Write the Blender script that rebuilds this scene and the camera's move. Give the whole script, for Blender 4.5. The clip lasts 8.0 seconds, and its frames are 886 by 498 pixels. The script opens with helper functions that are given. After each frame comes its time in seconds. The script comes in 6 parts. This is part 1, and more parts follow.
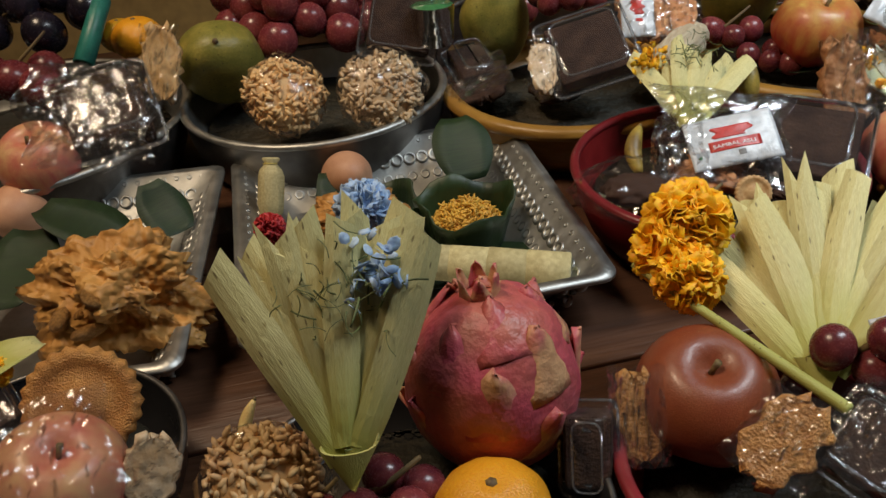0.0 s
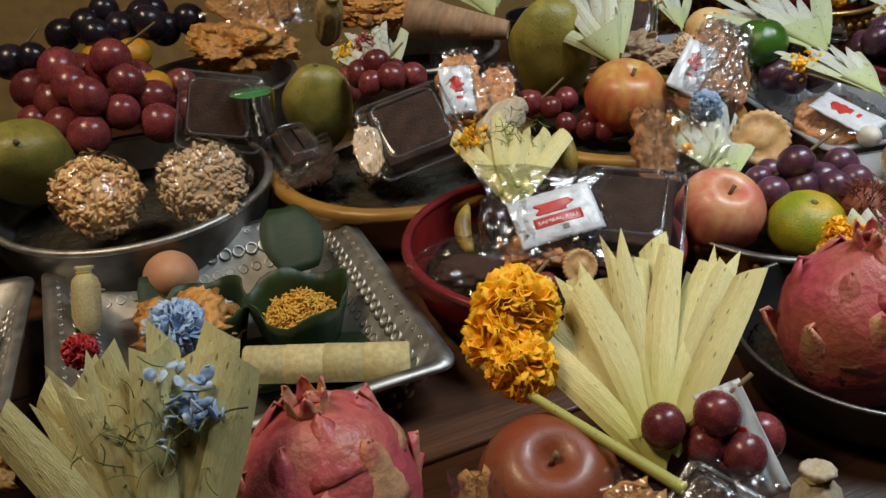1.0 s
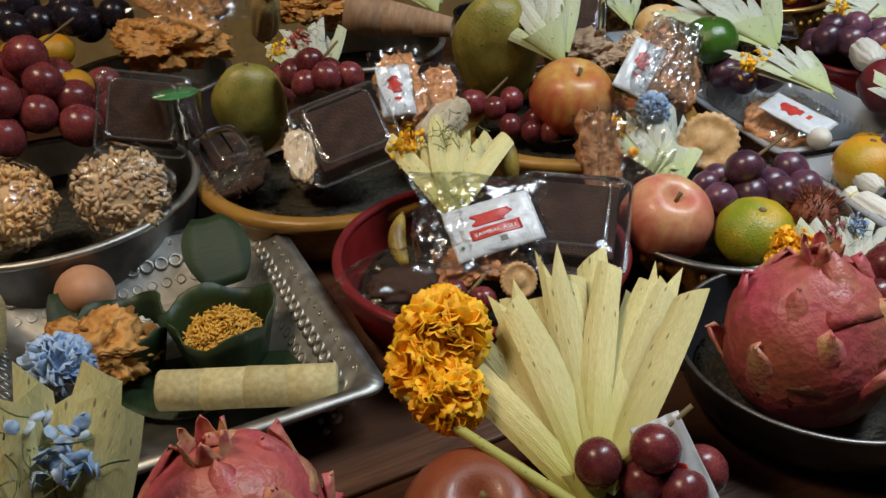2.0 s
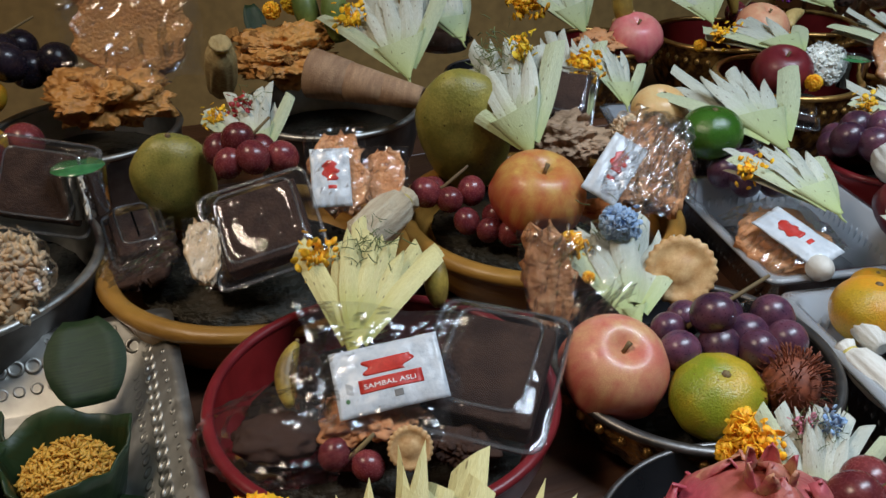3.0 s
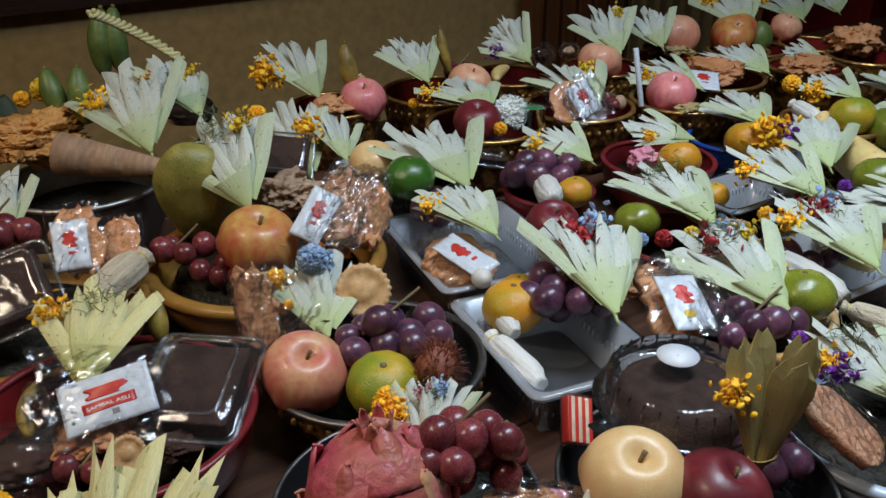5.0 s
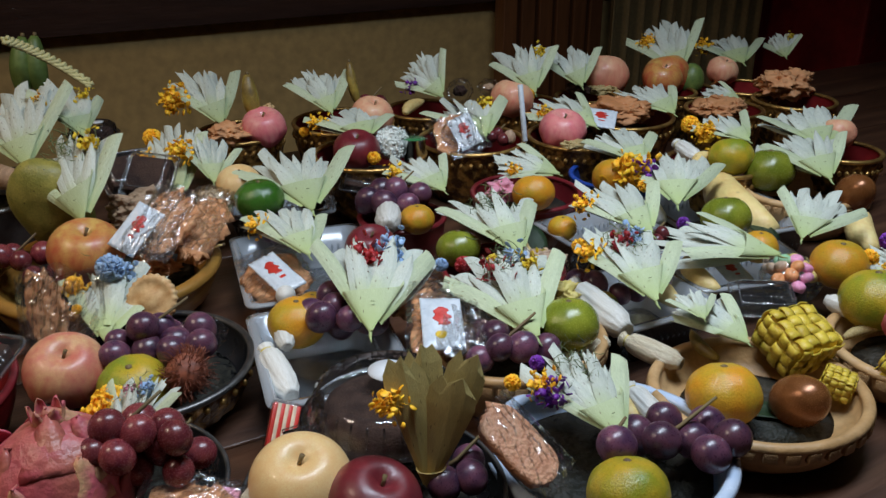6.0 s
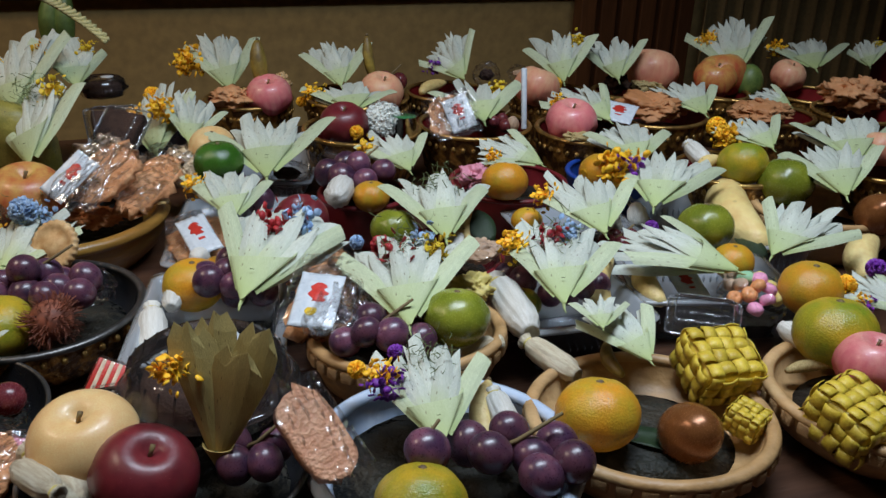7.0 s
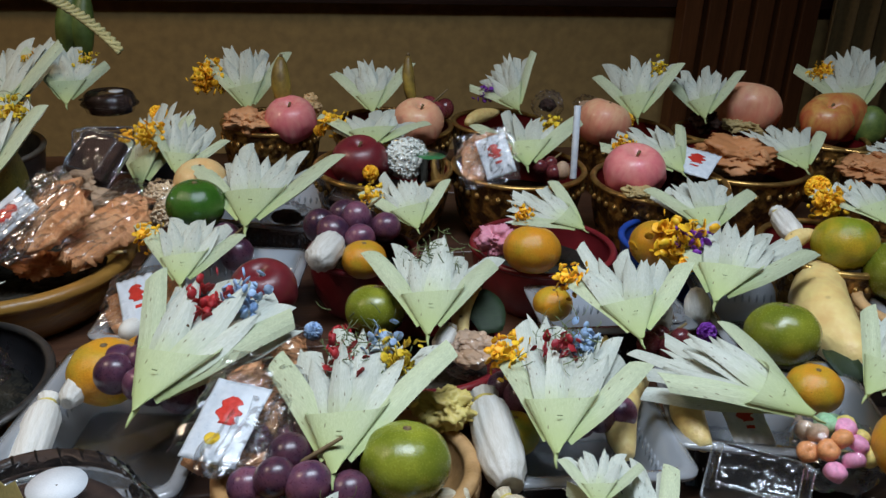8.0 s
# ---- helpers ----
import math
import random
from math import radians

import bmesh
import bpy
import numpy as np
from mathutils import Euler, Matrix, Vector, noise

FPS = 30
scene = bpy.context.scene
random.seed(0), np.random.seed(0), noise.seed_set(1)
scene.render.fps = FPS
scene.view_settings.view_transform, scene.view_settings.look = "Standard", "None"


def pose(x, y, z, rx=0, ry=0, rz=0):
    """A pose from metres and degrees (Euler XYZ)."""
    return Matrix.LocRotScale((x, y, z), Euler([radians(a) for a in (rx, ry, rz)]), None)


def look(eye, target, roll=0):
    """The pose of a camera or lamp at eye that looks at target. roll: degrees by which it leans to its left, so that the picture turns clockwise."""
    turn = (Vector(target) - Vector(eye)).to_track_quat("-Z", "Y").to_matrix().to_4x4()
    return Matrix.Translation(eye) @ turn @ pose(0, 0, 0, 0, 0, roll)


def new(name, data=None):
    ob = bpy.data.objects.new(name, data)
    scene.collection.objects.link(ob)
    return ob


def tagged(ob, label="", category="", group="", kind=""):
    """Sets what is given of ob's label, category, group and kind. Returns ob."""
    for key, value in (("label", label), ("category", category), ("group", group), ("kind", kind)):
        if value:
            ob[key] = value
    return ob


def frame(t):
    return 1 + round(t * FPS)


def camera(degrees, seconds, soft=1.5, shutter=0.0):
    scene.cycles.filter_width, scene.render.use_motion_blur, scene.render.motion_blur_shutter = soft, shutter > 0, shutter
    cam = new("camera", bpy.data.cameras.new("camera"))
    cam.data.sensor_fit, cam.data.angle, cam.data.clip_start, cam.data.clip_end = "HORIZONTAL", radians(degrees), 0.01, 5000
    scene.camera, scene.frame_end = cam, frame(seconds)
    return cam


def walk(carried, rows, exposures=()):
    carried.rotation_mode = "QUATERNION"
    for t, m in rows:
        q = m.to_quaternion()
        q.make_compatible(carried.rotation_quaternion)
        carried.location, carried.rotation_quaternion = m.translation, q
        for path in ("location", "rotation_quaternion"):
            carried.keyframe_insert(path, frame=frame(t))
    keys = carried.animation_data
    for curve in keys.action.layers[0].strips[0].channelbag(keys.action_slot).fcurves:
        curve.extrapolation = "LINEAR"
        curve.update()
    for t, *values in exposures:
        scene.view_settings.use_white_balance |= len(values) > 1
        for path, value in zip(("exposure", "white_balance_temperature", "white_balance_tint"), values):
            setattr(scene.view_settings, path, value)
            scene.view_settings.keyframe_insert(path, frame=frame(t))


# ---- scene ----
cam = camera(54.6, 8.0)
PATH = [
    (0, (0.255, 0.147, 0.382), (-0.037, 1.796, -0.712), -4.8),
    (0.5, (0.274, 0.17, 0.399), (0.175, 1.886, -0.623), -3.9),
    (1, (0.271, 0.173, 0.394), (0.317, 1.904, -0.608), -3.6),
    (1.5, (0.255, 0.18, 0.364), (0.363, 1.878, -0.686), -3.4),
    (2, (0.295, 0.21, 0.387), (0.425, 1.925, -0.633), -2.6),
    (2.2, (0.321, 0.227, 0.395), (0.47, 1.953, -0.605), -1.3),
    (3.3, (0.419, 0.355, 0.402), (0.428, 2.101, -0.572), 0.1),
    (3.5, (0.437, 0.358, 0.403), (0.446, 2.112, -0.558), 0.1),
    (4, (0.456, 0.316, 0.408), (0.59, 2.076, -0.532), 0.4),
    (4.5, (0.435, 0.247, 0.434), (0.794, 1.98, -0.499), 1.0),
    (5, (0.49, 0.18, 0.464), (0.896, 1.925, -0.425), -0.3),
    (5.2, (0.541, 0.142, 0.47), (0.971, 1.889, -0.404), 0.2),
    (6.3, (0.825, 0.078, 0.454), (0.942, 1.908, -0.344), 0.2),
    (6.5, (0.877, 0.067, 0.445), (0.899, 1.899, -0.357), 0.6),
    (7, (0.966, 0.126, 0.427), (0.909, 1.952, -0.389), 1.8),
    (7.5, (1.014, 0.243, 0.423), (0.84, 2.063, -0.388), 2.7),
    (8, (1.05, 0.339, 0.421), (0.742, 2.137, -0.399), 2.4),
]
EXPOSURES = [(0, 0.10, 6700, 14), (2.2, 0.08, 6500, 14), (3.3, 0.0, 5900, 14), (8.0, -0.15, 6150, 16)]
walk(cam, [(t, look(eye, target, roll)) for t, eye, target, roll in PATH], EXPOSURES)

# ---- light ----
world = bpy.data.worlds.new("room_dark")
scene.world = world
world.use_nodes = True
world.node_tree.nodes["Background"].inputs[0].default_value = (0.9, 0.75, 0.55, 1)
world.node_tree.nodes["Background"].inputs[1].default_value = 0.016


def lamp(name, eye, target, size, watts, colour):
    data = bpy.data.lights.new(name, "AREA")
    data.shape, data.size, data.size_y, data.energy, data.color = "RECTANGLE", size[0], size[1], watts, colour
    data.spread = radians(115)
    ob = new(name, data)
    ob.matrix_world = look(eye, target)
    return ob


lamp("ceiling_lamp_cool", (1.1, 0.75, 1.38), (1.05, 0.85, 0), (0.9, 0.26), 9.6, (0.80, 0.93, 1.0))
lamp("ceiling_lamp_warm", (-0.40, 0.55, 1.5), (0.08, 0.85, 0), (0.5, 0.3), 4.9, (1.0, 0.80, 0.55))

# ---- materials ----


def material(name, col, col2=None, rough=0.5, metal=0.0, scale=6.0, fine=60.0, bump=0.15, depth=0.002, rand=0.12, spec=0.5,
             stretch=(1, 1, 1), dots=None, dot_scale=20.0, dot_size=0.12, sss=0.0, coat=0.0, low=0.35, high=0.65):
    m = bpy.data.materials.new(name)
    m.use_nodes = True
    nt = m.node_tree
    N, L = nt.nodes, nt.links
    b = N["Principled BSDF"]
    tc = N.new("ShaderNodeTexCoord")
    mp = N.new("ShaderNodeMapping")
    mp.inputs["Scale"].default_value = stretch
    L.new(tc.outputs["Object"], mp.inputs[0])
    oi = N.new("ShaderNodeObjectInfo")
    add = N.new("ShaderNodeVectorMath")
    add.operation = "MULTIPLY_ADD"
    add.inputs[1].default_value = (1, 1, 1)
    L.new(mp.outputs[0], add.inputs[0])
    sc = N.new("ShaderNodeVectorMath")
    sc.operation = "SCALE"
    sc.inputs[0].default_value = (17, 31, 23)
    L.new(oi.outputs["Random"], sc.inputs["Scale"])
    L.new(sc.outputs[0], add.inputs[2])
    n1 = N.new("ShaderNodeTexNoise")
    n1.inputs["Scale"].default_value, n1.inputs["Detail"].default_value = scale, 4
    n2 = N.new("ShaderNodeTexNoise")
    n2.inputs["Scale"].default_value, n2.inputs["Detail"].default_value = fine, 3
    L.new(add.outputs[0], n1.inputs["Vector"])
    L.new(add.outputs[0], n2.inputs["Vector"])
    ramp = N.new("ShaderNodeValToRGB")
    ramp.color_ramp.elements[0].position, ramp.color_ramp.elements[1].position = low, high
    col2 = col2 or tuple(c * 0.75 for c in col)
    ramp.color_ramp.elements[0].color, ramp.color_ramp.elements[1].color = (*col2, 1), (*col, 1)
    L.new(n1.outputs["Fac"], ramp.inputs[0])
    colour = ramp.outputs[0]
    mixf = N.new("ShaderNodeMix")
    mixf.data_type, mixf.blend_type = "RGBA", "OVERLAY"
    mixf.inputs["Factor"].default_value = 0.35
    L.new(colour, mixf.inputs["A"])
    L.new(n2.outputs["Fac"], mixf.inputs["B"])
    colour = mixf.outputs["Result"]
    if dots:
        v = N.new("ShaderNodeTexVoronoi")
        v.inputs["Scale"].default_value = dot_scale
        L.new(add.outputs[0], v.inputs["Vector"])
        lt = N.new("ShaderNodeMapRange")
        lt.inputs[1].default_value, lt.inputs[2].default_value = dot_size, dot_size * 0.5
        L.new(v.outputs["Distance"], lt.inputs[0])
        md = N.new("ShaderNodeMix")
        md.data_type = "RGBA"
        L.new(lt.outputs[0], md.inputs["Factor"])
        L.new(colour, md.inputs["A"])
        md.inputs["B"].default_value = (*dots, 1)
        colour = md.outputs["Result"]
    hsv = N.new("ShaderNodeHueSaturation")
    mr = N.new("ShaderNodeMapRange")
    mr.inputs[3].default_value, mr.inputs[4].default_value = 1 - rand, 1 + rand
    L.new(oi.outputs["Random"], mr.inputs[0])
    L.new(mr.outputs[0], hsv.inputs["Value"])
    L.new(colour, hsv.inputs["Color"])
    L.new(hsv.outputs[0], b.inputs["Base Color"])
    rr = N.new("ShaderNodeMapRange")
    rr.inputs[3].default_value, rr.inputs[4].default_value = max(0.03, rough - 0.1), min(1, rough + 0.1)
    L.new(n2.outputs["Fac"], rr.inputs[0])
    L.new(rr.outputs[0], b.inputs["Roughness"])
    b.inputs["Metallic"].default_value = metal
    b.inputs["Specular IOR Level"].default_value = spec
    b.inputs["Coat Weight"].default_value = coat
    b.inputs["Coat Roughness"].default_value = 0.12
    if sss:
        b.inputs["Subsurface Weight"].default_value = sss
        b.inputs["Subsurface Radius"].default_value = (1.0, 0.5, 0.3)
        b.inputs["Subsurface Scale"].default_value = 0.004
    if bump:
        bp = N.new("ShaderNodeBump")
        bp.inputs["Strength"].default_value, bp.inputs["Distance"].default_value = bump, depth
        L.new(n2.outputs["Fac"], bp.inputs["Height"])
        L.new(bp.outputs[0], b.inputs["Normal"])
    return m


def clear_plastic(name, tint=(0.93, 0.94, 0.95), rough=0.06, gloss=1.0, haze=0.0):
    m = bpy.data.materials.new(name)
    m.use_nodes = True
    nt = m.node_tree
    N, L = nt.nodes, nt.links
    N.remove(N["Principled BSDF"])
    tr = N.new("ShaderNodeBsdfTransparent")
    tr.inputs[0].default_value = (*tint, 1)
    gl = N.new("ShaderNodeBsdfGlossy")
    gl.inputs["Roughness"].default_value = rough
    fr = N.new("ShaderNodeFresnel")
    fr.inputs[0].default_value = 1.5
    mu = N.new("ShaderNodeMath")
    mu.operation = "MULTIPLY"
    mu.inputs[1].default_value = gloss
    mu.use_clamp = True
    L.new(fr.outputs[0], mu.inputs[0])
    tc = N.new("ShaderNodeTexCoord")
    no = N.new("ShaderNodeTexNoise")
    no.inputs["Scale"].default_value, no.inputs["Detail"].default_value = 2.5, 3
    L.new(tc.outputs["Object"], no.inputs["Vector"])
    bp = N.new("ShaderNodeBump")
    bp.inputs["Strength"].default_value, bp.inputs["Distance"].default_value = 0.10, 0.03
    L.new(no.outputs["Fac"], bp.inputs["Height"])
    L.new(bp.outputs[0], gl.inputs["Normal"])
    L.new(bp.outputs[0], fr.inputs["Normal"])
    mx = N.new("ShaderNodeMixShader")
    L.new(mu.outputs[0], mx.inputs[0])
    base = tr.outputs[0]
    if haze:
        df = N.new("ShaderNodeBsdfDiffuse")
        df.inputs[0].default_value = (0.8, 0.82, 0.85, 1)
        mh = N.new("ShaderNodeMixShader")
        mh.inputs[0].default_value = haze
        L.new(tr.outputs[0], mh.inputs[1])
        L.new(df.outputs[0], mh.inputs[2])
        base = mh.outputs[0]
    L.new(base, mx.inputs[1])
    L.new(gl.outputs[0], mx.inputs[2])
    L.new(mx.outputs[0], N["Material Output"].inputs[0])
    return m


def fruit_skin(name, bottom, top, blush, rough=0.38, streak=5.0, spots=None, rand=0.1):
    """Fruit skin whose ground colour runs from calyx to stem, with blush streaks along the meridians."""
    m = material(name, bottom, top, rough=rough, scale=1.6, fine=40, bump=0.08, depth=0.02, rand=rand, dots=spots, dot_scale=14, dot_size=0.08, coat=0.15)
    nt = m.node_tree
    N, L = nt.nodes, nt.links
    tc = N.new("ShaderNodeTexCoord")
    mp = N.new("ShaderNodeMapping")
    mp.inputs["Scale"].default_value = (streak, streak, 0.8)
    L.new(tc.outputs["Object"], mp.inputs[0])
    no = N.new("ShaderNodeTexNoise")
    no.inputs["Scale"].default_value, no.inputs["Detail"].default_value = 1.0, 5
    L.new(mp.outputs[0], no.inputs["Vector"])
    sx = N.new("ShaderNodeSeparateXYZ")
    L.new(tc.outputs["Object"], sx.inputs[0])
    ad = N.new("ShaderNodeMath")
    ad.operation = "MULTIPLY_ADD"
    ad.inputs[1].default_value = -0.40
    L.new(sx.outputs["Z"], ad.inputs[0])
    L.new(no.outputs["Fac"], ad.inputs[2])
    mr = N.new("ShaderNodeMapRange")
    mr.inputs[1].default_value, mr.inputs[2].default_value = 0.12, 0.72
    L.new(ad.outputs[0], mr.inputs[0])
    hsv = next(n for n in N if n.bl_idname == "ShaderNodeHueSaturation")
    src = hsv.inputs["Color"].links[0].from_socket
    mx = N.new("ShaderNodeMix")
    mx.data_type = "RGBA"
    L.new(mr.outputs[0], mx.inputs["Factor"])
    L.new(src, mx.inputs["A"])
    mx.inputs["B"].default_value = (*blush, 1)
    L.new(mx.outputs["Result"], hsv.inputs["Color"])
    return m


def leaf_skin(name, base, tip, rough=0.5):
    """Young palm leaf: greener at the foot, paler to the end, with long fibres and small dark nicks."""
    m = material(name, tip, tuple(0.9 * c for c in tip), rough=rough, scale=3, fine=30, stretch=(9, 0.6, 9), bump=0.22, depth=0.01, rand=0.1, spec=0.4)
    nt = m.node_tree
    N, L = nt.nodes, nt.links
    tc = N.new("ShaderNodeTexCoord")
    sx = N.new("ShaderNodeSeparateXYZ")
    L.new(tc.outputs["Object"], sx.inputs[0])
    no = N.new("ShaderNodeTexNoise")
    no.inputs["Scale"].default_value = 4
    L.new(tc.outputs["Object"], no.inputs["Vector"])
    ad = N.new("ShaderNodeMath")
    ad.operation = "MULTIPLY_ADD"
    ad.inputs[1].default_value = 0.5
    L.new(no.outputs["Fac"], ad.inputs[0])
    L.new(sx.outputs["Y"], ad.inputs[2])
    mr = N.new("ShaderNodeMapRange")
    mr.inputs[1].default_value, mr.inputs[2].default_value = 0.3, 0.8
    L.new(ad.outputs[0], mr.inputs[0])
    hsv = next(n for n in N if n.bl_idname == "ShaderNodeHueSaturation")
    src = hsv.inputs["Color"].links[0].from_socket
    mx = N.new("ShaderNodeMix")
    mx.data_type = "RGBA"
    L.new(mr.outputs[0], mx.inputs["Factor"])
    mx.inputs["A"].default_value = (*base, 1)
    L.new(src, mx.inputs["B"])
    mp = N.new("ShaderNodeMapping")
    mp.inputs["Scale"].default_value = (34, 6, 34)
    L.new(tc.outputs["Object"], mp.inputs[0])
    vo = N.new("ShaderNodeTexVoronoi")
    vo.inputs["Scale"].default_value = 1.0
    L.new(mp.outputs[0], vo.inputs["Vector"])
    nick = N.new("ShaderNodeMapRange")
    nick.inputs[1].default_value, nick.inputs[2].default_value = 0.15, 0.08
    nick.inputs[4].default_value = 0.7
    L.new(vo.outputs["Distance"], nick.inputs[0])
    m2 = N.new("ShaderNodeMix")
    m2.data_type = "RGBA"
    L.new(nick.outputs[0], m2.inputs["Factor"])
    L.new(mx.outputs["Result"], m2.inputs["A"])
    m2.inputs["B"].default_value = (0.10, 0.06, 0.02, 1)
    L.new(m2.outputs["Result"], hsv.inputs["Color"])
    return m


M = {}
M["leaf_white"] = leaf_skin("palm_leaf_pale", (0.45, 0.52, 0.25), (0.56, 0.585, 0.50))
M["leaf_cream"] = leaf_skin("palm_leaf_cream", (0.46, 0.46, 0.12), (0.66, 0.61, 0.29))
M["leaf_old"] = leaf_skin("palm_leaf_wilted", (0.50, 0.37, 0.11), (0.58, 0.46, 0.17))
M["leaf_outer"] = leaf_skin("palm_leaf_back", (0.42, 0.50, 0.21), (0.50, 0.55, 0.36))
M["banana_leaf"] = material("banana_leaf", (0.021, 0.045, 0.013), (0.010, 0.024, 0.008), rough=0.48, scale=4, fine=30, stretch=(1, 14, 1), bump=0.3)
# Near-black brown: the shade deep in a full bowl, put into the colour.
M["liner"] = material("bowl_shade_fill", (0.030, 0.022, 0.011), (0.012, 0.012, 0.006), rough=0.7, scale=30, fine=90, bump=0.8, depth=0.01)
M["dry_leaf"] = material("dry_leaf", (0.52, 0.40, 0.18), (0.36, 0.25, 0.09), rough=0.6, stretch=(10, 1, 10), bump=0.4, scale=3)
M["bamboo_leaf"] = material("bamboo_leaf_wrap", (0.66, 0.58, 0.30), (0.5, 0.42, 0.2), rough=0.5, stretch=(14, 1, 14), bump=0.35, scale=2)
M["husk"] = material("corn_husk", (0.78, 0.70, 0.52), (0.62, 0.5, 0.33), rough=0.55, stretch=(12, 12, 0.7), bump=0.5, depth=0.03, scale=2, fine=16)
M["onion"] = material("white_skin", (0.74, 0.72, 0.66), (0.62, 0.59, 0.52), rough=0.4, stretch=(10, 10, 0.7), bump=0.2, depth=0.02, scale=2, fine=16)
M["apple_pink"] = fruit_skin("apple_pink", (0.60, 0.20, 0.13), (0.66, 0.38, 0.18), (0.50, 0.08, 0.075), spots=(0.72, 0.45, 0.3))
M["apple_red"] = fruit_skin("apple_red", (0.58, 0.20, 0.06), (0.66, 0.40, 0.10), (0.46, 0.05, 0.03), spots=(0.7, 0.4, 0.2))
M["apple_wine"] = fruit_skin("apple_wine", (0.17, 0.018, 0.022), (0.13, 0.015, 0.02), (0.09, 0.008, 0.014), spots=(0.4, 0.2, 0.15))
M["apple_rose"] = fruit_skin("apple_rose", (0.75, 0.22, 0.22), (0.72, 0.30, 0.25), (0.60, 0.09, 0.13))
M["pear_cream"] = fruit_skin("pear_cream", (0.80, 0.52, 0.22), (0.78, 0.56, 0.26), (0.76, 0.42, 0.16), spots=(0.5, 0.3, 0.12))
M["pear_russet"] = fruit_skin("pear_russet", (0.27, 0.065, 0.025), (0.26, 0.07, 0.028), (0.22, 0.045, 0.02), spots=(0.6, 0.35, 0.18), rough=0.4)
M["peach"] = fruit_skin("peach_skin", (0.82, 0.42, 0.24), (0.82, 0.5, 0.28), (0.72, 0.22, 0.14), rough=0.5)
M["mandarin"] = material("mandarin_skin", (0.66, 0.27, 0.015), (0.48, 0.30, 0.02), rough=0.35, scale=1.2, fine=20, bump=0.16, depth=0.02, rand=0.12, dots=(0.2, 0.11, 0.02), dot_scale=5, dot_size=0.1)
M["mandarin_green"] = material("mandarin_green_skin", (0.52, 0.34, 0.02), (0.22, 0.26, 0.015), rough=0.35, scale=1.1, fine=20, bump=0.16, depth=0.02, dots=(0.16, 0.09, 0.02), dot_scale=5, dot_size=0.1)
M["orange"] = material("orange_skin", (0.82, 0.36, 0.02), (0.74, 0.3, 0.015), rough=0.35, scale=1.2, fine=22, bump=0.2, depth=0.02)
M["lime"] = material("lime_skin", (0.25, 0.27, 0.025), (0.14, 0.17, 0.015), rough=0.25, scale=1.2, fine=22, bump=0.1, depth=0.012, coat=0.2)
M["lime_dark"] = material("lime_dark_skin", (0.06, 0.16, 0.02), (0.035, 0.11, 0.012), rough=0.22, scale=1.4, fine=22, bump=0.15, depth=0.02, coat=0.3)
M["mango"] = material("mango_skin", (0.33, 0.28, 0.06), (0.19, 0.18, 0.035), rough=0.42, scale=2.2, fine=20, bump=0.1, depth=0.02, dots=(0.05, 0.035, 0.015), dot_scale=6, dot_size=0.13)
M["grape_red"] = material("grape_red", (0.21, 0.045, 0.045), (0.12, 0.02, 0.028), rough=0.26, scale=1.5, fine=9, bump=0.0, rand=0.3, sss=0.15)
M["grape_blue"] = material("grape_dusky", (0.15, 0.055, 0.085), (0.055, 0.022, 0.05), rough=0.30, scale=1.1, fine=9, bump=0.0, rand=0.4, sss=0.2, spec=0.6)
M["grape_black"] = material("grape_black", (0.022, 0.016, 0.026), (0.012, 0.01, 0.016), rough=0.25, scale=1.5, fine=9, bump=0.0, rand=0.3)
M["twig"] = material("twig", (0.20, 0.14, 0.05), (0.1, 0.06, 0.03), rough=0.7, scale=10)
M["dragon"] = material("dragon_fruit_skin", (0.50, 0.08, 0.11), (0.46, 0.14, 0.09), rough=0.42, scale=1.2, fine=7, bump=0.12, depth=0.04, rand=0.05)
M["dragon_dry"] = material("dragon_fruit_scale", (0.60, 0.33, 0.17), (0.50, 0.10, 0.12), rough=0.5, scale=1.6, fine=7, bump=0.15, depth=0.03, low=0.42, high=0.6)
M["banana"] = material("banana_skin", (0.78, 0.60, 0.26), (0.70, 0.50, 0.18), rough=0.5, scale=2, fine=12, bump=0.15, depth=0.02, dots=(0.16, 0.09, 0.04), dot_scale=4, dot_size=0.12)
M["banana_green"] = material("banana_green_skin", (0.16, 0.22, 0.05), (0.08, 0.13, 0.03), rough=0.45, scale=2, fine=14, bump=0.1)
M["banana_dark"] = material("banana_ripe_skin", (0.42, 0.30, 0.05), (0.16, 0.10, 0.025), rough=0.45, scale=2.2, fine=14, bump=0.15)
M["egg"] = material("egg_shell", (0.62, 0.33, 0.19), (0.56, 0.28, 0.16), rough=0.5, scale=2, fine=40, bump=0.1, depth=0.01)
M["egg_brown"] = material("egg_bronze", (0.27, 0.10, 0.03), (0.2, 0.07, 0.02), rough=0.25, metal=0.35, scale=1.3, fine=30, bump=0.05)
M["fried"] = material("fried_crust", (0.70, 0.36, 0.10), (0.46, 0.20, 0.045), rough=0.55, scale=5, fine=26, bump=0.7, depth=0.08, rand=0.08)
M["cracker"] = material("cracker", (0.68, 0.35, 0.17), (0.52, 0.22, 0.085), rough=0.55, scale=5, fine=20, bump=0.25, depth=0.03, spec=0.25)
M["biscuit"] = material("biscuit", (0.62, 0.30, 0.08), (0.45, 0.19, 0.045), rough=0.55, scale=2.5, fine=30, bump=0.4, depth=0.02)
M["puffed"] = material("puffed_rice", (0.74, 0.50, 0.25), (0.56, 0.33, 0.13), rough=0.5, scale=3, fine=30, bump=0.3, rand=0.25)
M["puffed_white"] = material("puffed_rice_pale", (0.74, 0.60, 0.42), (0.60, 0.42, 0.24), rough=0.5, scale=3, fine=30, bump=0.3, rand=0.2)
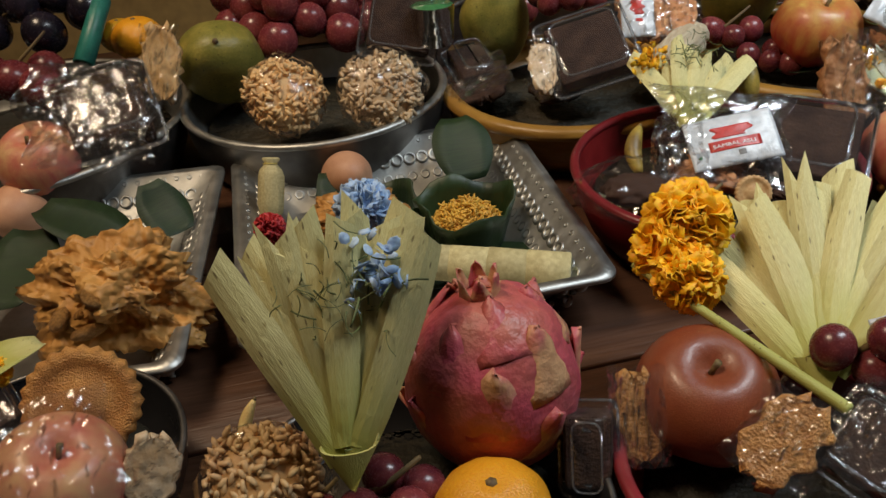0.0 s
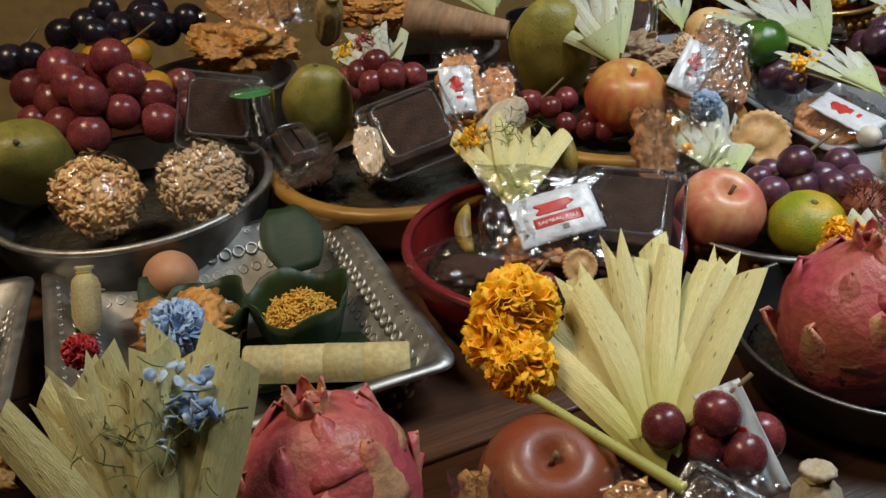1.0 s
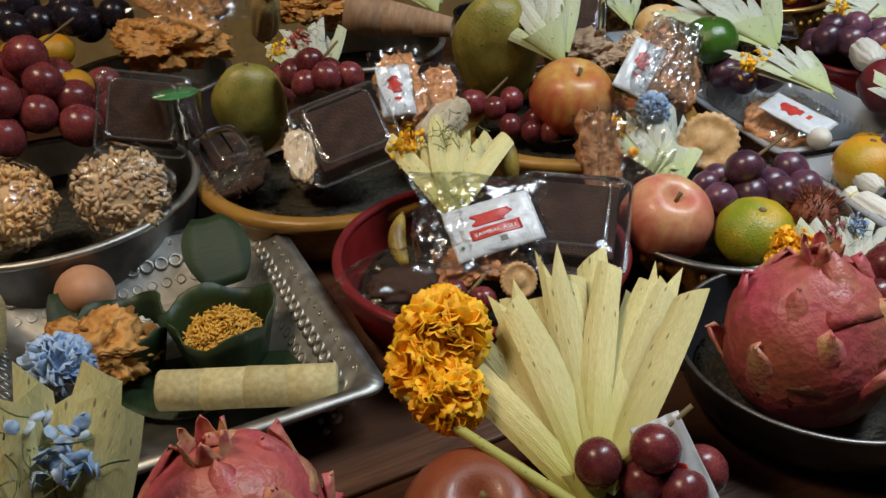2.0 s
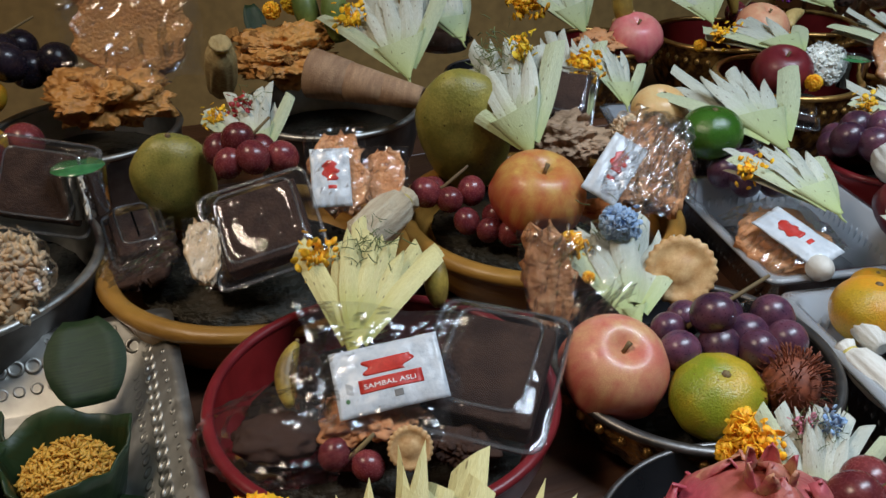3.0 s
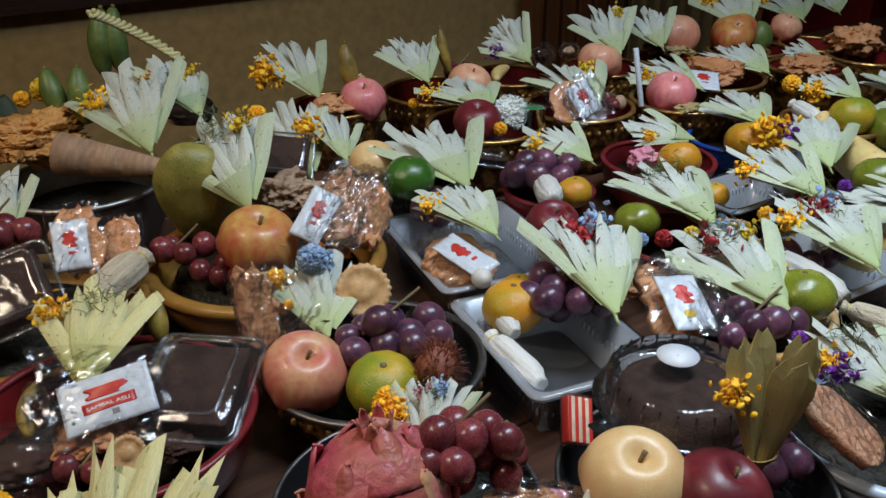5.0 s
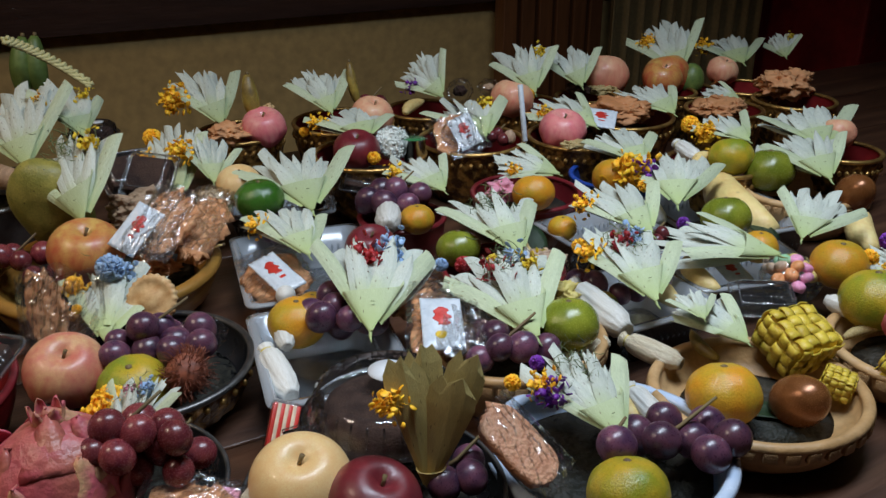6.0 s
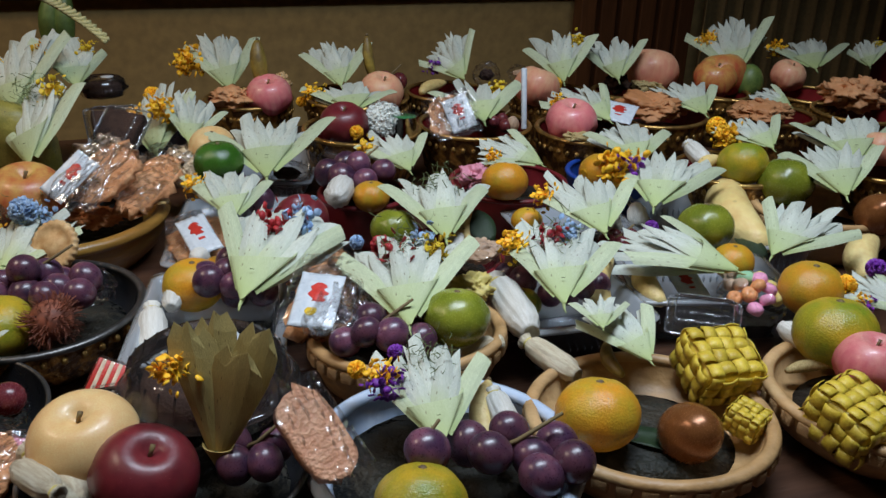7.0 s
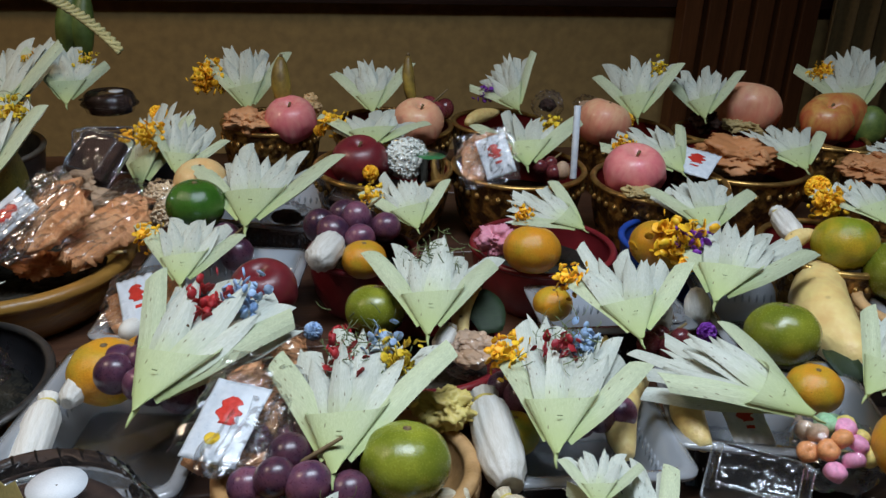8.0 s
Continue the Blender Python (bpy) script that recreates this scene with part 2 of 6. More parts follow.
M["wafer"] = material("salmon_wafer", (0.72, 0.38, 0.22), (0.60, 0.27, 0.14), rough=0.55, scale=5, fine=22, bump=0.3, depth=0.02)
M["cake"] = material("chocolate_cake", (0.06, 0.032, 0.022), (0.03, 0.015, 0.011), rough=0.85, scale=6, fine=30, bump=0.25, depth=0.02, spec=0.2)
M["rice"] = material("white_rice", (0.78, 0.80, 0.76), (0.66, 0.68, 0.62), rough=0.5, scale=3, rand=0.1)
M["rice_yellow"] = material("yellow_rice", (0.72, 0.42, 0.06), (0.56, 0.3, 0.04), rough=0.5, scale=3, rand=0.15)
M["marigold"] = material("marigold_petal", (1.0, 0.62, 0.02), (1.0, 0.47, 0.012), rough=0.55, scale=3, fine=20, bump=0.2, rand=0.1)
M["yellow"] = material("yellow_petal", (0.85, 0.62, 0.03), (0.75, 0.5, 0.02), rough=0.55, scale=3)
M["red_petal"] = material("red_petal", (0.50, 0.03, 0.03), (0.35, 0.02, 0.03), rough=0.5, scale=3)
M["blue_petal"] = material("blue_petal", (0.30, 0.46, 0.72), (0.42, 0.55, 0.72), rough=0.55, scale=3)
M["purple_petal"] = material("purple_petal", (0.24, 0.04, 0.42), (0.15, 0.02, 0.3), rough=0.5, scale=3)
M["pink_petal"] = material("pink_petal", (0.72, 0.30, 0.38), (0.6, 0.2, 0.28), rough=0.5, scale=3)
M["shred"] = material("shredded_leaf", (0.16, 0.20, 0.07), (0.08, 0.11, 0.035), rough=0.6, scale=4)
M["ketupat"] = material("yellow_palm_weave", (0.74, 0.55, 0.06), (0.58, 0.40, 0.03), rough=0.45, scale=3, fine=24, bump=0.25, rand=0.15)
M["alu"] = material("pressed_aluminium", (0.50, 0.50, 0.47), (0.36, 0.36, 0.34), rough=0.46, metal=1.0, scale=12, fine=90, bump=0.15, depth=0.002, rand=0.03)
M["alu_dark"] = material("worn_aluminium", (0.20, 0.19, 0.18), (0.12, 0.115, 0.11), rough=0.4, metal=0.9, scale=14, fine=90, bump=0.2, depth=0.002, rand=0.05)
M["enamel"] = material("pale_enamel", (0.55, 0.65, 0.80), (0.48, 0.58, 0.74), rough=0.25, scale=10, fine=70, bump=0.08)
M["black_plastic"] = material("black_plastic", (0.02, 0.02, 0.022), (0.012, 0.012, 0.014), rough=0.3, scale=10, fine=60, bump=0.1)
M["red_lacquer"] = material("red_lacquer", (0.22, 0.014, 0.014), (0.13, 0.009, 0.01), rough=0.35, scale=9, fine=60, bump=0.15, rand=0.1)
M["red_plastic"] = material("red_plastic", (0.20, 0.016, 0.02), (0.14, 0.012, 0.016), rough=0.32, scale=9, fine=60, bump=0.08)
M["blue_plastic"] = material("blue_plastic", (0.02, 0.07, 0.36), (0.015, 0.05, 0.26), rough=0.3, scale=9, fine=60, bump=0.08)
M["gilt"] = material("gilded_carving", (0.52, 0.28, 0.07), (0.10, 0.05, 0.018), rough=0.34, metal=0.75, scale=70, fine=160, bump=1.0, depth=0.004, rand=0.1, low=0.45, high=0.62)
M["gilt_rim"] = material("gilded_rim", (0.62, 0.38, 0.11), (0.32, 0.17, 0.05), rough=0.32, metal=0.8, scale=30, fine=120, bump=0.4, depth=0.002)
M["wood_gold"] = material("ochre_lacquered_wood", (0.36, 0.19, 0.035), (0.24, 0.11, 0.02), rough=0.36, scale=9, fine=50, stretch=(1, 1, 4), bump=0.25, depth=0.003)
M["wood_pale"] = material("pale_carved_wood", (0.56, 0.35, 0.16), (0.40, 0.22, 0.08), rough=0.5, scale=14, fine=70, bump=0.5, depth=0.004)
M["table"] = material("dark_table_wood", (0.10, 0.045, 0.024), (0.05, 0.022, 0.013), rough=0.36, scale=3, fine=22, stretch=(1, 16, 1), bump=0.2, depth=0.002, rand=0.15)
M["slat"] = material("brown_slat_wood", (0.15, 0.055, 0.018), (0.10, 0.036, 0.012), rough=0.45, scale=3, fine=20, stretch=(14, 14, 1), bump=0.2, depth=0.002)
M["dark_trim"] = material("dark_wood_trim", (0.05, 0.022, 0.014), (0.03, 0.014, 0.01), rough=0.4, scale=3, fine=20, stretch=(1, 12, 12), bump=0.2)
M["wall"] = material("beige_wall_paint", (0.50, 0.33, 0.125), (0.46, 0.30, 0.11), rough=0.8, scale=1.5, fine=40, bump=0.03, depth=0.002, rand=0.0)
M["curtain"] = material("grey_curtain", (0.25, 0.165, 0.065), (0.18, 0.12, 0.045), rough=0.85, scale=4, fine=120, bump=0.3)
M["ceiling"] = material("white_ceiling", (0.72, 0.70, 0.66), (0.68, 0.66, 0.62), rough=0.9, scale=2, fine=40, bump=0.1)
M["floor"] = material("floor_tile", (0.32, 0.26, 0.2), (0.26, 0.2, 0.15), rough=0.4, scale=3, fine=30, bump=0.1)
M["paper"] = material("sachet_foil", (0.64, 0.68, 0.72), (0.56, 0.61, 0.66), rough=0.3, scale=5, fine=9, bump=0.06, depth=0.02, rand=0.04)
M["red_ink"] = material("red_ink", (0.58, 0.04, 0.025), (0.5, 0.03, 0.02), rough=0.35, scale=5, fine=30, bump=0.0)
M["yellow_ink"] = material("yellow_ink", (0.8, 0.55, 0.02), (0.7, 0.45, 0.02), rough=0.35, scale=5, fine=30, bump=0.0)
M["white_ink"] = material("white_ink", (0.85, 0.85, 0.85), (0.8, 0.8, 0.8), rough=0.4, bump=0.0)
M["green_ink"] = material("green_ink", (0.06, 0.2, 0.08), rough=0.4, bump=0.0)
M["grey_ink"] = material("grey_ink", (0.2, 0.2, 0.2), rough=0.4, bump=0.0)
M["label"] = material("paper_label", (0.74, 0.76, 0.78), (0.68, 0.7, 0.72), rough=0.5, bump=0.05)
M["sweet_pink"] = material("sweet_pink", (0.80, 0.33, 0.50), rough=0.5, scale=3)
M["sweet_green"] = material("sweet_green", (0.36, 0.62, 0.36), rough=0.5, scale=3)
M["sweet_orange"] = material("sweet_orange", (0.78, 0.33, 0.12), rough=0.5, scale=3)
M["sweet_yellow"] = material("sweet_yellow", (0.78, 0.62, 0.18), rough=0.5, scale=3)
M["sweet_tan"] = material("sweet_tan", (0.62, 0.42, 0.28), rough=0.5, scale=3)
M["swirl"] = material("swirl_bread", (0.74, 0.50, 0.24), (0.55, 0.30, 0.11), rough=0.5, scale=3, fine=30)
M["sausage"] = material("bamboo_roll", (0.46, 0.30, 0.18), (0.33, 0.20, 0.12), rough=0.6, scale=3, fine=26, stretch=(2, 2, 8), bump=0.4, depth=0.02)
M["rambutan"] = material("rambutan_hair", (0.30, 0.085, 0.04), (0.15, 0.045, 0.025), rough=0.6, scale=3)
M["jelly"] = material("green_jelly", (0.06, 0.22, 0.08), (0.04, 0.16, 0.06), rough=0.15, scale=3, bump=0.0)
M["bacon"] = material("striped_cake_pale", (0.75, 0.60, 0.42), rough=0.6, scale=3)
M["teal"] = material("teal_wrapper", (0.03, 0.22, 0.17), (0.02, 0.15, 0.12), rough=0.35, scale=4)
M["tie"] = material("yellow_tie", (0.62, 0.50, 0.12), rough=0.5, scale=4)
M["film"] = clear_plastic("clear_film", tint=(0.985, 0.985, 0.985), rough=0.07, gloss=0.55, haze=0.004)
M["tray_white"] = clear_plastic("frosted_tray", tint=(0.78, 0.86, 0.93), rough=0.16, gloss=1.6, haze=0.34)
M["tray_floor"] = clear_plastic("clear_tray_floor", tint=(0.88, 0.92, 0.96), rough=0.14, gloss=1.0, haze=0.10)
M["box_rim"] = clear_plastic("clear_box_rim", tint=(0.86, 0.88, 0.90), rough=0.10, gloss=2.2, haze=0.05)
M["box_clear"] = clear_plastic("clear_box", tint=(0.95, 0.96, 0.97), rough=0.06, gloss=1.2, haze=0.008)

# ---- builders ----
MESH = {}


def cached(key, build):
    if key not in MESH:
        bm = build()
        me = bpy.data.meshes.new(key.split(":")[0])
        bm.to_mesh(me)
        bm.free()
        crisp = key.startswith(("strip:", "cone:"))
        for p in me.polygons:
            p.use_smooth = not crisp
        me.materials.append(None)
        MESH[key] = me
    return MESH[key]


def link(ob, mat):
    ob.material_slots[0].link = "OBJECT"
    ob.material_slots[0].material = M[mat]


def part(name, me, mat, parent, label="", m=None):
    """One mesh object under a thing or a part; me is a mesh or a bmesh."""
    if not isinstance(me, bpy.types.Mesh):
        me = cached(name + ":" + str(len(MESH)), lambda bm=me: bm)
    ob = new(name, me)
    link(ob, mat)
    ob.parent = parent
    if m is not None:
        ob.matrix_basis = m
    return tagged(ob, label)


def thing(name, m, label, category, group="", kind=""):
    ob = new(name)
    ob.matrix_basis = m
    ob.empty_display_size = 0.02
    return tagged(ob, label, category, group, kind)


def place(x, y, z, size=1.0, rx=0, ry=0, rz=0):
    s = size if isinstance(size, tuple) else (size, size, size)
    return pose(x, y, z, rx, ry, rz) @ Matrix.Diagonal((*s, 1))


def axes(foot, top, front, size=None):
    """A frame at foot whose y runs to top and whose z faces front."""
    a, b, n = Vector(foot), Vector(top), Vector(front)
    y = (b - a).normalized()
    z = (n - n.dot(y) * y).normalized()
    x = y.cross(z)
    s = size or (b - a).length
    return Matrix(((x.x * s, y.x * s, z.x * s, a.x), (x.y * s, y.y * s, z.y * s, a.y), (x.z * s, y.z * s, z.z * s, a.z), (0, 0, 0, 1)))


def lathe(profile, seg=40, wobble=0.0, closed=False, pleat=0.0):
    """Turn (r, z) points round the z axis."""
    bm = bmesh.new()
    rings = []
    for r, z in profile:
        ring = []
        for i in range(seg):
            a = 2 * math.pi * i / seg
            w = 1 + wobble * noise.noise((3 * math.cos(a), 3 * math.sin(a), z * 20)) + pleat * math.cos(13 * a + 3 * z)
            ring.append(bm.verts.new((r * w * math.cos(a), r * w * math.sin(a), z)))
        rings.append(ring)
    for p, q in zip(rings, rings[1:]):
        for i in range(seg):
            j = (i + 1) % seg
            bm.faces.new((p[i], p[j], q[j], q[i]))
    if closed:
        for i in range(seg):
            j = (i + 1) % seg
            bm.faces.new((rings[-1][i], rings[-1][j], rings[0][j], rings[0][i]))
    bmesh.ops.recalc_face_normals(bm, faces=bm.faces)
    return bm


def ball(sub=3, shape=None):
    bm = bmesh.new()
    bmesh.ops.create_icosphere(bm, subdivisions=sub, radius=1)
    if shape:
        for v in bm.verts:
            v.co = Vector(shape(v.co.normalized()))
    return bm


def slab(f, nu, nv, thick):
    """A thin closed sheet over u in -1..1 and v in 0..1, from f(u, v)."""
    bm = bmesh.new()
    top = [[Vector(f(2 * i / nu - 1, j / nv)) for i in range(nu + 1)] for j in range(nv + 1)]
    lay = []
    for s in (0, 1):
        rows = []
        for j in range(nv + 1):
            row = []
            for i in range(nu + 1):
                p = top[j][i]
                du = top[j][min(i + 1, nu)] - top[j][max(i - 1, 0)]
                dv = top[min(j + 1, nv)][i] - top[max(j - 1, 0)][i]
                n = du.cross(dv)
                n = n.normalized() if n.length > 1e-9 else Vector((0, 0, 1))
                row.append(bm.verts.new(p - n * thick * s))
            rows.append(row)
        lay.append(rows)
    a, b = lay
    for j in range(nv):
        for i in range(nu):
            bm.faces.new((a[j][i], a[j][i + 1], a[j + 1][i + 1], a[j + 1][i]))
            bm.faces.new((b[j][i], b[j + 1][i], b[j + 1][i + 1], b[j][i + 1]))
        bm.faces.new((a[j][0], a[j + 1][0], b[j + 1][0], b[j][0]))
        bm.faces.new((a[j][nu], b[j][nu], b[j + 1][nu], a[j + 1][nu]))
    for i in range(nu):
        bm.faces.new((a[0][i], b[0][i], b[0][i + 1], a[0][i + 1]))
        bm.faces.new((a[nv][i], a[nv][i + 1], b[nv][i + 1], b[nv][i]))
    return bm


def tube(points, radii, seg=10):
    """A closed round bar along points."""
    bm = bmesh.new()
    pts = [Vector(p) for p in points]
    rings = []
    for k, p in enumerate(pts):
        d = (pts[min(k + 1, len(pts) - 1)] - pts[max(k - 1, 0)]).normalized()
        u = d.orthogonal().normalized() if k == 0 else (u - u.dot(d) * d).normalized()
        w = d.cross(u)
        rings.append([bm.verts.new(p + radii[k] * (math.cos(2 * math.pi * i / seg) * u + math.sin(2 * math.pi * i / seg) * w)) for i in range(seg)])
    for p, q in zip(rings, rings[1:]):
        for i in range(seg):
            bm.faces.new((p[i], p[(i + 1) % seg], q[(i + 1) % seg], q[i]))
    bm.faces.new(rings[0][::-1])
    bm.faces.new(rings[-1])
    return bm


def block(sx, sy, sz, bevel=0.15, seg=3, rough=0.0, seed=0):
    """A rounded block of half sizes sx, sy, sz about its centre."""
    bm = bmesh.new()
    bmesh.ops.create_cube(bm, size=2)
    for v in bm.verts:
        v.co = Vector((v.co.x * sx, v.co.y * sy, v.co.z * sz))
    bmesh.ops.bevel(bm, geom=list(bm.edges), offset=bevel * min(sx, sy, sz), segments=seg, affect="EDGES", profile=0.5)
    if rough:
        bmesh.ops.subdivide_edges(bm, edges=list(bm.edges), cuts=3, use_grid_fill=True)
        for v in bm.verts:
            v.co += rough * min(sx, sy, sz) * Vector(noise.noise_vector(v.co * 3 / max(sx, sy) + Vector((seed, 0, 0))))
    return bm


def scatter_bits(count, spot, bit, seed):
    """Many small bits joined into one mesh; spot(rng) gives a matrix, bit() verts and faces."""
    rng = random.Random(seed)
    vs, fs = [], []
    bv, bf = bit
    for _ in range(count):
        m = spot(rng)
        o = len(vs)
        vs += [m @ Vector(v) for v in bv]
        fs += [tuple(i + o for i in f) for f in bf]
    me = bpy.data.meshes.new("bits")
    me.from_pydata(vs, [], fs)
    me.validate()
    for p in me.polygons:
        p.use_smooth = True
    me.materials.append(None)
    return me


def bit_of(bm):
    bm.verts.index_update()
    r = ([v.co.copy() for v in bm.verts], [[v.index for v in f.verts] for f in bm.faces])
    bm.free()
    return r


GRAIN = bit_of(ball(1))
RING = bit_of(lathe([(0.72 + 0.28 * math.cos(a), 0.75 * math.sin(a)) for a in [math.pi * (k / 3) for k in range(6)]], 12, 0.0, True))
PETAL = bit_of(slab(lambda u, v: (0.5 * u * math.sin(math.pi * (0.12 + 0.8 * v)), v, 0.18 * v * v + 0.12 * u * u), 2, 3, 0.03))
STRAW = bit_of(slab(lambda u, v: (0.03 * u, v - 0.5, 0.15 * math.sin(3 * v)), 1, 4, 0.02))


def turned(rng, tilt=180):
    return Euler((radians(rng.uniform(-tilt, tilt)), radians(rng.uniform(-tilt, tilt)), rng.uniform(0, 6.28))).to_matrix().to_4x4()

# ---- fruit ----


def apple_shape(p):
    r = math.hypot(p.x, p.y)
    th = math.atan2(r, p.z)
    k = 1 - 0.40 * math.exp(-(th / 0.29) ** 2) - 0.16 * math.exp(-((math.pi - th) / 0.35) ** 2)
    f = 1.0 + 0.05 * math.sin(th) * math.cos(5 * math.atan2(p.y, p.x)) * (p.z < 0)
    sh = 1.02 - 0.10 * (1 - p.z) / 2
    return (p.x * k * f * sh * 1.05, p.y * k * f * sh * 1.05, p.z * k * 0.93)


def apple(x, y, z, r, skin="apple_pink", rx=0, ry=0, rz=0, label="pink and yellow apple with a short stem", name="apple"):
    t = thing(name, place(x, y, z, r, rx, ry, rz), label, "apple" if "apple" in skin else "pear", "apples among the offerings")
    part("body", cached("apple_body:0", lambda: ball(4, apple_shape)), skin, t)
    part("stem", cached("stem:0", lambda: tube([(0, 0, 0.55), (0.02, 0.01, 0.66), (0.08, 0.04, 0.80)], [0.05, 0.04, 0.055], 8)), "twig", t, "thin brown stem")
    return t


def citrus_shape(p):
    r = math.hypot(p.x, p.y)
    th = math.atan2(r, p.z)
    k = 1 - 0.10 * math.exp(-(th / 0.3) ** 2) - 0.08 * math.exp(-((math.pi - th) / 0.3) ** 2) + 0.012 * math.cos(10 * math.atan2(p.y, p.x)) * math.sin(th) + 0.02 * noise.noise(p * 2)
    return (p.x * k, p.y * k, p.z * k * 0.86)


def citrus(x, y, z, r, skin="mandarin", rx=0, ry=0, rz=0, label="orange-green mandarin with pitted skin", name="mandarin"):
    t = thing(name, place(x, y, z, r, rx, ry, rz), label, name, "citrus among the offerings")
    part("body", cached("citrus_body:0", lambda: ball(4, citrus_shape)), skin, t)
    part("stem_end", cached("stem_end:0", lambda: tube([(0, 0, 0.74), (0, 0, 0.80), (0, 0, 0.83)], [0.12, 0.10, 0.04], 6)), "twig", t, "dry stem end")
    return t


def mango(x, y, z, r, rx=0, ry=0, rz=0, long=1.35, label="dull green mango with dark flecks", skin="mango"):
    t = thing("mango", place(x, y, z, r, rx, ry, rz), label, "mango")

    def shape(p):
        k = 1 + 0.10 * noise.noise(p * 1.3) + 0.015 * noise.noise(p * 6)
        return (p.x * k * (1 + 0.12 * p.z), p.y * k * 0.85, p.z * k * 1.35)
    part("body", cached("mango_body:0", lambda: ball(4, shape)), skin, t, "", Matrix.Diagonal((1, 1, long / 1.35, 1)))
    part("stem", cached("mango_stem:0", lambda: tube([(0, 0, 1.2), (0.03, 0, 1.42)], [0.09, 0.06], 8)), "twig", t)
    return t


def grapes(x, y, z, r, count, spread, skin="grape_red", seed=0, flat=0.55, label="bunch of dusky red grapes"):
    """A bunch: spread holds the half width, half depth and height of the heap."""
    rng = random.Random(seed)
    t = thing("grape_bunch", pose(x, y, z), label, "grapes")
    spots = []
    for _ in range(600):
        if len(spots) >= count:
            break
        p = Vector((rng.uniform(-1, 1) * spread[0], rng.uniform(-1, 1) * spread[1], 0))
        q = (p.x / spread[0]) ** 2 + (p.y / spread[1]) ** 2
        if q > 1:
            continue
        p.z = rng.random() * spread[2] * (1 - 0.6 * q)
        if all((p - o).length > 1.5 * r for o in spots):
            spots.append(p)
    me = cached("grape:0", lambda: ball(3, lambda p: (p.x, p.y, p.z * 1.10)))
    for p in spots:
        part("grape", me, skin, t, "", Matrix.Translation(p) @ turned(rng, 60) @ Matrix.Scale(r * rng.uniform(0.9, 1.08), 4))
    pts = [(-0.5 * spread[0], 0, spread[2] * 0.3), (0, 0.2 * spread[1], spread[2] * 0.8), (0.7 * spread[0], 0.4 * spread[1], spread[2] + 1.2 * r)]
    part("stalk", tube(pts, [0.002, 0.0018, 0.0012], 6), "twig", t, "thin dry stalk")
    return t


def dragon_fruit(x, y, z, r, rx=0, ry=0, rz=0, seed=1, label="magenta dragon fruit with dried curling scales"):
    t = thing("dragon_fruit", place(x, y, z, r, rx, ry, rz), label, "dragon fruit")

    def shape(p):
        k = 1 + 0.05 * noise.noise(p * 1.7) + 0.025 * noise.noise(p * 5)
        return (p.x * k, p.y * k, p.z * k * 1.12)
    part("body", cached("dragon_body:0", lambda: ball(4, shape)), "dragon", t)
    rng = random.Random(seed)

    def scale_mesh():
        return slab(lambda u, v: (0.42 * u * (1 - v) ** 0.6 * (1 + 0.1 * math.sin(9 * v)), v * 0.9, 0.02 + 0.10 * v ** 2 * (1 + 0.4 * u) - 0.22 * (v * 0.9) ** 2 * 0.9 - 0.10 * u * u), 4, 7, 0.03)
    me = cached("dragon_scale:0", scale_mesh)
    for k in range(17):
        zz = -0.75 + 1.6 * k / 16
        a = k * 2.4 + rng.uniform(-0.2, 0.2)
        rr = math.sqrt(max(0.05, 1 - (zz * 0.92) ** 2))
        n = Vector((rr * math.cos(a), rr * math.sin(a), zz * 0.9)).normalized()
        up = (Vector((0, 0, 1)) - n.z * n).normalized()
        f = Vector((n.x, n.y, n.z * 1.12)) * 0.99
        part("scale", me, "dragon_dry" if k % 3 else "dragon", t, "", axes(f - 0.1 * up, f + up, n, rng.uniform(0.75, 1.0)))
    for k in range(6):
        a = k * 1.05
        n = Vector((math.cos(a), math.sin(a), 0.8)).normalized()
        f = Vector((0.20 * math.cos(a), 0.20 * math.sin(a), 1.06))
        part("crown_scale", me, "dragon_dry", t, "dry brown crown tip", axes(f, f + Vector((0.3 * n.x, 0.3 * n.y, 1)), n, 0.34))
    return t


def banana(x, y, z, length, rx=0, ry=0, rz=0, skin="banana", fat=0.17, bend=0.12, label="pale yellow banana with brown flecks"):
    t = thing("banana", place(x, y, z, length, rx, ry, rz), label, "banana")
    pts, rad = [], []
    for i in range(15):
        v = i / 14
        pts.append((bend * math.sin(math.pi * v) - bend, 0, v - 0.5))
        rad.append(0.62 * fat * max(0.10, math.sin(math.pi * min(1, 0.06 + 0.9 * v)) ** 0.55))
    part("body", cached("banana_body:%g%g" % (fat, bend), lambda: tube(pts, rad, 14)), skin, t)
    part("tip", cached("banana_tip:%g" % bend, lambda: tube([(-bend, 0, 0.49), (-bend - 0.01, 0, 0.56)], [0.04, 0.03], 8)), "twig", t, "dark dry tip")
    return t


def egg(x, y, z, r, skin="egg", rx=0, ry=0, rz=0, label="smooth pale brown hen's egg"):
    t = thing("egg", place(x, y, z, r, rx, ry, rz), label, "egg")
    part("shell", cached("egg_shell:0", lambda: ball(4, lambda p: (p.x * (1 - 0.1 * p.z), p.y * (1 - 0.1 * p.z), p.z * 1.22))), skin, t)
    return t


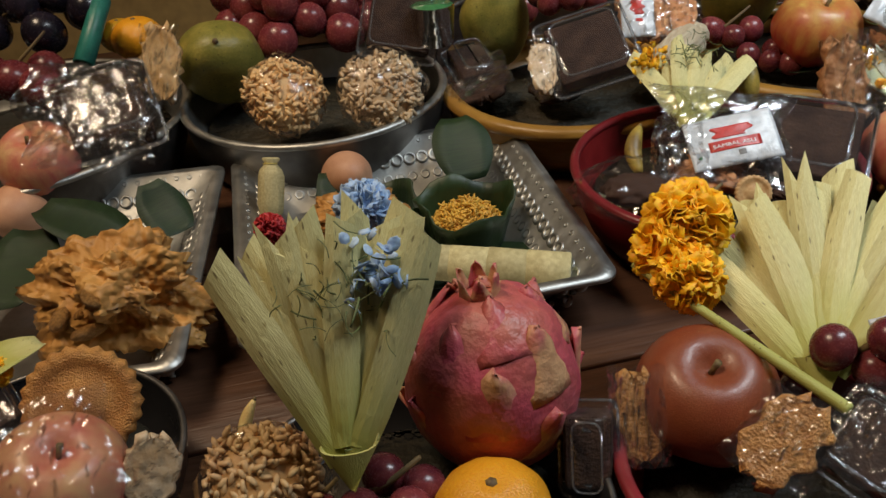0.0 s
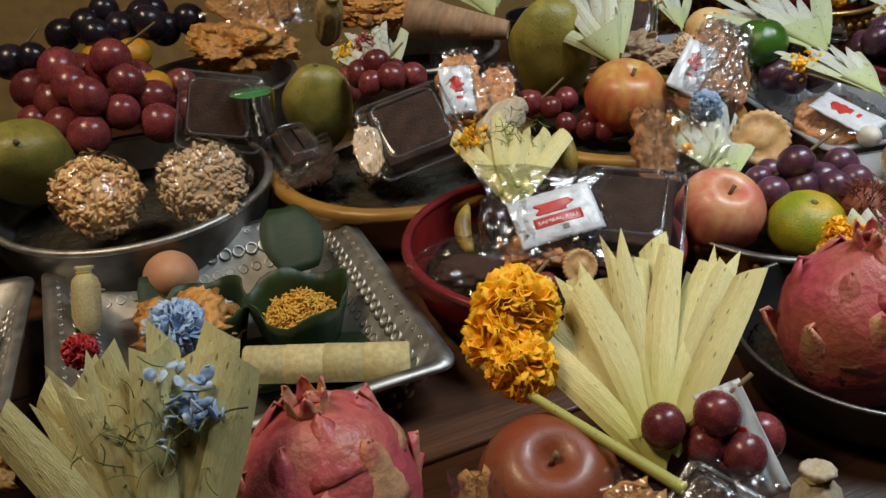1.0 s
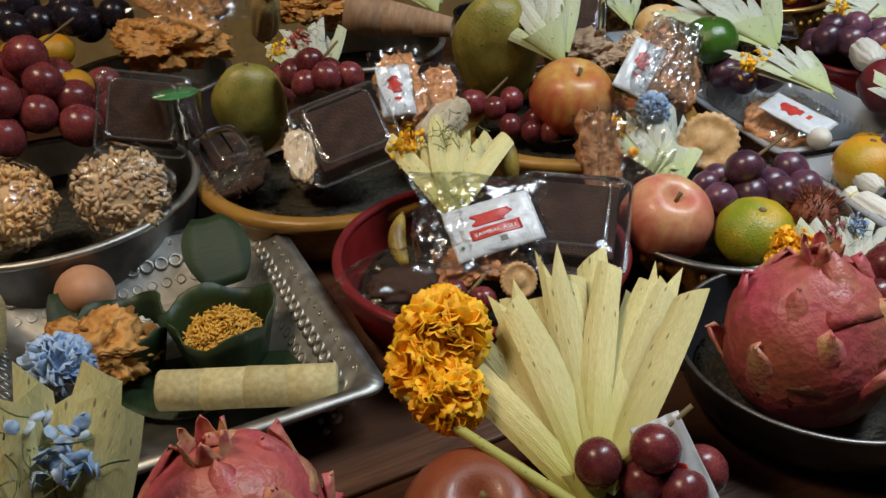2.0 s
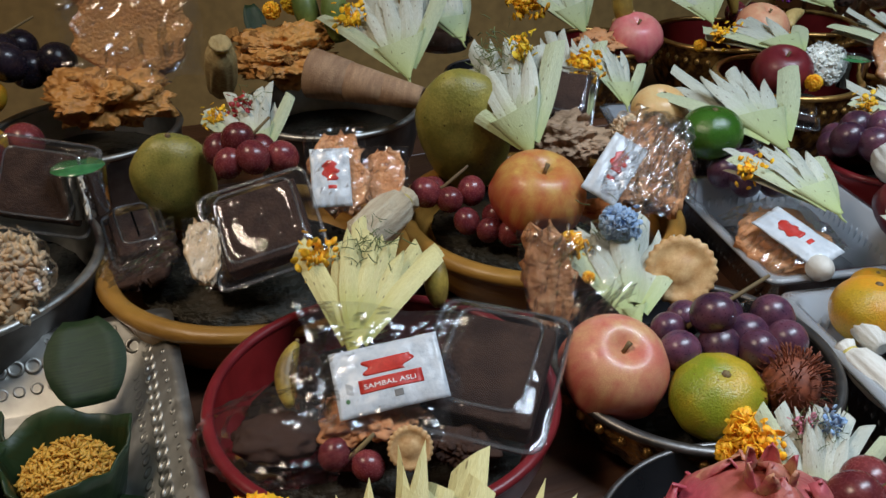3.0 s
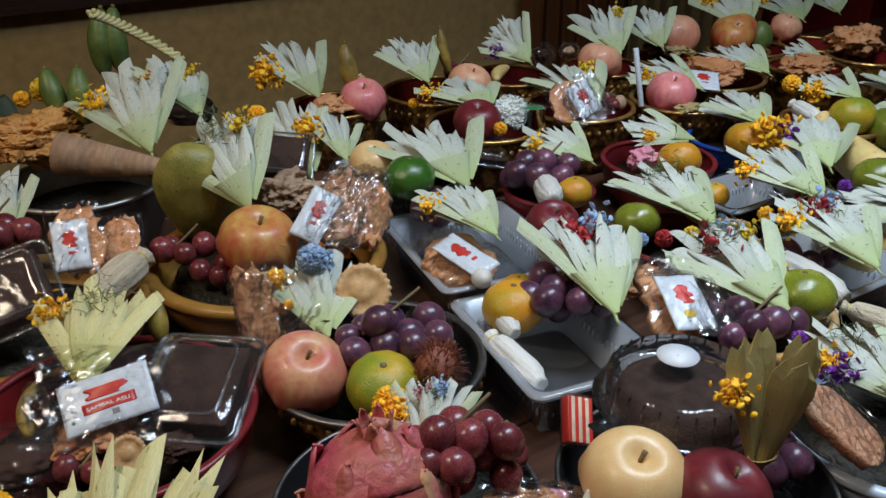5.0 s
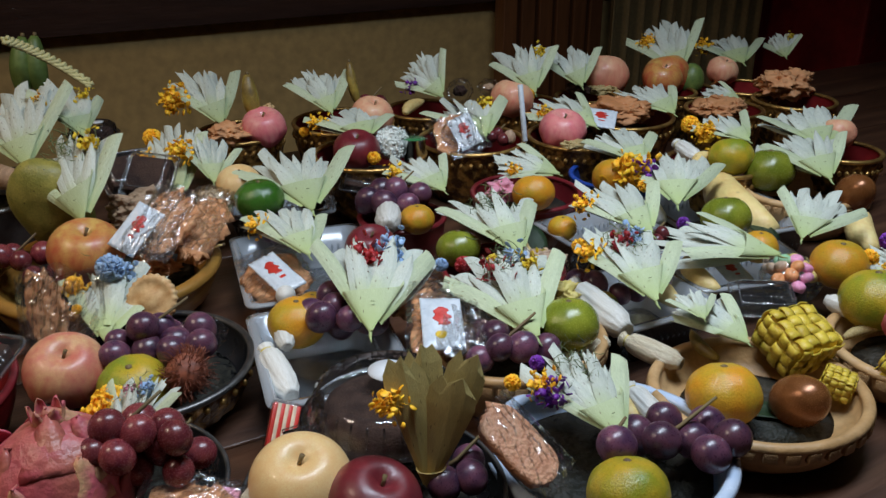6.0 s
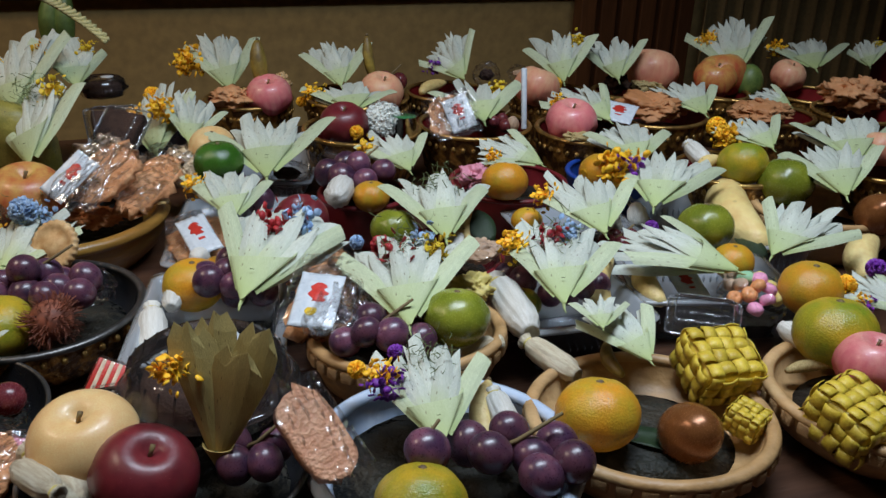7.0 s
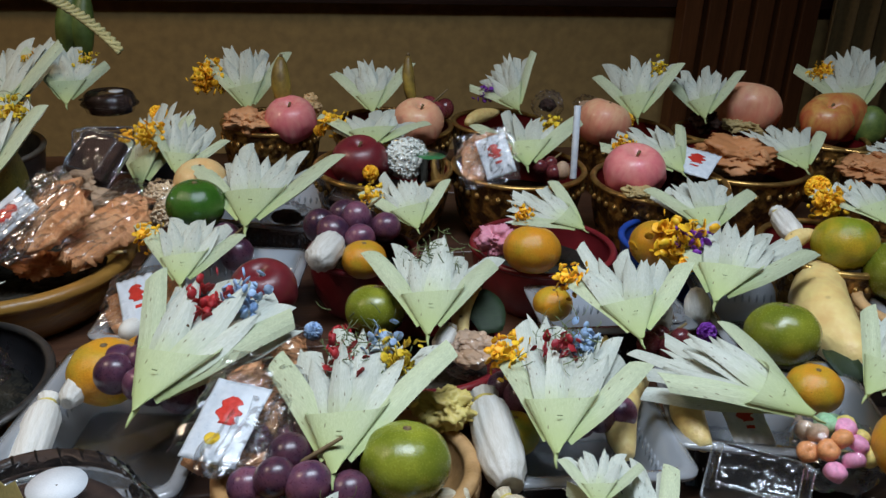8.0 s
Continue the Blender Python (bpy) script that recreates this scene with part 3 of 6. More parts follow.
def rambutan(x, y, z, r, seed=2):
    t = thing("rambutan", place(x, y, z, r), "dark red hairy rambutan", "rambutan")
    part("body", cached("rambutan_body:0", lambda: ball(3)), "rambutan", t)

    def spot(rng):
        n = Vector((rng.gauss(0, 1), rng.gauss(0, 1), rng.gauss(0, 1))).normalized()
        return axes(n * 0.95, n * 1.4 + Vector((rng.uniform(-.2, .2), rng.uniform(-.2, .2), 0)), n.orthogonal()) @ Matrix.Translation((0, 0.5, 0)) @ Matrix.Diagonal((1.6, 1, 1, 1))
    tagged(part("hair", scatter_bits(520, spot, STRAW, seed), "rambutan", t, "soft reddish hairs"), kind="stuff")

# ---- leaf offerings ----


def strip_mesh(style, seed):
    """One leaf strip from foot (v=0) to end (v=1): cut, forked or pointed, hardly curled."""
    rng = random.Random(seed * 7 + len(style))
    notch = rng.choice((-0.06, -0.03, 0.02, 0.05))
    curl = rng.uniform(-0.10, -0.03)
    bow = rng.uniform(-0.02, 0.02)

    def f(u, v):
        yy = v
        if style == "point":
            w = 0.066 * math.sin(math.pi * min(1, 0.22 + 0.50 * min(v, 0.62) / 0.62)) * (1 if v < 0.62 else max(0.02, math.cos(1.5 * (v - 0.62) / 0.38)))
        elif style == "side":
            w = 0.062 * (0.7 + 0.3 * math.sin(math.pi * min(1, v * 0.8)))
            yy = v * (1 + notch * u * max(0, v - 0.6) / 0.4)
        elif style == "fork":
            w = 0.074 * (0.55 + 0.45 * min(1, v * 1.5))
            yy = v * (1 - 0.16 * (1 - abs(u)) * max(0, v - 0.8) / 0.2)
        else:
            w = 0.072 * (0.55 + 0.45 * min(1, v * 1.5))
            yy = v * (1 + notch * u * max(0, v - 0.7) / 0.3)
        if style in ("cut", "fork"):
            w *= 1 - 0.30 * max(0, v - 0.45) / 0.55
        if style == "broad":
            w = 0.16 * (0.10 + 0.90 * min(1, v * 1.15)) * (1 - 0.5 * max(0, v - 0.85) / 0.15)
            yy = v * (1 + 0.9 * notch * u + 0.05 * math.sin(5 * u + seed) * v)
        return (u * w + bow * math.sin(3 * v), yy, curl * v * v - 0.018 * u * u + 0.004 * math.sin(9 * v + seed))
    return slab(f, 4, 9, 0.004)


def canang(foot, top, front, leaf="leaf_white", seed=0, wide=1.0, flowers="", label="", cone=0.42, spread=0.76, skew=0.0):
    """A palm-leaf fan rising from a rolled cone, with flower petals in its mouth."""
    rng = random.Random(seed)
    words = {"leaf_white": "pale green palm-leaf fan offering rolled into a cone", "leaf_cream": "cream palm-leaf fan offering with nicked strips",
             "leaf_old": "wilted brown palm-leaf fan offering"}
    t = thing("palm_leaf_offering", axes(foot, top, front) @ Matrix.Diagonal((1.06 + 0.35 * (wide - 1), 1.18, 1.1, 1)), label or words[leaf], "leaf offering", "palm-leaf fans")
    outer = "leaf_outer" if leaf == "leaf_white" else leaf

    band = 0.30 if cone > 0.3 else 0.75 * cone

    def cone_mesh():
        def f(u, v):
            q = u * 1.75
            r = 0.008 + 0.20 * v ** 0.95 * band / 0.30
            yy = v * band * (1 + 0.30 * abs(u) ** 2.2 + 0.16 * u)
            return (r * math.sin(q), yy, 0.30 * r * math.cos(q) + 0.015 * u + 0.022)
        return slab(f, 16, 6, 0.008)
    part("cone", cached("cone:%g" % band, cone_mesh), outer, t, "rolled leaf cone")
    part("pin", cached("pin:0", lambda: tube([(-0.014, 0.185, 0.088), (0, 0.183, 0.090), (0.014, 0.187, 0.088)], [0.0025, 0.0025, 0.0025], 5)), "shred", t, "bamboo pin")
    if cone > 0.3:
        part("tip", cached("cone_tip:0", lambda: tube([(0, 0.03, 0.01), (0.0, -0.03, 0.0), (0.01, -0.07, 0.0)], [0.016, 0.010, 0.005], 6)), outer, t)
    specs = []
    kinds = ("cut", "fork", "cut", "cut", "fork", "cut", "fork", "cut", "cut")
    plain = leaf == "leaf_old" or (leaf == "leaf_cream" and "m" not in flowers)
    n = 7 if leaf == "leaf_old" else 10 if plain else rng.choice((7, 8, 8, 9))
    for k in range(n):
        a = -33 + 66 * k / (n - 1)
        specs.append((a, 0.88 - 0.10 * (abs(a) / 33) ** 2 - 0.06 * (k % 2), kinds[(k + seed) % 9], -0.030 + 0.012 * (k % 2)))
    n = 6 if plain else rng.choice((5, 5, 6))
    for k in range(n):
        a = -25 + 50 * k / (n - 1)
        specs.append((a, (0.80 if plain else 0.66) - 0.08 * abs(a) / 25 + 0.04 * (k % 2), "cut" if plain else "point", 0.012 + 0.010 * (k % 2)))
    specs += [(-39, 0.80, "side", 0.016), (39, 0.80, "side", 0.020)]
    if leaf == "leaf_old":
        specs = [(a, 0.92 - 0.03 * k, "broad", -0.03 + 0.015 * k) for k, a in enumerate((-14, 12, -26, 25, 2))]
    specs = [(1.12 * spread * a + rng.uniform(-4, 4) + skew, l * rng.uniform(0.90, 1.10), st, back) for a, l, st, back in specs]
    for k, (a, l, st, back) in enumerate(specs):
        v = rng.randrange(4)
        me = cached("strip:%s%d" % (st, v), lambda st=st, v=v: strip_mesh(st, v))
        foot_y = {"side": 0.10, "broad": 0.02}.get(st, 0.17)
        lean = {"point": 3, "side": 1}.get(st, -5)
        m = Matrix.Translation((0.06 * math.sin(radians(a)), foot_y, back)) @ pose(0, 0, 0, 0, 0, -a) @ pose(0, 0, 0, lean + rng.uniform(-4, 4), rng.uniform(-14, 14), 0) @ Matrix.Diagonal((1.12 * rng.uniform(0.85, 1.15), l, 1, 1))
        part("leaf_strip", me, leaf if st != "side" else outer, t, "", m)
    for k, ch in enumerate(flowers):
        kind, cx, cy, s, n = {"m": ("marigold", -0.34, 0.66, 0.12, 80), "M": ("marigold", -0.42, 0.54, 0.18, 150), "b": ("blue_petal", 0.10, 0.80, 0.12, 60), "r": ("red_petal", -0.05, 0.72, 0.13, 60),
                              "y": ("yellow", 0.22, 0.74, 0.11, 60), "p": ("purple_petal", -0.32, 0.54, 0.14, 50), "g": ("shred", 0.0, 0.74, 0.22, 110), "k": ("pink_petal", -0.12, 0.76, 0.11, 50)}[ch]
        cz = -0.035

        def spot(r, cx=cx, cy=cy, s=s, kind=kind):
            p = Vector((cx + r.gauss(0, 0.45) * s, cy + r.gauss(0, 0.4) * s, cz + r.gauss(0, 0.45) * s))
            k2 = 0.42 * s if kind != "shred" else 0.10
            return Matrix.Translation(p) @ turned(r) @ Matrix.Scale(k2 * r.uniform(0.7, 1.2), 4)
        nm = "petals:%s%d" % (ch, seed % 3)
        if nm not in MESH:
            MESH[nm] = scatter_bits(n, spot, STRAW if kind == "shred" else PETAL, seed + k)
        words = {"marigold": "orange marigold petals", "blue_petal": "pale blue petals", "red_petal": "red petals", "yellow": "yellow petals", "purple_petal": "purple petals", "shred": "finely shredded green leaf", "pink_petal": "pink petals"}
        tagged(part("shredded_leaf" if kind == "shred" else "petals", MESH[nm], kind, t, words[kind]), kind="stuff")
    return t


def marigold(x, y, z, r, seed=0, skin="marigold", label="ruffled orange marigold head"):
    t = thing("marigold", place(x, y, z, r), label, "flower")

    def spot(rng):
        n = Vector((rng.gauss(0, 1), rng.gauss(0, 1), rng.gauss(0, 1))).normalized()
        return axes(n * 0.35, n + Vector((rng.gauss(0, .3), rng.gauss(0, .3), rng.gauss(0, .3))), n.orthogonal(), 0.65) @ Matrix.Rotation(rng.uniform(0, 6.3), 4, "Y")
    tagged(part("petals", scatter_bits(210, spot, PETAL, seed), skin, t), kind="stuff")
    part("heart", cached("heart:0", lambda: ball(2, lambda p: p * 0.62)), skin, t)
    return t


def leaf_cup(x, y, z, r, h, fill, seed=0):
    """A pinned banana-leaf cup of rice."""
    t = thing("leaf_cup", pose(x, y, z, 0, 0, seed * 40), "dark banana-leaf cup filled with %s" % ("yellow rice" if "yellow" in fill else "white rice"), "leaf cup")

    def f(u, v):
        a = u * math.pi
        rr = r * (0.72 + 0.28 * v) * (1 + 0.10 * math.cos(3 * a) + 0.035 * math.cos(11 * a) * v)
        return (rr * math.cos(a), rr * math.sin(a), v * h * (1 + 0.12 * math.cos(4 * a + seed)))
    part("cup", slab(f, 40, 4, 0.0015), "banana_leaf", t)

    def spot(rng):
        a, q = rng.uniform(0, 6.28), math.sqrt(rng.random())
        return Matrix.Translation((r * 0.70 * q * math.cos(a), r * 0.70 * q * math.sin(a), h * (0.55 + 0.36 * (1 - q * q) * rng.uniform(0.6, 1) + 0.30 * max(0, noise.noise((9 * q * math.cos(a), 9 * q * math.sin(a), seed))) * rng.random()))) @ turned(rng) @ Matrix.Diagonal((0.0011, 0.0011, 0.0036, 1))
    tagged(part("rice", scatter_bits(700, spot, GRAIN, seed), fill, t), kind="stuff")
    part("bed", lathe([(0.0005, h * 0.75), (r * 0.5, h * 0.68), (r * 0.68, h * 0.5), (r * 0.55, 0.002), (0.0005, 0.002)], 20), fill, t)
    return t


def leaf_sheet(x, y, z, length, width, rz, tilt=0, skin="banana_leaf", seed=0, label="folded dark green banana leaf"):
    t = thing("leaf_piece", place(x, y, z, length, tilt, 0, rz), label, "leaf")
    k = width / length
    part("blade", slab(lambda u, v: (k * 0.5 * u * math.sin(math.pi * min(0.97, 0.12 + 0.8 * v)) ** 0.6, v - 0.5, 0.10 * math.sin(3 * v + seed) + 0.05 * u * u), 4, 8, 0.008), skin, t)
    return t


def husk_packet(x, y, z, length, rz=0, tilt=90, skin="husk", fat=0.17, label="pale corn-husk packet tied at its end", roll=0):
    t = thing("husk_packet", pose(x, y, z, 0, 0, rz) @ pose(0, 0, 0, tilt, 0, roll) @ Matrix.Scale(length, 4), label, "packet")
    prof = [(0.001, -0.46), (fat * 0.55, -0.5), (fat * 0.6, -0.44), (fat * 0.9, -0.36), (fat, -0.22), (fat * 1.02, 0.0), (fat * 0.98, 0.20), (fat * 0.85, 0.31), (fat * 0.5, 0.385), (fat * 0.46, 0.41), (fat * 0.7, 0.47), (fat * 0.6, 0.5), (0.001, 0.43)]
    part("wrapper", cached("husk:%g" % fat, lambda: lathe(prof, 52, 0.14, False, 0.022)), skin, t)
    part("tie", cached("husk_tie:%g" % fat, lambda: lathe([(fat * 0.4, 0.385), (fat * 0.55, 0.395), (fat * 0.55, 0.41), (fat * 0.4, 0.42)], 12, 0.2, True)), "tie", t, "yellow fibre tie")
    return t


def ketupat(x, y, z, s, rx=0, ry=0, rz=0):
    t = thing("woven_rice_packet", place(x, y, z, s, rx, ry, rz), "yellow woven palm-leaf rice packet", "rice packet")
    part("core", cached("weave_core:0", lambda: block(0.88, 0.88, 0.62, 0.4)), "ketupat", t)
    me = cached("weave_strip:0", lambda: slab(lambda u, v: (0.19 * u, 0.48 * (v - 0.5), 0.07 * math.sin(math.pi * v) - 0.02 * u * u), 2, 5, 0.03))
    wr = random.Random(round(x * 1000))
    for ax in range(6):
        face = [pose(0, 0, 0.66), pose(0, 0, -0.66, 180), pose(0.92, 0, 0, 0, 90), pose(-0.92, 0, 0, 0, -90), pose(0, 0.92, 0, -90), pose(0, -0.92, 0, 90)][ax]
        nx, ny = (4, 4) if ax < 2 else ((3, 4) if ax < 4 else (4, 3))
        for i in range(nx):
            for j in range(ny):
                part("woven_strip", me, "ketupat", t, "", face @ pose((i - (nx - 1) / 2) * 0.42 + wr.uniform(-.04, .04), (j - (ny - 1) / 2) * 0.42 + wr.uniform(-.04, .04), wr.uniform(-.02, .07), wr.uniform(-10, 10), wr.uniform(-10, 10), 90 * ((i + j) % 2) + wr.uniform(-9, 9)))
    return t

def braid(a, b, c):
    """A plaited leaf rope that arches from a over b to c."""
    t = thing("leaf_rope", Matrix(), "plaited pale palm-leaf rope arching over bananas", "rope")
    A, B, D = Vector(a), Vector(b), Vector(c)
    for s in (0, 1, 2):
        pts = []
        for i in range(49):
            u = i / 48
            p = A * (1 - u) ** 2 + B * 2 * u * (1 - u) * 1.0 + D * u * u
            w = 34 * u + s * 2.094
            pts.append(p + Vector((0.004 * math.cos(w), 0.003 * math.sin(w), 0.004 * math.sin(w))))
        part("strand", tube(pts, [0.0035] * 49, 6), "leaf_cream", t)


# ---- sweets, packets, boxes ----


def fried(x, y, z, size, seed=0, rz=0, label="crisp golden fried batter lump", skin="fried"):
    t = thing("fried_snack", pose(x, y, z, 0, 0, rz), label, "fried snack")

    def shape(p):
        o = Vector((seed * 3.1, 0, 0))
        k = 1 + 0.55 * noise.noise(p * 1.6 + o) + 0.30 * noise.noise(p * 4 + o) + 0.16 * abs(noise.noise(p * 9 + o)) * 2 + 0.05 * noise.noise(p * 22)
        return (p.x * k * size[0], p.y * k * size[1], p.z * k * size[2])
    part("crust", ball(5, shape), skin, t)
    flake = cached("flake:0", lambda: ball(2, lambda p: (p.x * (1 + 0.5 * noise.noise(p * 2)), p.y * (1 + 0.4 * noise.noise(p * 3)), p.z * 0.45)))
    rng = random.Random(seed)
    for k in range(12):
        n = Vector((rng.gauss(0, 1), rng.gauss(0, 1), abs(rng.gauss(0, 1)))).normalized()
        q = Vector(shape(n)) * 0.97
        part("batter_flake", flake, skin, t, "", Matrix.Translation(q) @ turned(rng, 50) @ Matrix.Scale(max(size) * rng.uniform(0.10, 0.22), 4))
    return t


def creased(ob):
    """Film breaks light along hard creases and lets most of it through."""
    for p in ob.data.polygons:
        p.use_smooth = False
    ob.visible_shadow = False
    return ob


def film_over(t, size, seed, mat="film"):
    def shape(p):
        o = Vector((seed * 2.3, 1, 0))
        k = 1.06 + 0.26 * abs(noise.noise(p * 2.3 + o)) + 0.16 * abs(noise.noise(p * 5 + o)) + 0.05 * noise.noise(p * 11 + o)
        return (p.x * k * size[0], p.y * k * size[1], p.z * k * size[2])
    ob = part("film", ball(4, shape), mat, t, "crumpled clear film")
    return creased(ob)


def rice_cake(x, y, z, r, front=(0, -0.7, 0.7), skin="puffed", seed=0, flat=0.5, label="puffed rice cake in crumpled clear film"):
    t = thing("rice_cake", axes((x, y, z), (x, y + 0.3, z + 0.3), front, 1.0), label, "rice cake")

    def spot(rng):
        n = Vector((rng.gauss(0, 1), rng.gauss(0, 1), rng.gauss(0, 1))).normalized()
        k = rng.uniform(0.84, 1.08) * (1 + 0.22 * noise.noise(n * 1.4 + Vector((seed, 0, 0))))
        return Matrix.Translation((n.x * r * k, n.y * r * k, n.z * r * flat * k)) @ turned(rng) @ Matrix.Diagonal((r * 0.05, r * 0.065, r * 0.14, 1))
    tagged(part("puffed_rice", scatter_bits(620, spot, GRAIN, seed), skin, t), kind="stuff")
    part("core", ball(3, lambda p: (p.x * r * 0.92, p.y * r * 0.92, p.z * r * flat * 0.9)), skin, t)
    film_over(t, (r, r, r * flat), seed)
    return t


def biscuit(x, y, z, r, front, skin="biscuit", rim=24, label="round ribbed golden biscuit"):
    t = thing("biscuit", axes((x, y, z), (x, y + 0.3, z + 0.5), front, r), label, "biscuit")

    def make():
        bm = bmesh.new()
        rings = []
        for q, zz in ((0.02, 0.16), (0.35, 0.17), (0.4, 0.12), (0.72, 0.13), (0.8, 0.18), (0.95, 0.16), (1.0, 0.08), (1.0, -0.08), (0.9, -0.16), (0.02, -0.16)):
            rings.append([bm.verts.new(((q + (0.035 * math.cos(rim * a) if q > 0.9 else 0)) * math.cos(a), (q + (0.035 * math.cos(rim * a) if q > 0.9 else 0)) * math.sin(a), zz)) for a in [2 * math.pi * i / 96 for i in range(96)]])
        for p, q in zip(rings, rings[1:]):
            for i in range(96):
                bm.faces.new((p[i], q[i], q[(i + 1) % 96], p[(i + 1) % 96]))
        bm.faces.new(rings[0])
        bm.faces.new(rings[-1][::-1])
        return bm
    part("wafer", cached("biscuit_body:0", make), skin, t)
    return t


def cracker_pack(foot, top, front, wide=0.6, thick=0.12, seed=0, skin="cracker", sachet=False, label="orange rippled crackers in clear film"):
    """Crackers in a film bag; foot and top span its height."""
    t = thing("cracker_pack", axes(foot, top, front), label, "cracker pack")

    def shape(u, v):
        o = Vector((seed, 0, 0))
        return (0.48 * wide * u * max(0.05, 1 - abs(2 * v - 1) ** 5) ** 0.5 * (1 + (0.05 if skin == "wafer" else 0.30) * noise.noise(Vector((u, v * 5, seed + 0.3)))), 0.05 + 0.9 * v, thick * 0.5 + (0.06 if skin == "wafer" else 0.28) * thick * (noise.noise(Vector((u * 3, v * 5, seed))) + 0.6 * noise.noise(Vector((u * 8, v * 11, seed)))))
    part("cracker", slab(shape, 14, 18, thick), skin, t)

    def bag(u, v):
        return (0.56 * wide * u * (1 + 0.08 * noise.noise(Vector((seed, v * 6, 2)))), v, 1.0 * thick + thick * (1 - u * u) * 0.5 + 0.5 * thick * abs(noise.noise(Vector((u * 4, v * 5, seed + 9)))) + 0.22 * thick * noise.noise(Vector((u * 9, v * 11, seed))))
    creased(part("film", slab(bag, 14, 18, 0.004), "film", t, "creased clear film"))
    return t


def sachet(foot, top, front, wide=0.62, seed=0, mark="plain", label="white foil sauce sachet with a red print"):
    """A flat pillow pack with crimped ends and a printed motif."""
    t = thing("sauce_sachet", axes(foot, top, front), label, "sachet")

    def pillow(u, v, up=0.0):
        e = min(1, min(v, 1 - v) / 0.14)
        return (0.5 * wide * u, v, up + 0.045 * e * (1 - u * u) + 0.006 * math.sin(60 * u) * (1 - e) + 0.022 * noise.noise(Vector((u * 3, v * 4, seed))))
    part("pouch", slab(pillow, 24, 16, 0.02), "paper", t)

    def patch(name, mat, outline, lift):
        def f(u, v):
            x0, x1, y = outline(v)
            x = x0 + (x1 - x0) * (u + 1) / 2
            p = pillow(2 * x / wide, y, 0.004 + lift)
            return p
        return part(name, slab(f, 10, 10, 0.002), mat, t)
    w = wide
    if mark == "wide":
        patch("chilli_motif", "red_ink", lambda v: (-0.20 * w - 0.05 * math.sin(9 * v), 0.16 * w + 0.10 * v * w - 0.06 * math.sin(8 * v), 0.55 + 0.22 * v), 0)
        patch("ribbon", "red_ink", lambda v: (-0.28 * w, 0.30 * w, 0.30 + 0.20 * v), 0.001)
        c = bpy.data.curves.new("lettering", "FONT")
        c.body, c.size, c.align_x, c.extrude = "SAMBAL ASLI", 0.10, "CENTER", 0.002
        tmp = bpy.data.objects.new("lettering", c)
        me = bpy.data.meshes.new_from_object(tmp)
        bpy.data.objects.remove(tmp)
        for v in me.vertices:
            p = pillow(2 * (v.co.x + 0.01 * w) / w, 0.36 + v.co.y, 0.012)
            v.co = Vector((v.co.x * 0.5 * w / 0.6, p[1], p[2] + v.co.z))
        me.materials.clear()
        me.materials.append(None)
        part("lettering", me, "white_ink", t, "white words on the red ribbon")
        patch("round_mark", "green_ink", lambda v: (-0.40 * w - 0.035 * math.sin(math.pi * v), -0.40 * w + 0.035 * math.sin(math.pi * v), 0.20 + 0.08 * v), 0)
        patch("code_patch", "grey_ink", lambda v: (0.02 * w, 0.10 * w, 0.16 + 0.10 * v), 0)
    else:
        patch("chilli_motif", "red_ink", lambda v: (-0.22 * w + 0.22 * w * abs(v - 0.5) + 0.05 * w * math.sin(14 * v), 0.20 * w - 0.16 * w * abs(v - 0.4) + 0.06 * w * math.sin(17 * v), 0.44 + 0.34 * v), 0)
        if mark == "yellow":
            patch("yellow_mark", "yellow_ink", lambda v: (-0.14 * w * math.sin(0.4 + 2.2 * v) - 0.06 * w, 0.14 * w * math.sin(0.4 + 2.2 * v) - 0.06 * w, 0.18 + 0.14 * v), 0)
        else:
            patch("red_band", "red_ink", lambda v: (-0.08 * w, 0.14 * w, 0.30 + 0.06 * v), 0)
    return t


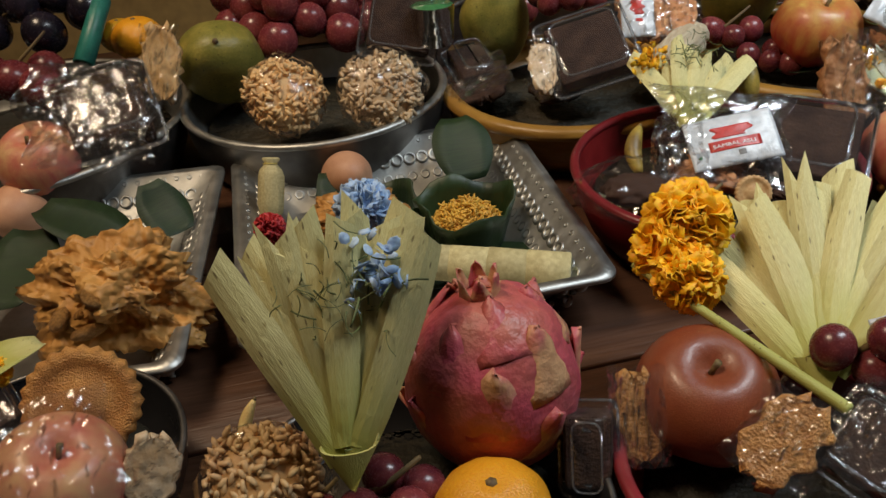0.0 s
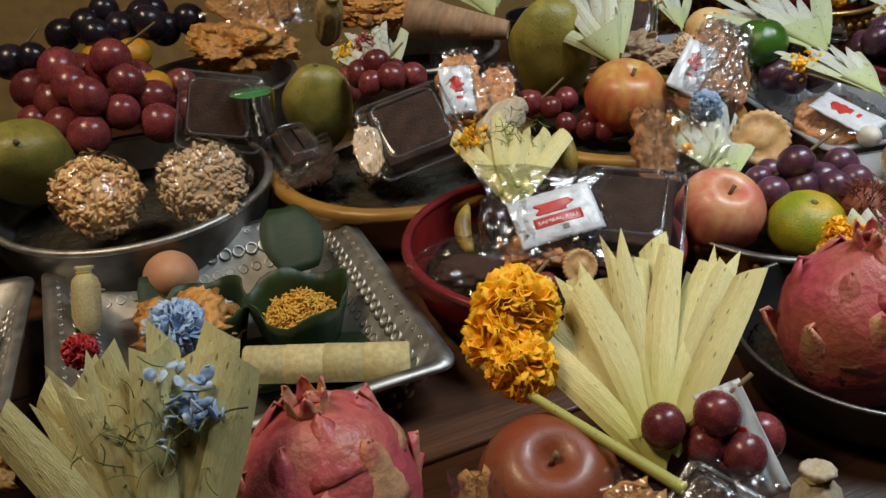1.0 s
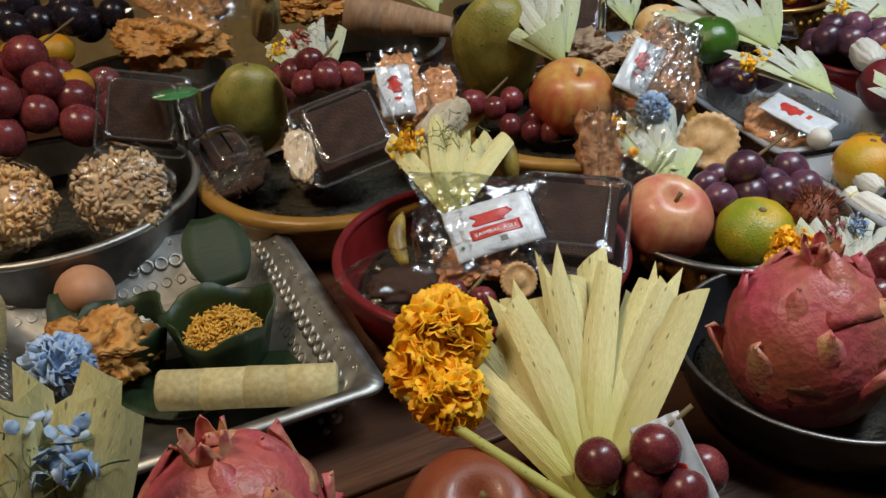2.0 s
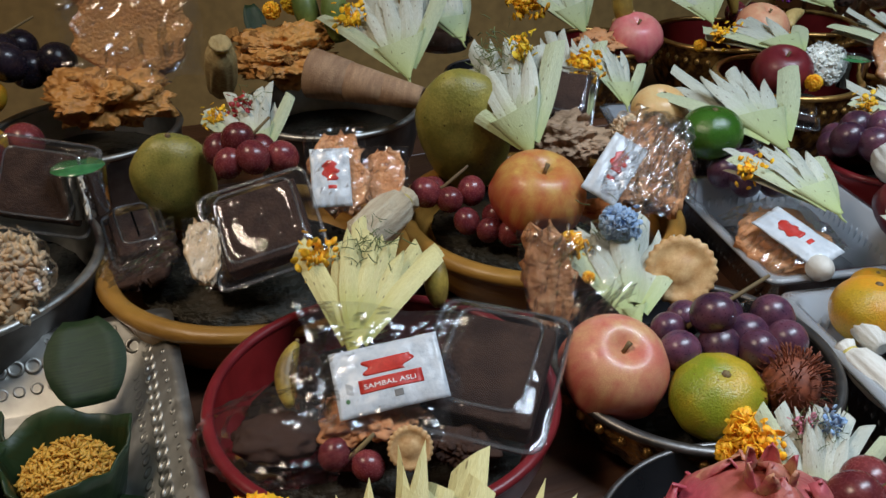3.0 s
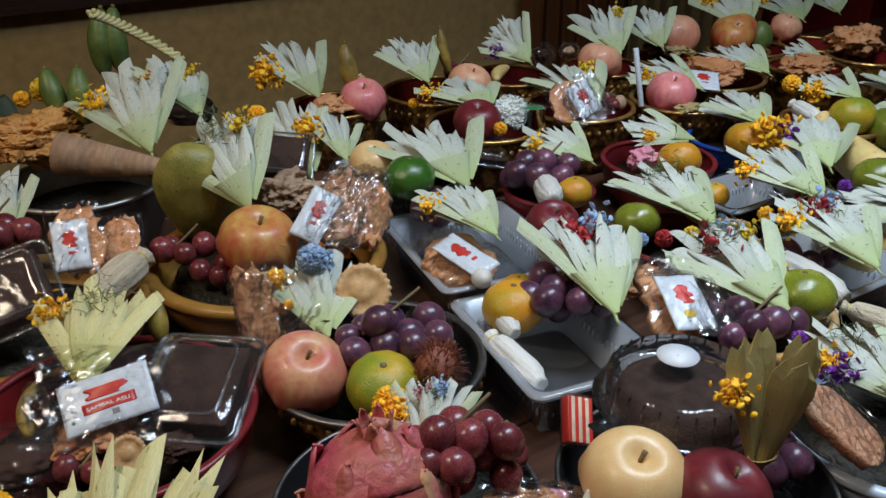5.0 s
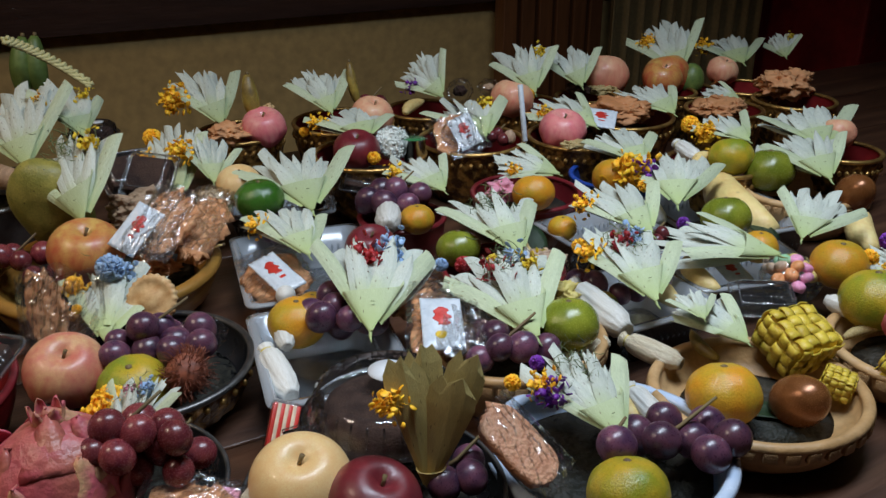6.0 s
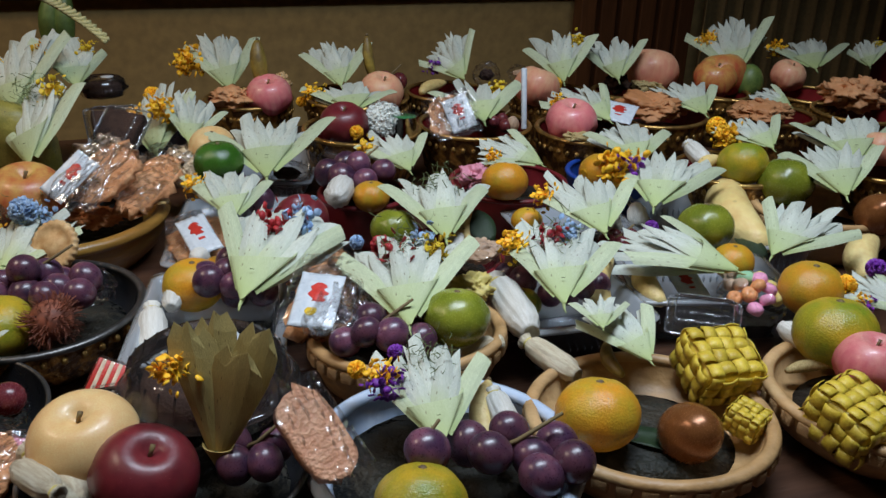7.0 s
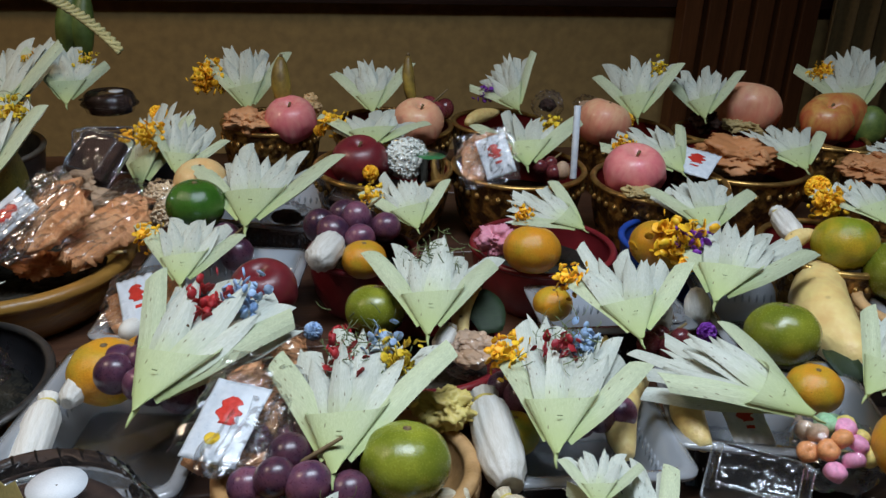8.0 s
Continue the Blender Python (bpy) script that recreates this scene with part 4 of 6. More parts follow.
def clear_box(foot, top, front, wide=1.0, high=0.45, content="cake", seed=0, label="clear plastic clamshell box holding dark cake"):
    """A hinged clear box; foot and top span its length, front is its lid."""
    t = thing("clear_box", axes(foot, top, front), label, "plastic box")
    w = wide

    def shell(z0, z1, flip):
        bm = bmesh.new()
        loops = []
        for inset, z in ((0.0, z0), (0.06, z0 + 0.002 * flip), (0.08, z0 + 0.06 * flip), (0.12, z1 - 0.05 * flip), (0.17, z1), (0.24, z1 - 0.02 * flip), (0.27, z1 - 0.02 * flip)):
            lp = []
            r = 0.10
            for cx, cy, a0 in ((1, 1, 0), (-1, 1, 90), (-1, -1, 180), (1, -1, 270)):
                for k in range(5):
                    a = radians(a0 + 22.5 * k)
                    lp.append(bm.verts.new((cx * (0.5 * w - inset - r) + r * math.cos(a), 0.5 + cy * (0.5 - inset - r) + r * math.sin(a), z)))
            loops.append(lp)
        n = len(loops[0])
        for p, q in zip(loops, loops[1:]):
            for i in range(n):
                bm.faces.new((p[i], p[(i + 1) % n], q[(i + 1) % n], q[i]))
        bm.faces.new(loops[-1])
        return bm
    for nm, a, b, s in (("lid", 0.03, high * 0.55, 1), ("base", -0.0, -high * 0.45, -1)):
        ob = part(nm, shell(a, b, s), "box_clear", t, "clear moulded plastic")
        ob.visible_shadow = False
    for nm, inset, z, rad in (("rim", 0.02, 0.015, 0.016), ("lid_ridge", 0.165, high * 0.55, 0.013)):
        pts = []
        for cx, cy, a0 in ((1, 1, 0), (-1, 1, 90), (-1, -1, 180), (1, -1, 270)):
            for k in range(4):
                a = radians(a0 + 30 * k)
                pts.append((cx * (0.5 * w - inset - 0.09) + 0.09 * math.cos(a), 0.5 + cy * (0.5 - inset - 0.09) + 0.09 * math.sin(a), z))
        ob = part(nm, tube(pts + pts[:1], [rad] * (len(pts) + 1), 6), "box_rim", t, "thick clear moulded edge")
        ob.visible_shadow = False
    rib = cached("rib:0", lambda: block(0.012, 0.035, 0.012, 0.5, 2))
    for k in range(9):
        ob = part("rib", rib, "box_clear", t, "", pose(-0.46 * w, 0.2 + 0.075 * k, 0.05) @ pose(0, 0, 0, 0, 0, 90))
    if content:
        part("cake", block(0.38 * w, 0.36, high * 0.32, 0.25, 3, 0.08, seed), content, t, "dark moist cake" if content == "cake" else "", pose(0, 0.5, -0.02))
    return t


def dome_box(x, y, z, r, rz=0):
    """A wide round clear box with a label on its lid."""
    t = thing("dome_box", place(x, y, z, r, 0, 0, rz), "round clear plastic box with a white label over dark cake", "plastic box")
    a = part("lid", lathe([(1.08, 0.0), (1.0, 0.01), (0.96, 0.1), (0.90, 0.34), (0.80, 0.42), (0.70, 0.40), (0.40, 0.41), (0.01, 0.41)], 48), "box_clear", t, "clear ridged lid")
    b = part("base", lathe([(1.08, -0.01), (0.98, -0.02), (0.88, -0.3), (0.01, -0.3)], 48), "box_clear", t, "clear base")
    rib = cached("lid_rib:0", lambda: tube([(0.985, 0, 0.05), (0.93, 0, 0.25), (0.89, 0, 0.36)], [0.012, 0.014, 0.012], 6))
    for k in range(28):
        part("lid_rib", rib, "box_clear", t, "", pose(0, 0, 0, 0, 0, 360 / 28 * k))
    a.visible_shadow = b.visible_shadow = False
    part("label", lathe([(0.26, 0.418), (0.262, 0.424), (0.01, 0.425)], 32), "label", t, "round white paper label", pose(0.15, 0.25, 0))
    part("cake", lathe([(0.01, 0.2), (0.6, 0.19), (0.78, 0.1), (0.8, -0.25), (0.01, -0.28)], 32, 0.05), "cake", t, "dark moist cake")
    tab = part("hinge_tab", block(0.2, 0.12, 0.02, 0.4, 2), "box_clear", t, "", pose(-1.12, 0.1, 0))
    return t


def roll(foot, top, front, thick=0.28, skin="sausage", label="brown rolled leaf cone", taper=0.3, rings=3):
    t = thing("leaf_roll", axes(foot, top, front), label, "leaf roll")
    for k in range(rings):
        a, b = k / rings, (k + 1) / rings + 0.04
        ra, rb = 0.5 * thick * (1 - taper * a), 0.5 * thick * (1 - taper * b) * 1.03
        part("turn", lathe([(0.001, a), (ra * 0.9, a), (ra, a + 0.01), (rb, b - 0.01), (rb * 0.92, b), (rb * 0.85, b - 0.05), (0.001, b - 0.06)], 20, 0.05), skin, t, "", pose(0, 0, 0, -90))
    return t


def sweets(x, y, z, r, seed=0):
    t = thing("sweets_bag", pose(x, y, z), "pastel iced sweets in a clear bag", "sweets")
    rng = random.Random(seed)
    me = cached("sweet:0", lambda: lathe([(0.001, 0.5), (0.5, 0.75), (0.9, 0.45), (1, 0.1), (0.9, -0.5), (0.001, -0.6)], 14, 0.12))
    for k in range(16):
        a, q = k * 2.4, math.sqrt((k + 0.5) / 16)
        part("sweet", me, ("sweet_pink", "sweet_green", "sweet_orange", "sweet_yellow", "sweet_tan")[k % 5], t, "", Matrix.Translation((0.85 * r * q * math.cos(a), 0.85 * r * q * math.sin(a), r * 0.7 * (1 - q * q))) @ turned(rng, 40) @ Matrix.Scale(0.26 * r, 4))
    film_over(t, (r * 0.95, r * 0.95, r * 0.7), seed)
    return t


def jelly_cup(x, y, z, r):
    t = thing("jelly_cup", place(x, y, z, r), "small clear cup of green jelly", "jelly cup")
    part("jelly", lathe([(0.001, 0.9), (0.85, 0.88), (0.72, -0.6), (0.001, -0.6)], 20), "jelly", t)
    ob = part("cup", lathe([(1.05, 1.0), (0.92, 0.98), (0.78, -0.66), (0.001, -0.66)], 24), "box_clear", t, "clear cup")
    ob.visible_shadow = False


def crumpled_film(x, y, z, size, seed=0, label="crumpled clear plastic bag"):
    t = thing("plastic_bag", pose(x, y, z), label, "plastic bag")
    film_over(t, size, seed)
    def lump(p):
        k = 0.62 * (1 + 0.22 * noise.noise(p * 2.6 + Vector((seed, 0, 0))) + 0.10 * noise.noise(p * 7 + Vector((0, seed, 0))))
        return (p.x * size[0] * k, p.y * size[1] * k, p.z * size[2] * k * 0.8)
    part("crumbs", ball(4, lump), "cake" if seed % 2 else "sausage", t, "dark snack crumbs")
    return t


def film_bag(foot, top, front, wide=0.8, seed=0, label="creased clear plastic bag over the offerings"):
    """A loose clear bag: two creased sheets joined at the edges."""
    t = thing("film_bag", axes(foot, top, front), label, "plastic bag")
    for s, nm in ((1, "front_sheet"), (-1, "back_sheet")):
        def f(u, v, s=s):
            e = min(1, 4 * (1 - abs(u)), 4 * v + 0.1, 4 * (1 - v) + 0.1)
            c = 0.09 * abs(noise.noise(Vector((u * 2.2, v * 2.6, seed)))) + 0.06 * abs(noise.noise(Vector((u * 4.5, v * 4, seed + 5)))) + 0.006 * noise.noise(Vector((u * 10, v * 9, seed)))
            return (0.5 * wide * u * (0.86 + 0.35 * noise.noise(Vector((seed, v * 2.5, s * 0.2)))), v + 0.10 * noise.noise(Vector((u * 2, seed, 1))), s * e * (0.02 + c))
        creased(part(nm, slab(f, 22, 24, 0.002), "film", t))
    return t


def striped_cake(foot, top, front, thick=0.3):
    t = thing("striped_cake", axes(foot, top, front), "red and cream layered cake slice in clear film", "cake")
    me = cached("layer:0", lambda: block(0.045, 0.48, 0.13, 0.3, 2))
    for k in range(7):
        part("layer", me, "bacon" if k % 2 else "red_ink", t, "", pose((k - 3) * 0.085, 0.5, 0))
    ob = part("film", block(0.34, 0.54, 0.17, 0.4, 2, 0.2, 4), "film", t, "clear film", pose(0, 0.5, 0))
    ob.visible_shadow = False

# ---- containers ----


def bowl_profile(r, h, wall, foot):
    out = [(foot * r, 0.0), (foot * r * 1.02, h * 0.06), (r * (foot + 0.55 * (1 - foot)), h * 0.30), (r * (foot + 0.85 * (1 - foot)), h * 0.65), (r, h)]
    inn = [(r - wall, h), (r * (foot + 0.85 * (1 - foot)) - wall, h * 0.65), (r * (foot + 0.55 * (1 - foot)) - wall, h * 0.30 + wall), (foot * r * 0.8, wall * 1.5), (0.001, wall * 1.4)]
    return out, inn


def bowl(x, y, r, h, look_of="gilt", oval=1.0, rz=0, foot=0.7, rim=0.004, fill=0.5):
    outer, inner, edge, words, cat = {
        "gilt": ("gilt", "red_lacquer", "gilt_rim", "gilded carved bowl with a red lacquer inside", "bowl"),
        "gilt_dark": ("gilt", "black_plastic", "alu_dark", "dark carved bowl with a gilded pattern and black inside", "bowl"),
        "red": ("red_lacquer", "red_lacquer", "red_plastic", "dark red lacquer bowl with glossy sides", "bowl"),
        "redp": ("red_plastic", "red_plastic", "red_plastic", "plain red plastic bowl of fruit", "bowl"),
        "blue": ("blue_plastic", "blue_plastic", "blue_plastic", "plain deep blue plastic bowl", "bowl"),
        "wood": ("wood_gold", "wood_gold", "wood_gold", "wide ochre lacquered wooden bowl", "bowl"),
        "pale": ("wood_pale", "wood_pale", "wood_pale", "carved pale wooden bowl with gold edge", "bowl"),
        "black": ("black_plastic", "black_plastic", "alu_dark", "black bowl with a thin metal edge", "bowl"),
        "alu": ("alu_dark", "alu", "alu", "round aluminium basin with a rolled rim", "basin"),
        "enamel": ("enamel", "enamel", "enamel", "pale blue enamel basin with a thick rim", "basin"),
    }[look_of]
    t = thing("bowl" if cat == "bowl" else "basin", pose(x, y, 0.001, 0, 0, rz) @ Matrix.Diagonal((1, oval, 1, 1)), words, cat, "containers on the table")
    wall = 0.004 if look_of not in ("wood", "pale") else 0.009
    out, inn = bowl_profile(r, h, wall, foot)
    out = [(0.001, 0.0)] + out
    body = lathe(out, 56)
    if look_of.startswith("gilt"):
        for v in body.verts:
            if 0.08 * h < v.co.z < 0.97 * h:
                a = math.atan2(v.co.y, v.co.x)
                v.co += Vector((math.cos(a), math.sin(a), 0)) * 0.0015 * math.cos(28 * a + 2 * (v.co.z > h * 0.5))
    part("body", body, outer, t)
    part("inside", lathe(inn, 56), inner, t)
    q = (rim if look_of != "black" else 0.002) if look_of not in ("wood", "pale") else (0.0085 if look_of == "wood" else 0.006)
    part("rim", lathe([(r - wall * 0.5 + q * math.cos(a), h + 0.8 * q * math.sin(a)) for a in [2 * math.pi * k / 8 for k in range(8)]], 64, 0.0, True), edge, t, "rolled rim")
    if look_of == "gilt" or look_of == "gilt_dark":
        bead = cached("bead:0", lambda: ball(1))
        n = 36
        rr = r * (foot + 0.92 * (1 - foot))
        for k in range(n):
            a = 2 * math.pi * k / n
            part("bead", bead, "gilt_rim", t, "", Matrix.Translation((rr * math.cos(a) * 1.005, rr * math.sin(a) * 1.005, h * 0.80)) @ Matrix.Diagonal((0.0035, 0.0035, 0.0045, 1)))
    if look_of == "pale":
        n = 34
        peg = cached("rim_block:0", lambda: block(0.45, 0.5, 0.5, 0.3, 2))
        for k in range(n):
            a = 360 * k / n
            part("carved_block", peg, "wood_pale", t, "", pose(0, 0, 0, 0, 0, a) @ pose(r * 0.985, 0, h * 0.84) @ Matrix.Diagonal((0.007, 0.012, 0.010, 1)))
    # Added mound under the contents; its dark colour stands in for shade.
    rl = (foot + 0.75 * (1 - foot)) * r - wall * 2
    part("leaf_liner", lathe([(0.001, h * fill), (rl * 0.5, h * fill * 0.95), (rl * 0.97, h * (fill - 0.06)), (rl * 0.6, wall * 3), (0.001, wall * 3)], 24, 0.02), "liner", t, "added dark mound coloured as shade")
    return t


def tray(cx, cy, half_l, half_w, h, rz, skin="alu", boss=False, label="long pale frosted tray with ribbed sides"):
    """A flared rectangular tray; half_l along its x."""
    t = thing("tray", pose(cx, cy, 0.001, 0, 0, rz), label, "tray", "containers on the table")

    def loop(bm, a, b, z, r=0.012):
        lp = []
        for sx, sy, a0 in ((1, 1, 0), (-1, 1, 90), (-1, -1, 180), (1, -1, 270)):
            for k in range(5):
                q = radians(a0 + 22.5 * k)
                lp.append(bm.verts.new((sx * (a - r) + r * math.cos(q), sy * (b - r) + r * math.sin(q), z)))
        return lp
    bm = bmesh.new()
    f = 0.040 if boss else 0.018
    steps = [(half_l - f - 0.002, half_w - f - 0.002, 0.0), (half_l - f, half_w - f, 0.0), (half_l - 0.008, half_w - 0.008, h - 0.002), (half_l, half_w, h - 0.003), (half_l, half_w, h), (half_l - 0.009, half_w - 0.009, h + 0.0005), (half_l - f - 0.003, half_w - f - 0.003, 0.003)]
    loops = [loop(bm, *s) for s in steps]
    n = len(loops[0])
    for p, q in zip(loops, loops[1:]):
        for i in range(n):
            bm.faces.new((p[i], p[(i + 1) % n], q[(i + 1) % n], q[i]))
    if skin != "tray_white":
        bm.faces.new(loops[0][::-1])
        bm.faces.new(loops[-1])
    part("body", bm, skin, t)
    if skin == "tray_white":
        part("tray_floor", block(half_l - f, half_w - f, 0.0012, 0.3, 1), "tray_floor", t, "clear floor of the tray", pose(0, 0, 0.0022))
    pts = []
    for ax in (0, 1):
        L, W = (half_l, half_w) if ax == 0 else (half_w, half_l)
        n = int(2 * L / (0.0125 if boss else 0.009))
        for s in (-1, 1):
            for k in range(n):
                u = -L + 0.02 + (2 * L - 0.04) * k / max(1, n - 1)
                for row in ((0.93, 0.64, 0.34, 0.12) if boss else (0.5,)):
                    d = W - 0.009 - (1 - row) * (0.034 if boss else 0.0115)
                    p = (u, s * d, row * h) if ax == 0 else (s * d, u, row * h)
                    pts.append((p, row, pose(0, 0, 0, 45 * s if ax == 0 else 0, -45 * s if ax else 0, 0)))
    it = iter(pts)

    def spot(rng):
        p, row, turn = next(it)
        r = (0.0024 if row > 0.7 else 0.0066 if row > 0.5 else 0.0050 if row > 0.3 else 0.0026) if boss else 0.0017
        return Matrix.Translation(p) @ (turn @ Matrix.Diagonal((r, r, 0.55 * r, 1)) if boss else Matrix.Diagonal((r, r, 0.009, 1)))
    tagged(part("embossing" if boss else "ribs", scatter_bits(len(pts), spot, RING if boss else GRAIN, 1), skin, t, "raised pressed pattern" if boss else "fine side ribs"), kind="stuff")
    return t

# ---- room ----


def slab_box(name, lo, hi, mat, label, category, m=None, kind="structure", bevel=0.0):
    sx, sy, sz = [(b - a) / 2 for a, b in zip(lo, hi)]
    bm = block(sx, sy, sz, bevel, 2) if bevel else bmesh.new()
    if not bevel:
        bmesh.ops.create_cube(bm, size=2)
        for v in bm.verts:
            v.co = Vector((v.co.x * sx, v.co.y * sy, v.co.z * sz))
    me = bpy.data.meshes.new(name)
    bm.to_mesh(me)
    me.materials.append(None)
    ob = new(name, me)
    link(ob, mat)
    c = Matrix.Translation([(a + b) / 2 for a, b in zip(lo, hi)])
    ob.matrix_basis = (m or Matrix()) @ c
    return tagged(ob, label, category, "", kind)


WALL_Y, BAND_Z, SLAT_X = 2.319, 0.148, 0.202
YAW = 20.9
ROOM = pose(1.0, WALL_Y, 0, 0, 0, YAW)      # x along the back wall, y into it, z from the table top
FLOOR = -0.72
slab_box("wall_north", (-4.0, 0.0, FLOOR), (4.2, 0.12, 2.0), "wall", "beige painted back wall", "wall", ROOM)
slab_box("wall_south", (-4.0, -4.6, FLOOR), (4.2, -4.5, 2.0), "wall", "beige painted wall behind the table", "wall", ROOM)
slab_box("wall_west", (-4.1, -4.6, FLOOR), (-4.0, 0.12, 2.0), "wall", "beige painted side wall", "wall", ROOM)
slab_box("wall_east", (4.2, -4.6, FLOOR), (4.3, 0.12, 2.0), "wall", "beige painted side wall", "wall", ROOM)
slab_box("ceiling", (-4.1, -4.6, 2.0), (4.3, 0.12, 2.1), "ceiling", "plain white ceiling", "ceiling", ROOM)
slab_box("floor", (-4.1, -4.6, FLOOR - 0.1), (4.3, 0.12, FLOOR), "floor", "dull brown floor", "floor", ROOM)
slab_box("trim", (-4.0, -0.035, BAND_Z), (SLAT_X + 0.9, -0.002, BAND_Z + 0.16), "dark_trim", "dark brown wooden band along the wall", "trim", ROOM, bevel=0.1)
for k in range(6):
    slab_box("slat", (SLAT_X + 0.056 * k, -0.09, FLOOR), (SLAT_X + 0.056 * k + 0.042, -0.045, 1.6), "slat", "upright brown wooden slat of a screen", "slat", ROOM, kind="", bevel=0.15)["group"] = "wooden screen slats"


def curtain():
    t = thing("curtain", ROOM @ pose(SLAT_X + 0.345, -0.08, FLOOR + 0.02), "greyish beige hanging curtain in soft folds", "curtain")
    part("cloth", slab(lambda u, v: (0.31 + 0.31 * u, 0.022 * math.sin(34 * u + 0.6 * math.sin(3 * v)) + 0.008 * math.sin(71 * u), 2.2 * v), 120, 6, 0.003), "curtain", t)


curtain()
slab_box("red_cabinet", (SLAT_X + 0.99, -0.42, FLOOR), (SLAT_X + 1.5, -0.02, 0.16), "red_lacquer", "dark red lacquered cabinet against the wall", "cabinet", ROOM, kind="", bevel=0.04)


def table():
    t = thing("table", ROOM @ pose(0, 0, 0), "long dark brown wooden table covered with offerings", "table")
    me = cached("plank:0", lambda: block(2.3, 0.0985, 0.016, 0.12, 2))
    for k in range(9):
        part("plank", me, "table", t, "", pose(0.1, -0.66 - 0.2 * k, -0.016))
    leg = cached("table_leg:0", lambda: block(0.035, 0.035, (0.72 - 0.034) / 2, 0.2, 2))
    for sx in (-2.1, 2.3):
        for sy in (-0.7, -2.2):
            part("leg", leg, "table", t, "", pose(sx, sy, (FLOOR - 0.034) / 2))
    part("apron", block(2.1, 0.012, 0.04, 0.2, 2), "table", t, "", pose(0.1, -2.25, -0.075))


table()


# ---- the offerings ----

# square pressed tray with leaf cups
tray(0.123, 0.711, 0.1281, 0.1355, 0.042, 20.0515, 'alu', True, label='square pressed aluminium tray with embossed rim')
leaf_cup(0.174, 0.72, 0.004, 0.0392, 0.0438, 'rice_yellow', 1)
leaf_cup(0.103, 0.725, 0.004, 0.0353, 0.0397, 'rice', 2)
egg(0.067, 0.773, 0.04, 0.0216, rx=60, rz=30)
roll((0.256, 0.651, 0.03), (0.146, 0.6552, 0.0341), (0.0509, -0.8042, 0.5922), thick=0.247, skin='bamboo_leaf', taper=0.05, rings=4, label='cream rolled leaf packet')
husk_packet(0.014, 0.732, 0.05, 0.0516, -179.4, 29.1, 'bamboo_leaf', 0.2, label='pleated pale bamboo-leaf packet standing upright')
leaf_sheet(0.162, 0.802, 0.05, 0.0611, 0.0517, 20, tilt=35)
fried(0.091, 0.706, 0.035, (0.0339, 0.0271, 0.0185), 1)
leaf_sheet(0.205, 0.69, 0.012, 0.085, 0.06, 60, seed=21)
leaf_sheet(0.15, 0.69, 0.014, 0.09, 0.07, 100, seed=22)
leaf_sheet(0.075, 0.74, 0.03, 0.07, 0.05, 40, tilt=25, seed=23)

# second pressed tray
tray(-0.136, 0.625, 0.126, 0.1383, 0.042, 13.8354, 'alu', True, label='square pressed aluminium tray with embossed rim')
fried(-0.047, 0.584, 0.05, (0.0542, 0.0379, 0.0355), 2)
leaf_sheet(-0.119, 0.67, 0.05, 0.0749, 0.0528, 80, tilt=30, seed=1)
leaf_sheet(-0.15, 0.622, 0.045, 0.0838, 0.0628, 10, tilt=20, seed=2)
leaf_sheet(-0.066, 0.702, 0.05, 0.0498, 0.0407, 50, tilt=40, seed=3)
egg(-0.195, 0.703, 0.045, 0.0234, rx=80)

# near black bowl with dragon fruit
bowl(0.182, 0.422, 0.0988, 0.045, 'black', fill=0.5)
canang((0.155, 0.413, 0.07), (0.1536, 0.4541, 0.1705), (0.1958, -0.7571, 0.6232), 'leaf_cream', 3, 1.4, 'gb', cone=0.2, skew=-4, label='large cream palm-leaf fan with nicked strips', spread=0.56)
dragon_fruit(0.215, 0.489, 0.075, 0.0466, rx=-8, rz=40)
rice_cake(0.109, 0.417, 0.06, 0.0292, (0.2672, -0.6372, 0.7229), 'puffed', 3, 0.5)
citrus(0.221, 0.414, 0.055, 0.0287, 'orange', name='orange', label='round bright orange with pitted skin')
grapes(0.169, 0.423, 0.05, 0.0118, 5, (0.0237, 0.0142, 0.0118), 'grape_red', 4)
clear_box((0.267, 0.448, 0.03), (0.2649, 0.4745, 0.0753), (-0.086, -0.6979, 0.7111), wide=0.605, high=0.6)
banana(0.085, 0.458, 0.06, 0.0297, rx=40.3, rz=175.2, skin='banana', fat=0.2)

# near bowl with apple and biscuit
bowl(-0.027, 0.432, 0.0816, 0.05, 'black', fill=0.55)
apple(0.013, 0.404, 0.075, 0.0322, 'apple_pink', rx=20, rz=70)
biscuit(0.006, 0.446, 0.085, 0.0294, (0.35, -0.75, 0.55))
cracker_pack((0.055, 0.403, 0.06), (0.0583, 0.4209, 0.0915), (0.3814, -0.6236, 0.6823), wide=0.677, skin='puffed_white', label='pale wafer in clear film')
leaf_sheet(-0.049, 0.466, 0.09, 0.0463, 0.0278, -30, skin='leaf_cream', label='cream palm leaf strip')
marigold(-0.051, 0.461, 0.09, 0.0092, seed=5)
clear_box((-0.035, 0.436, 0.07), (-0.0572, 0.4546, 0.0804), (0.5212, -0.6127, 0.5941), wide=0.885, content='cake')

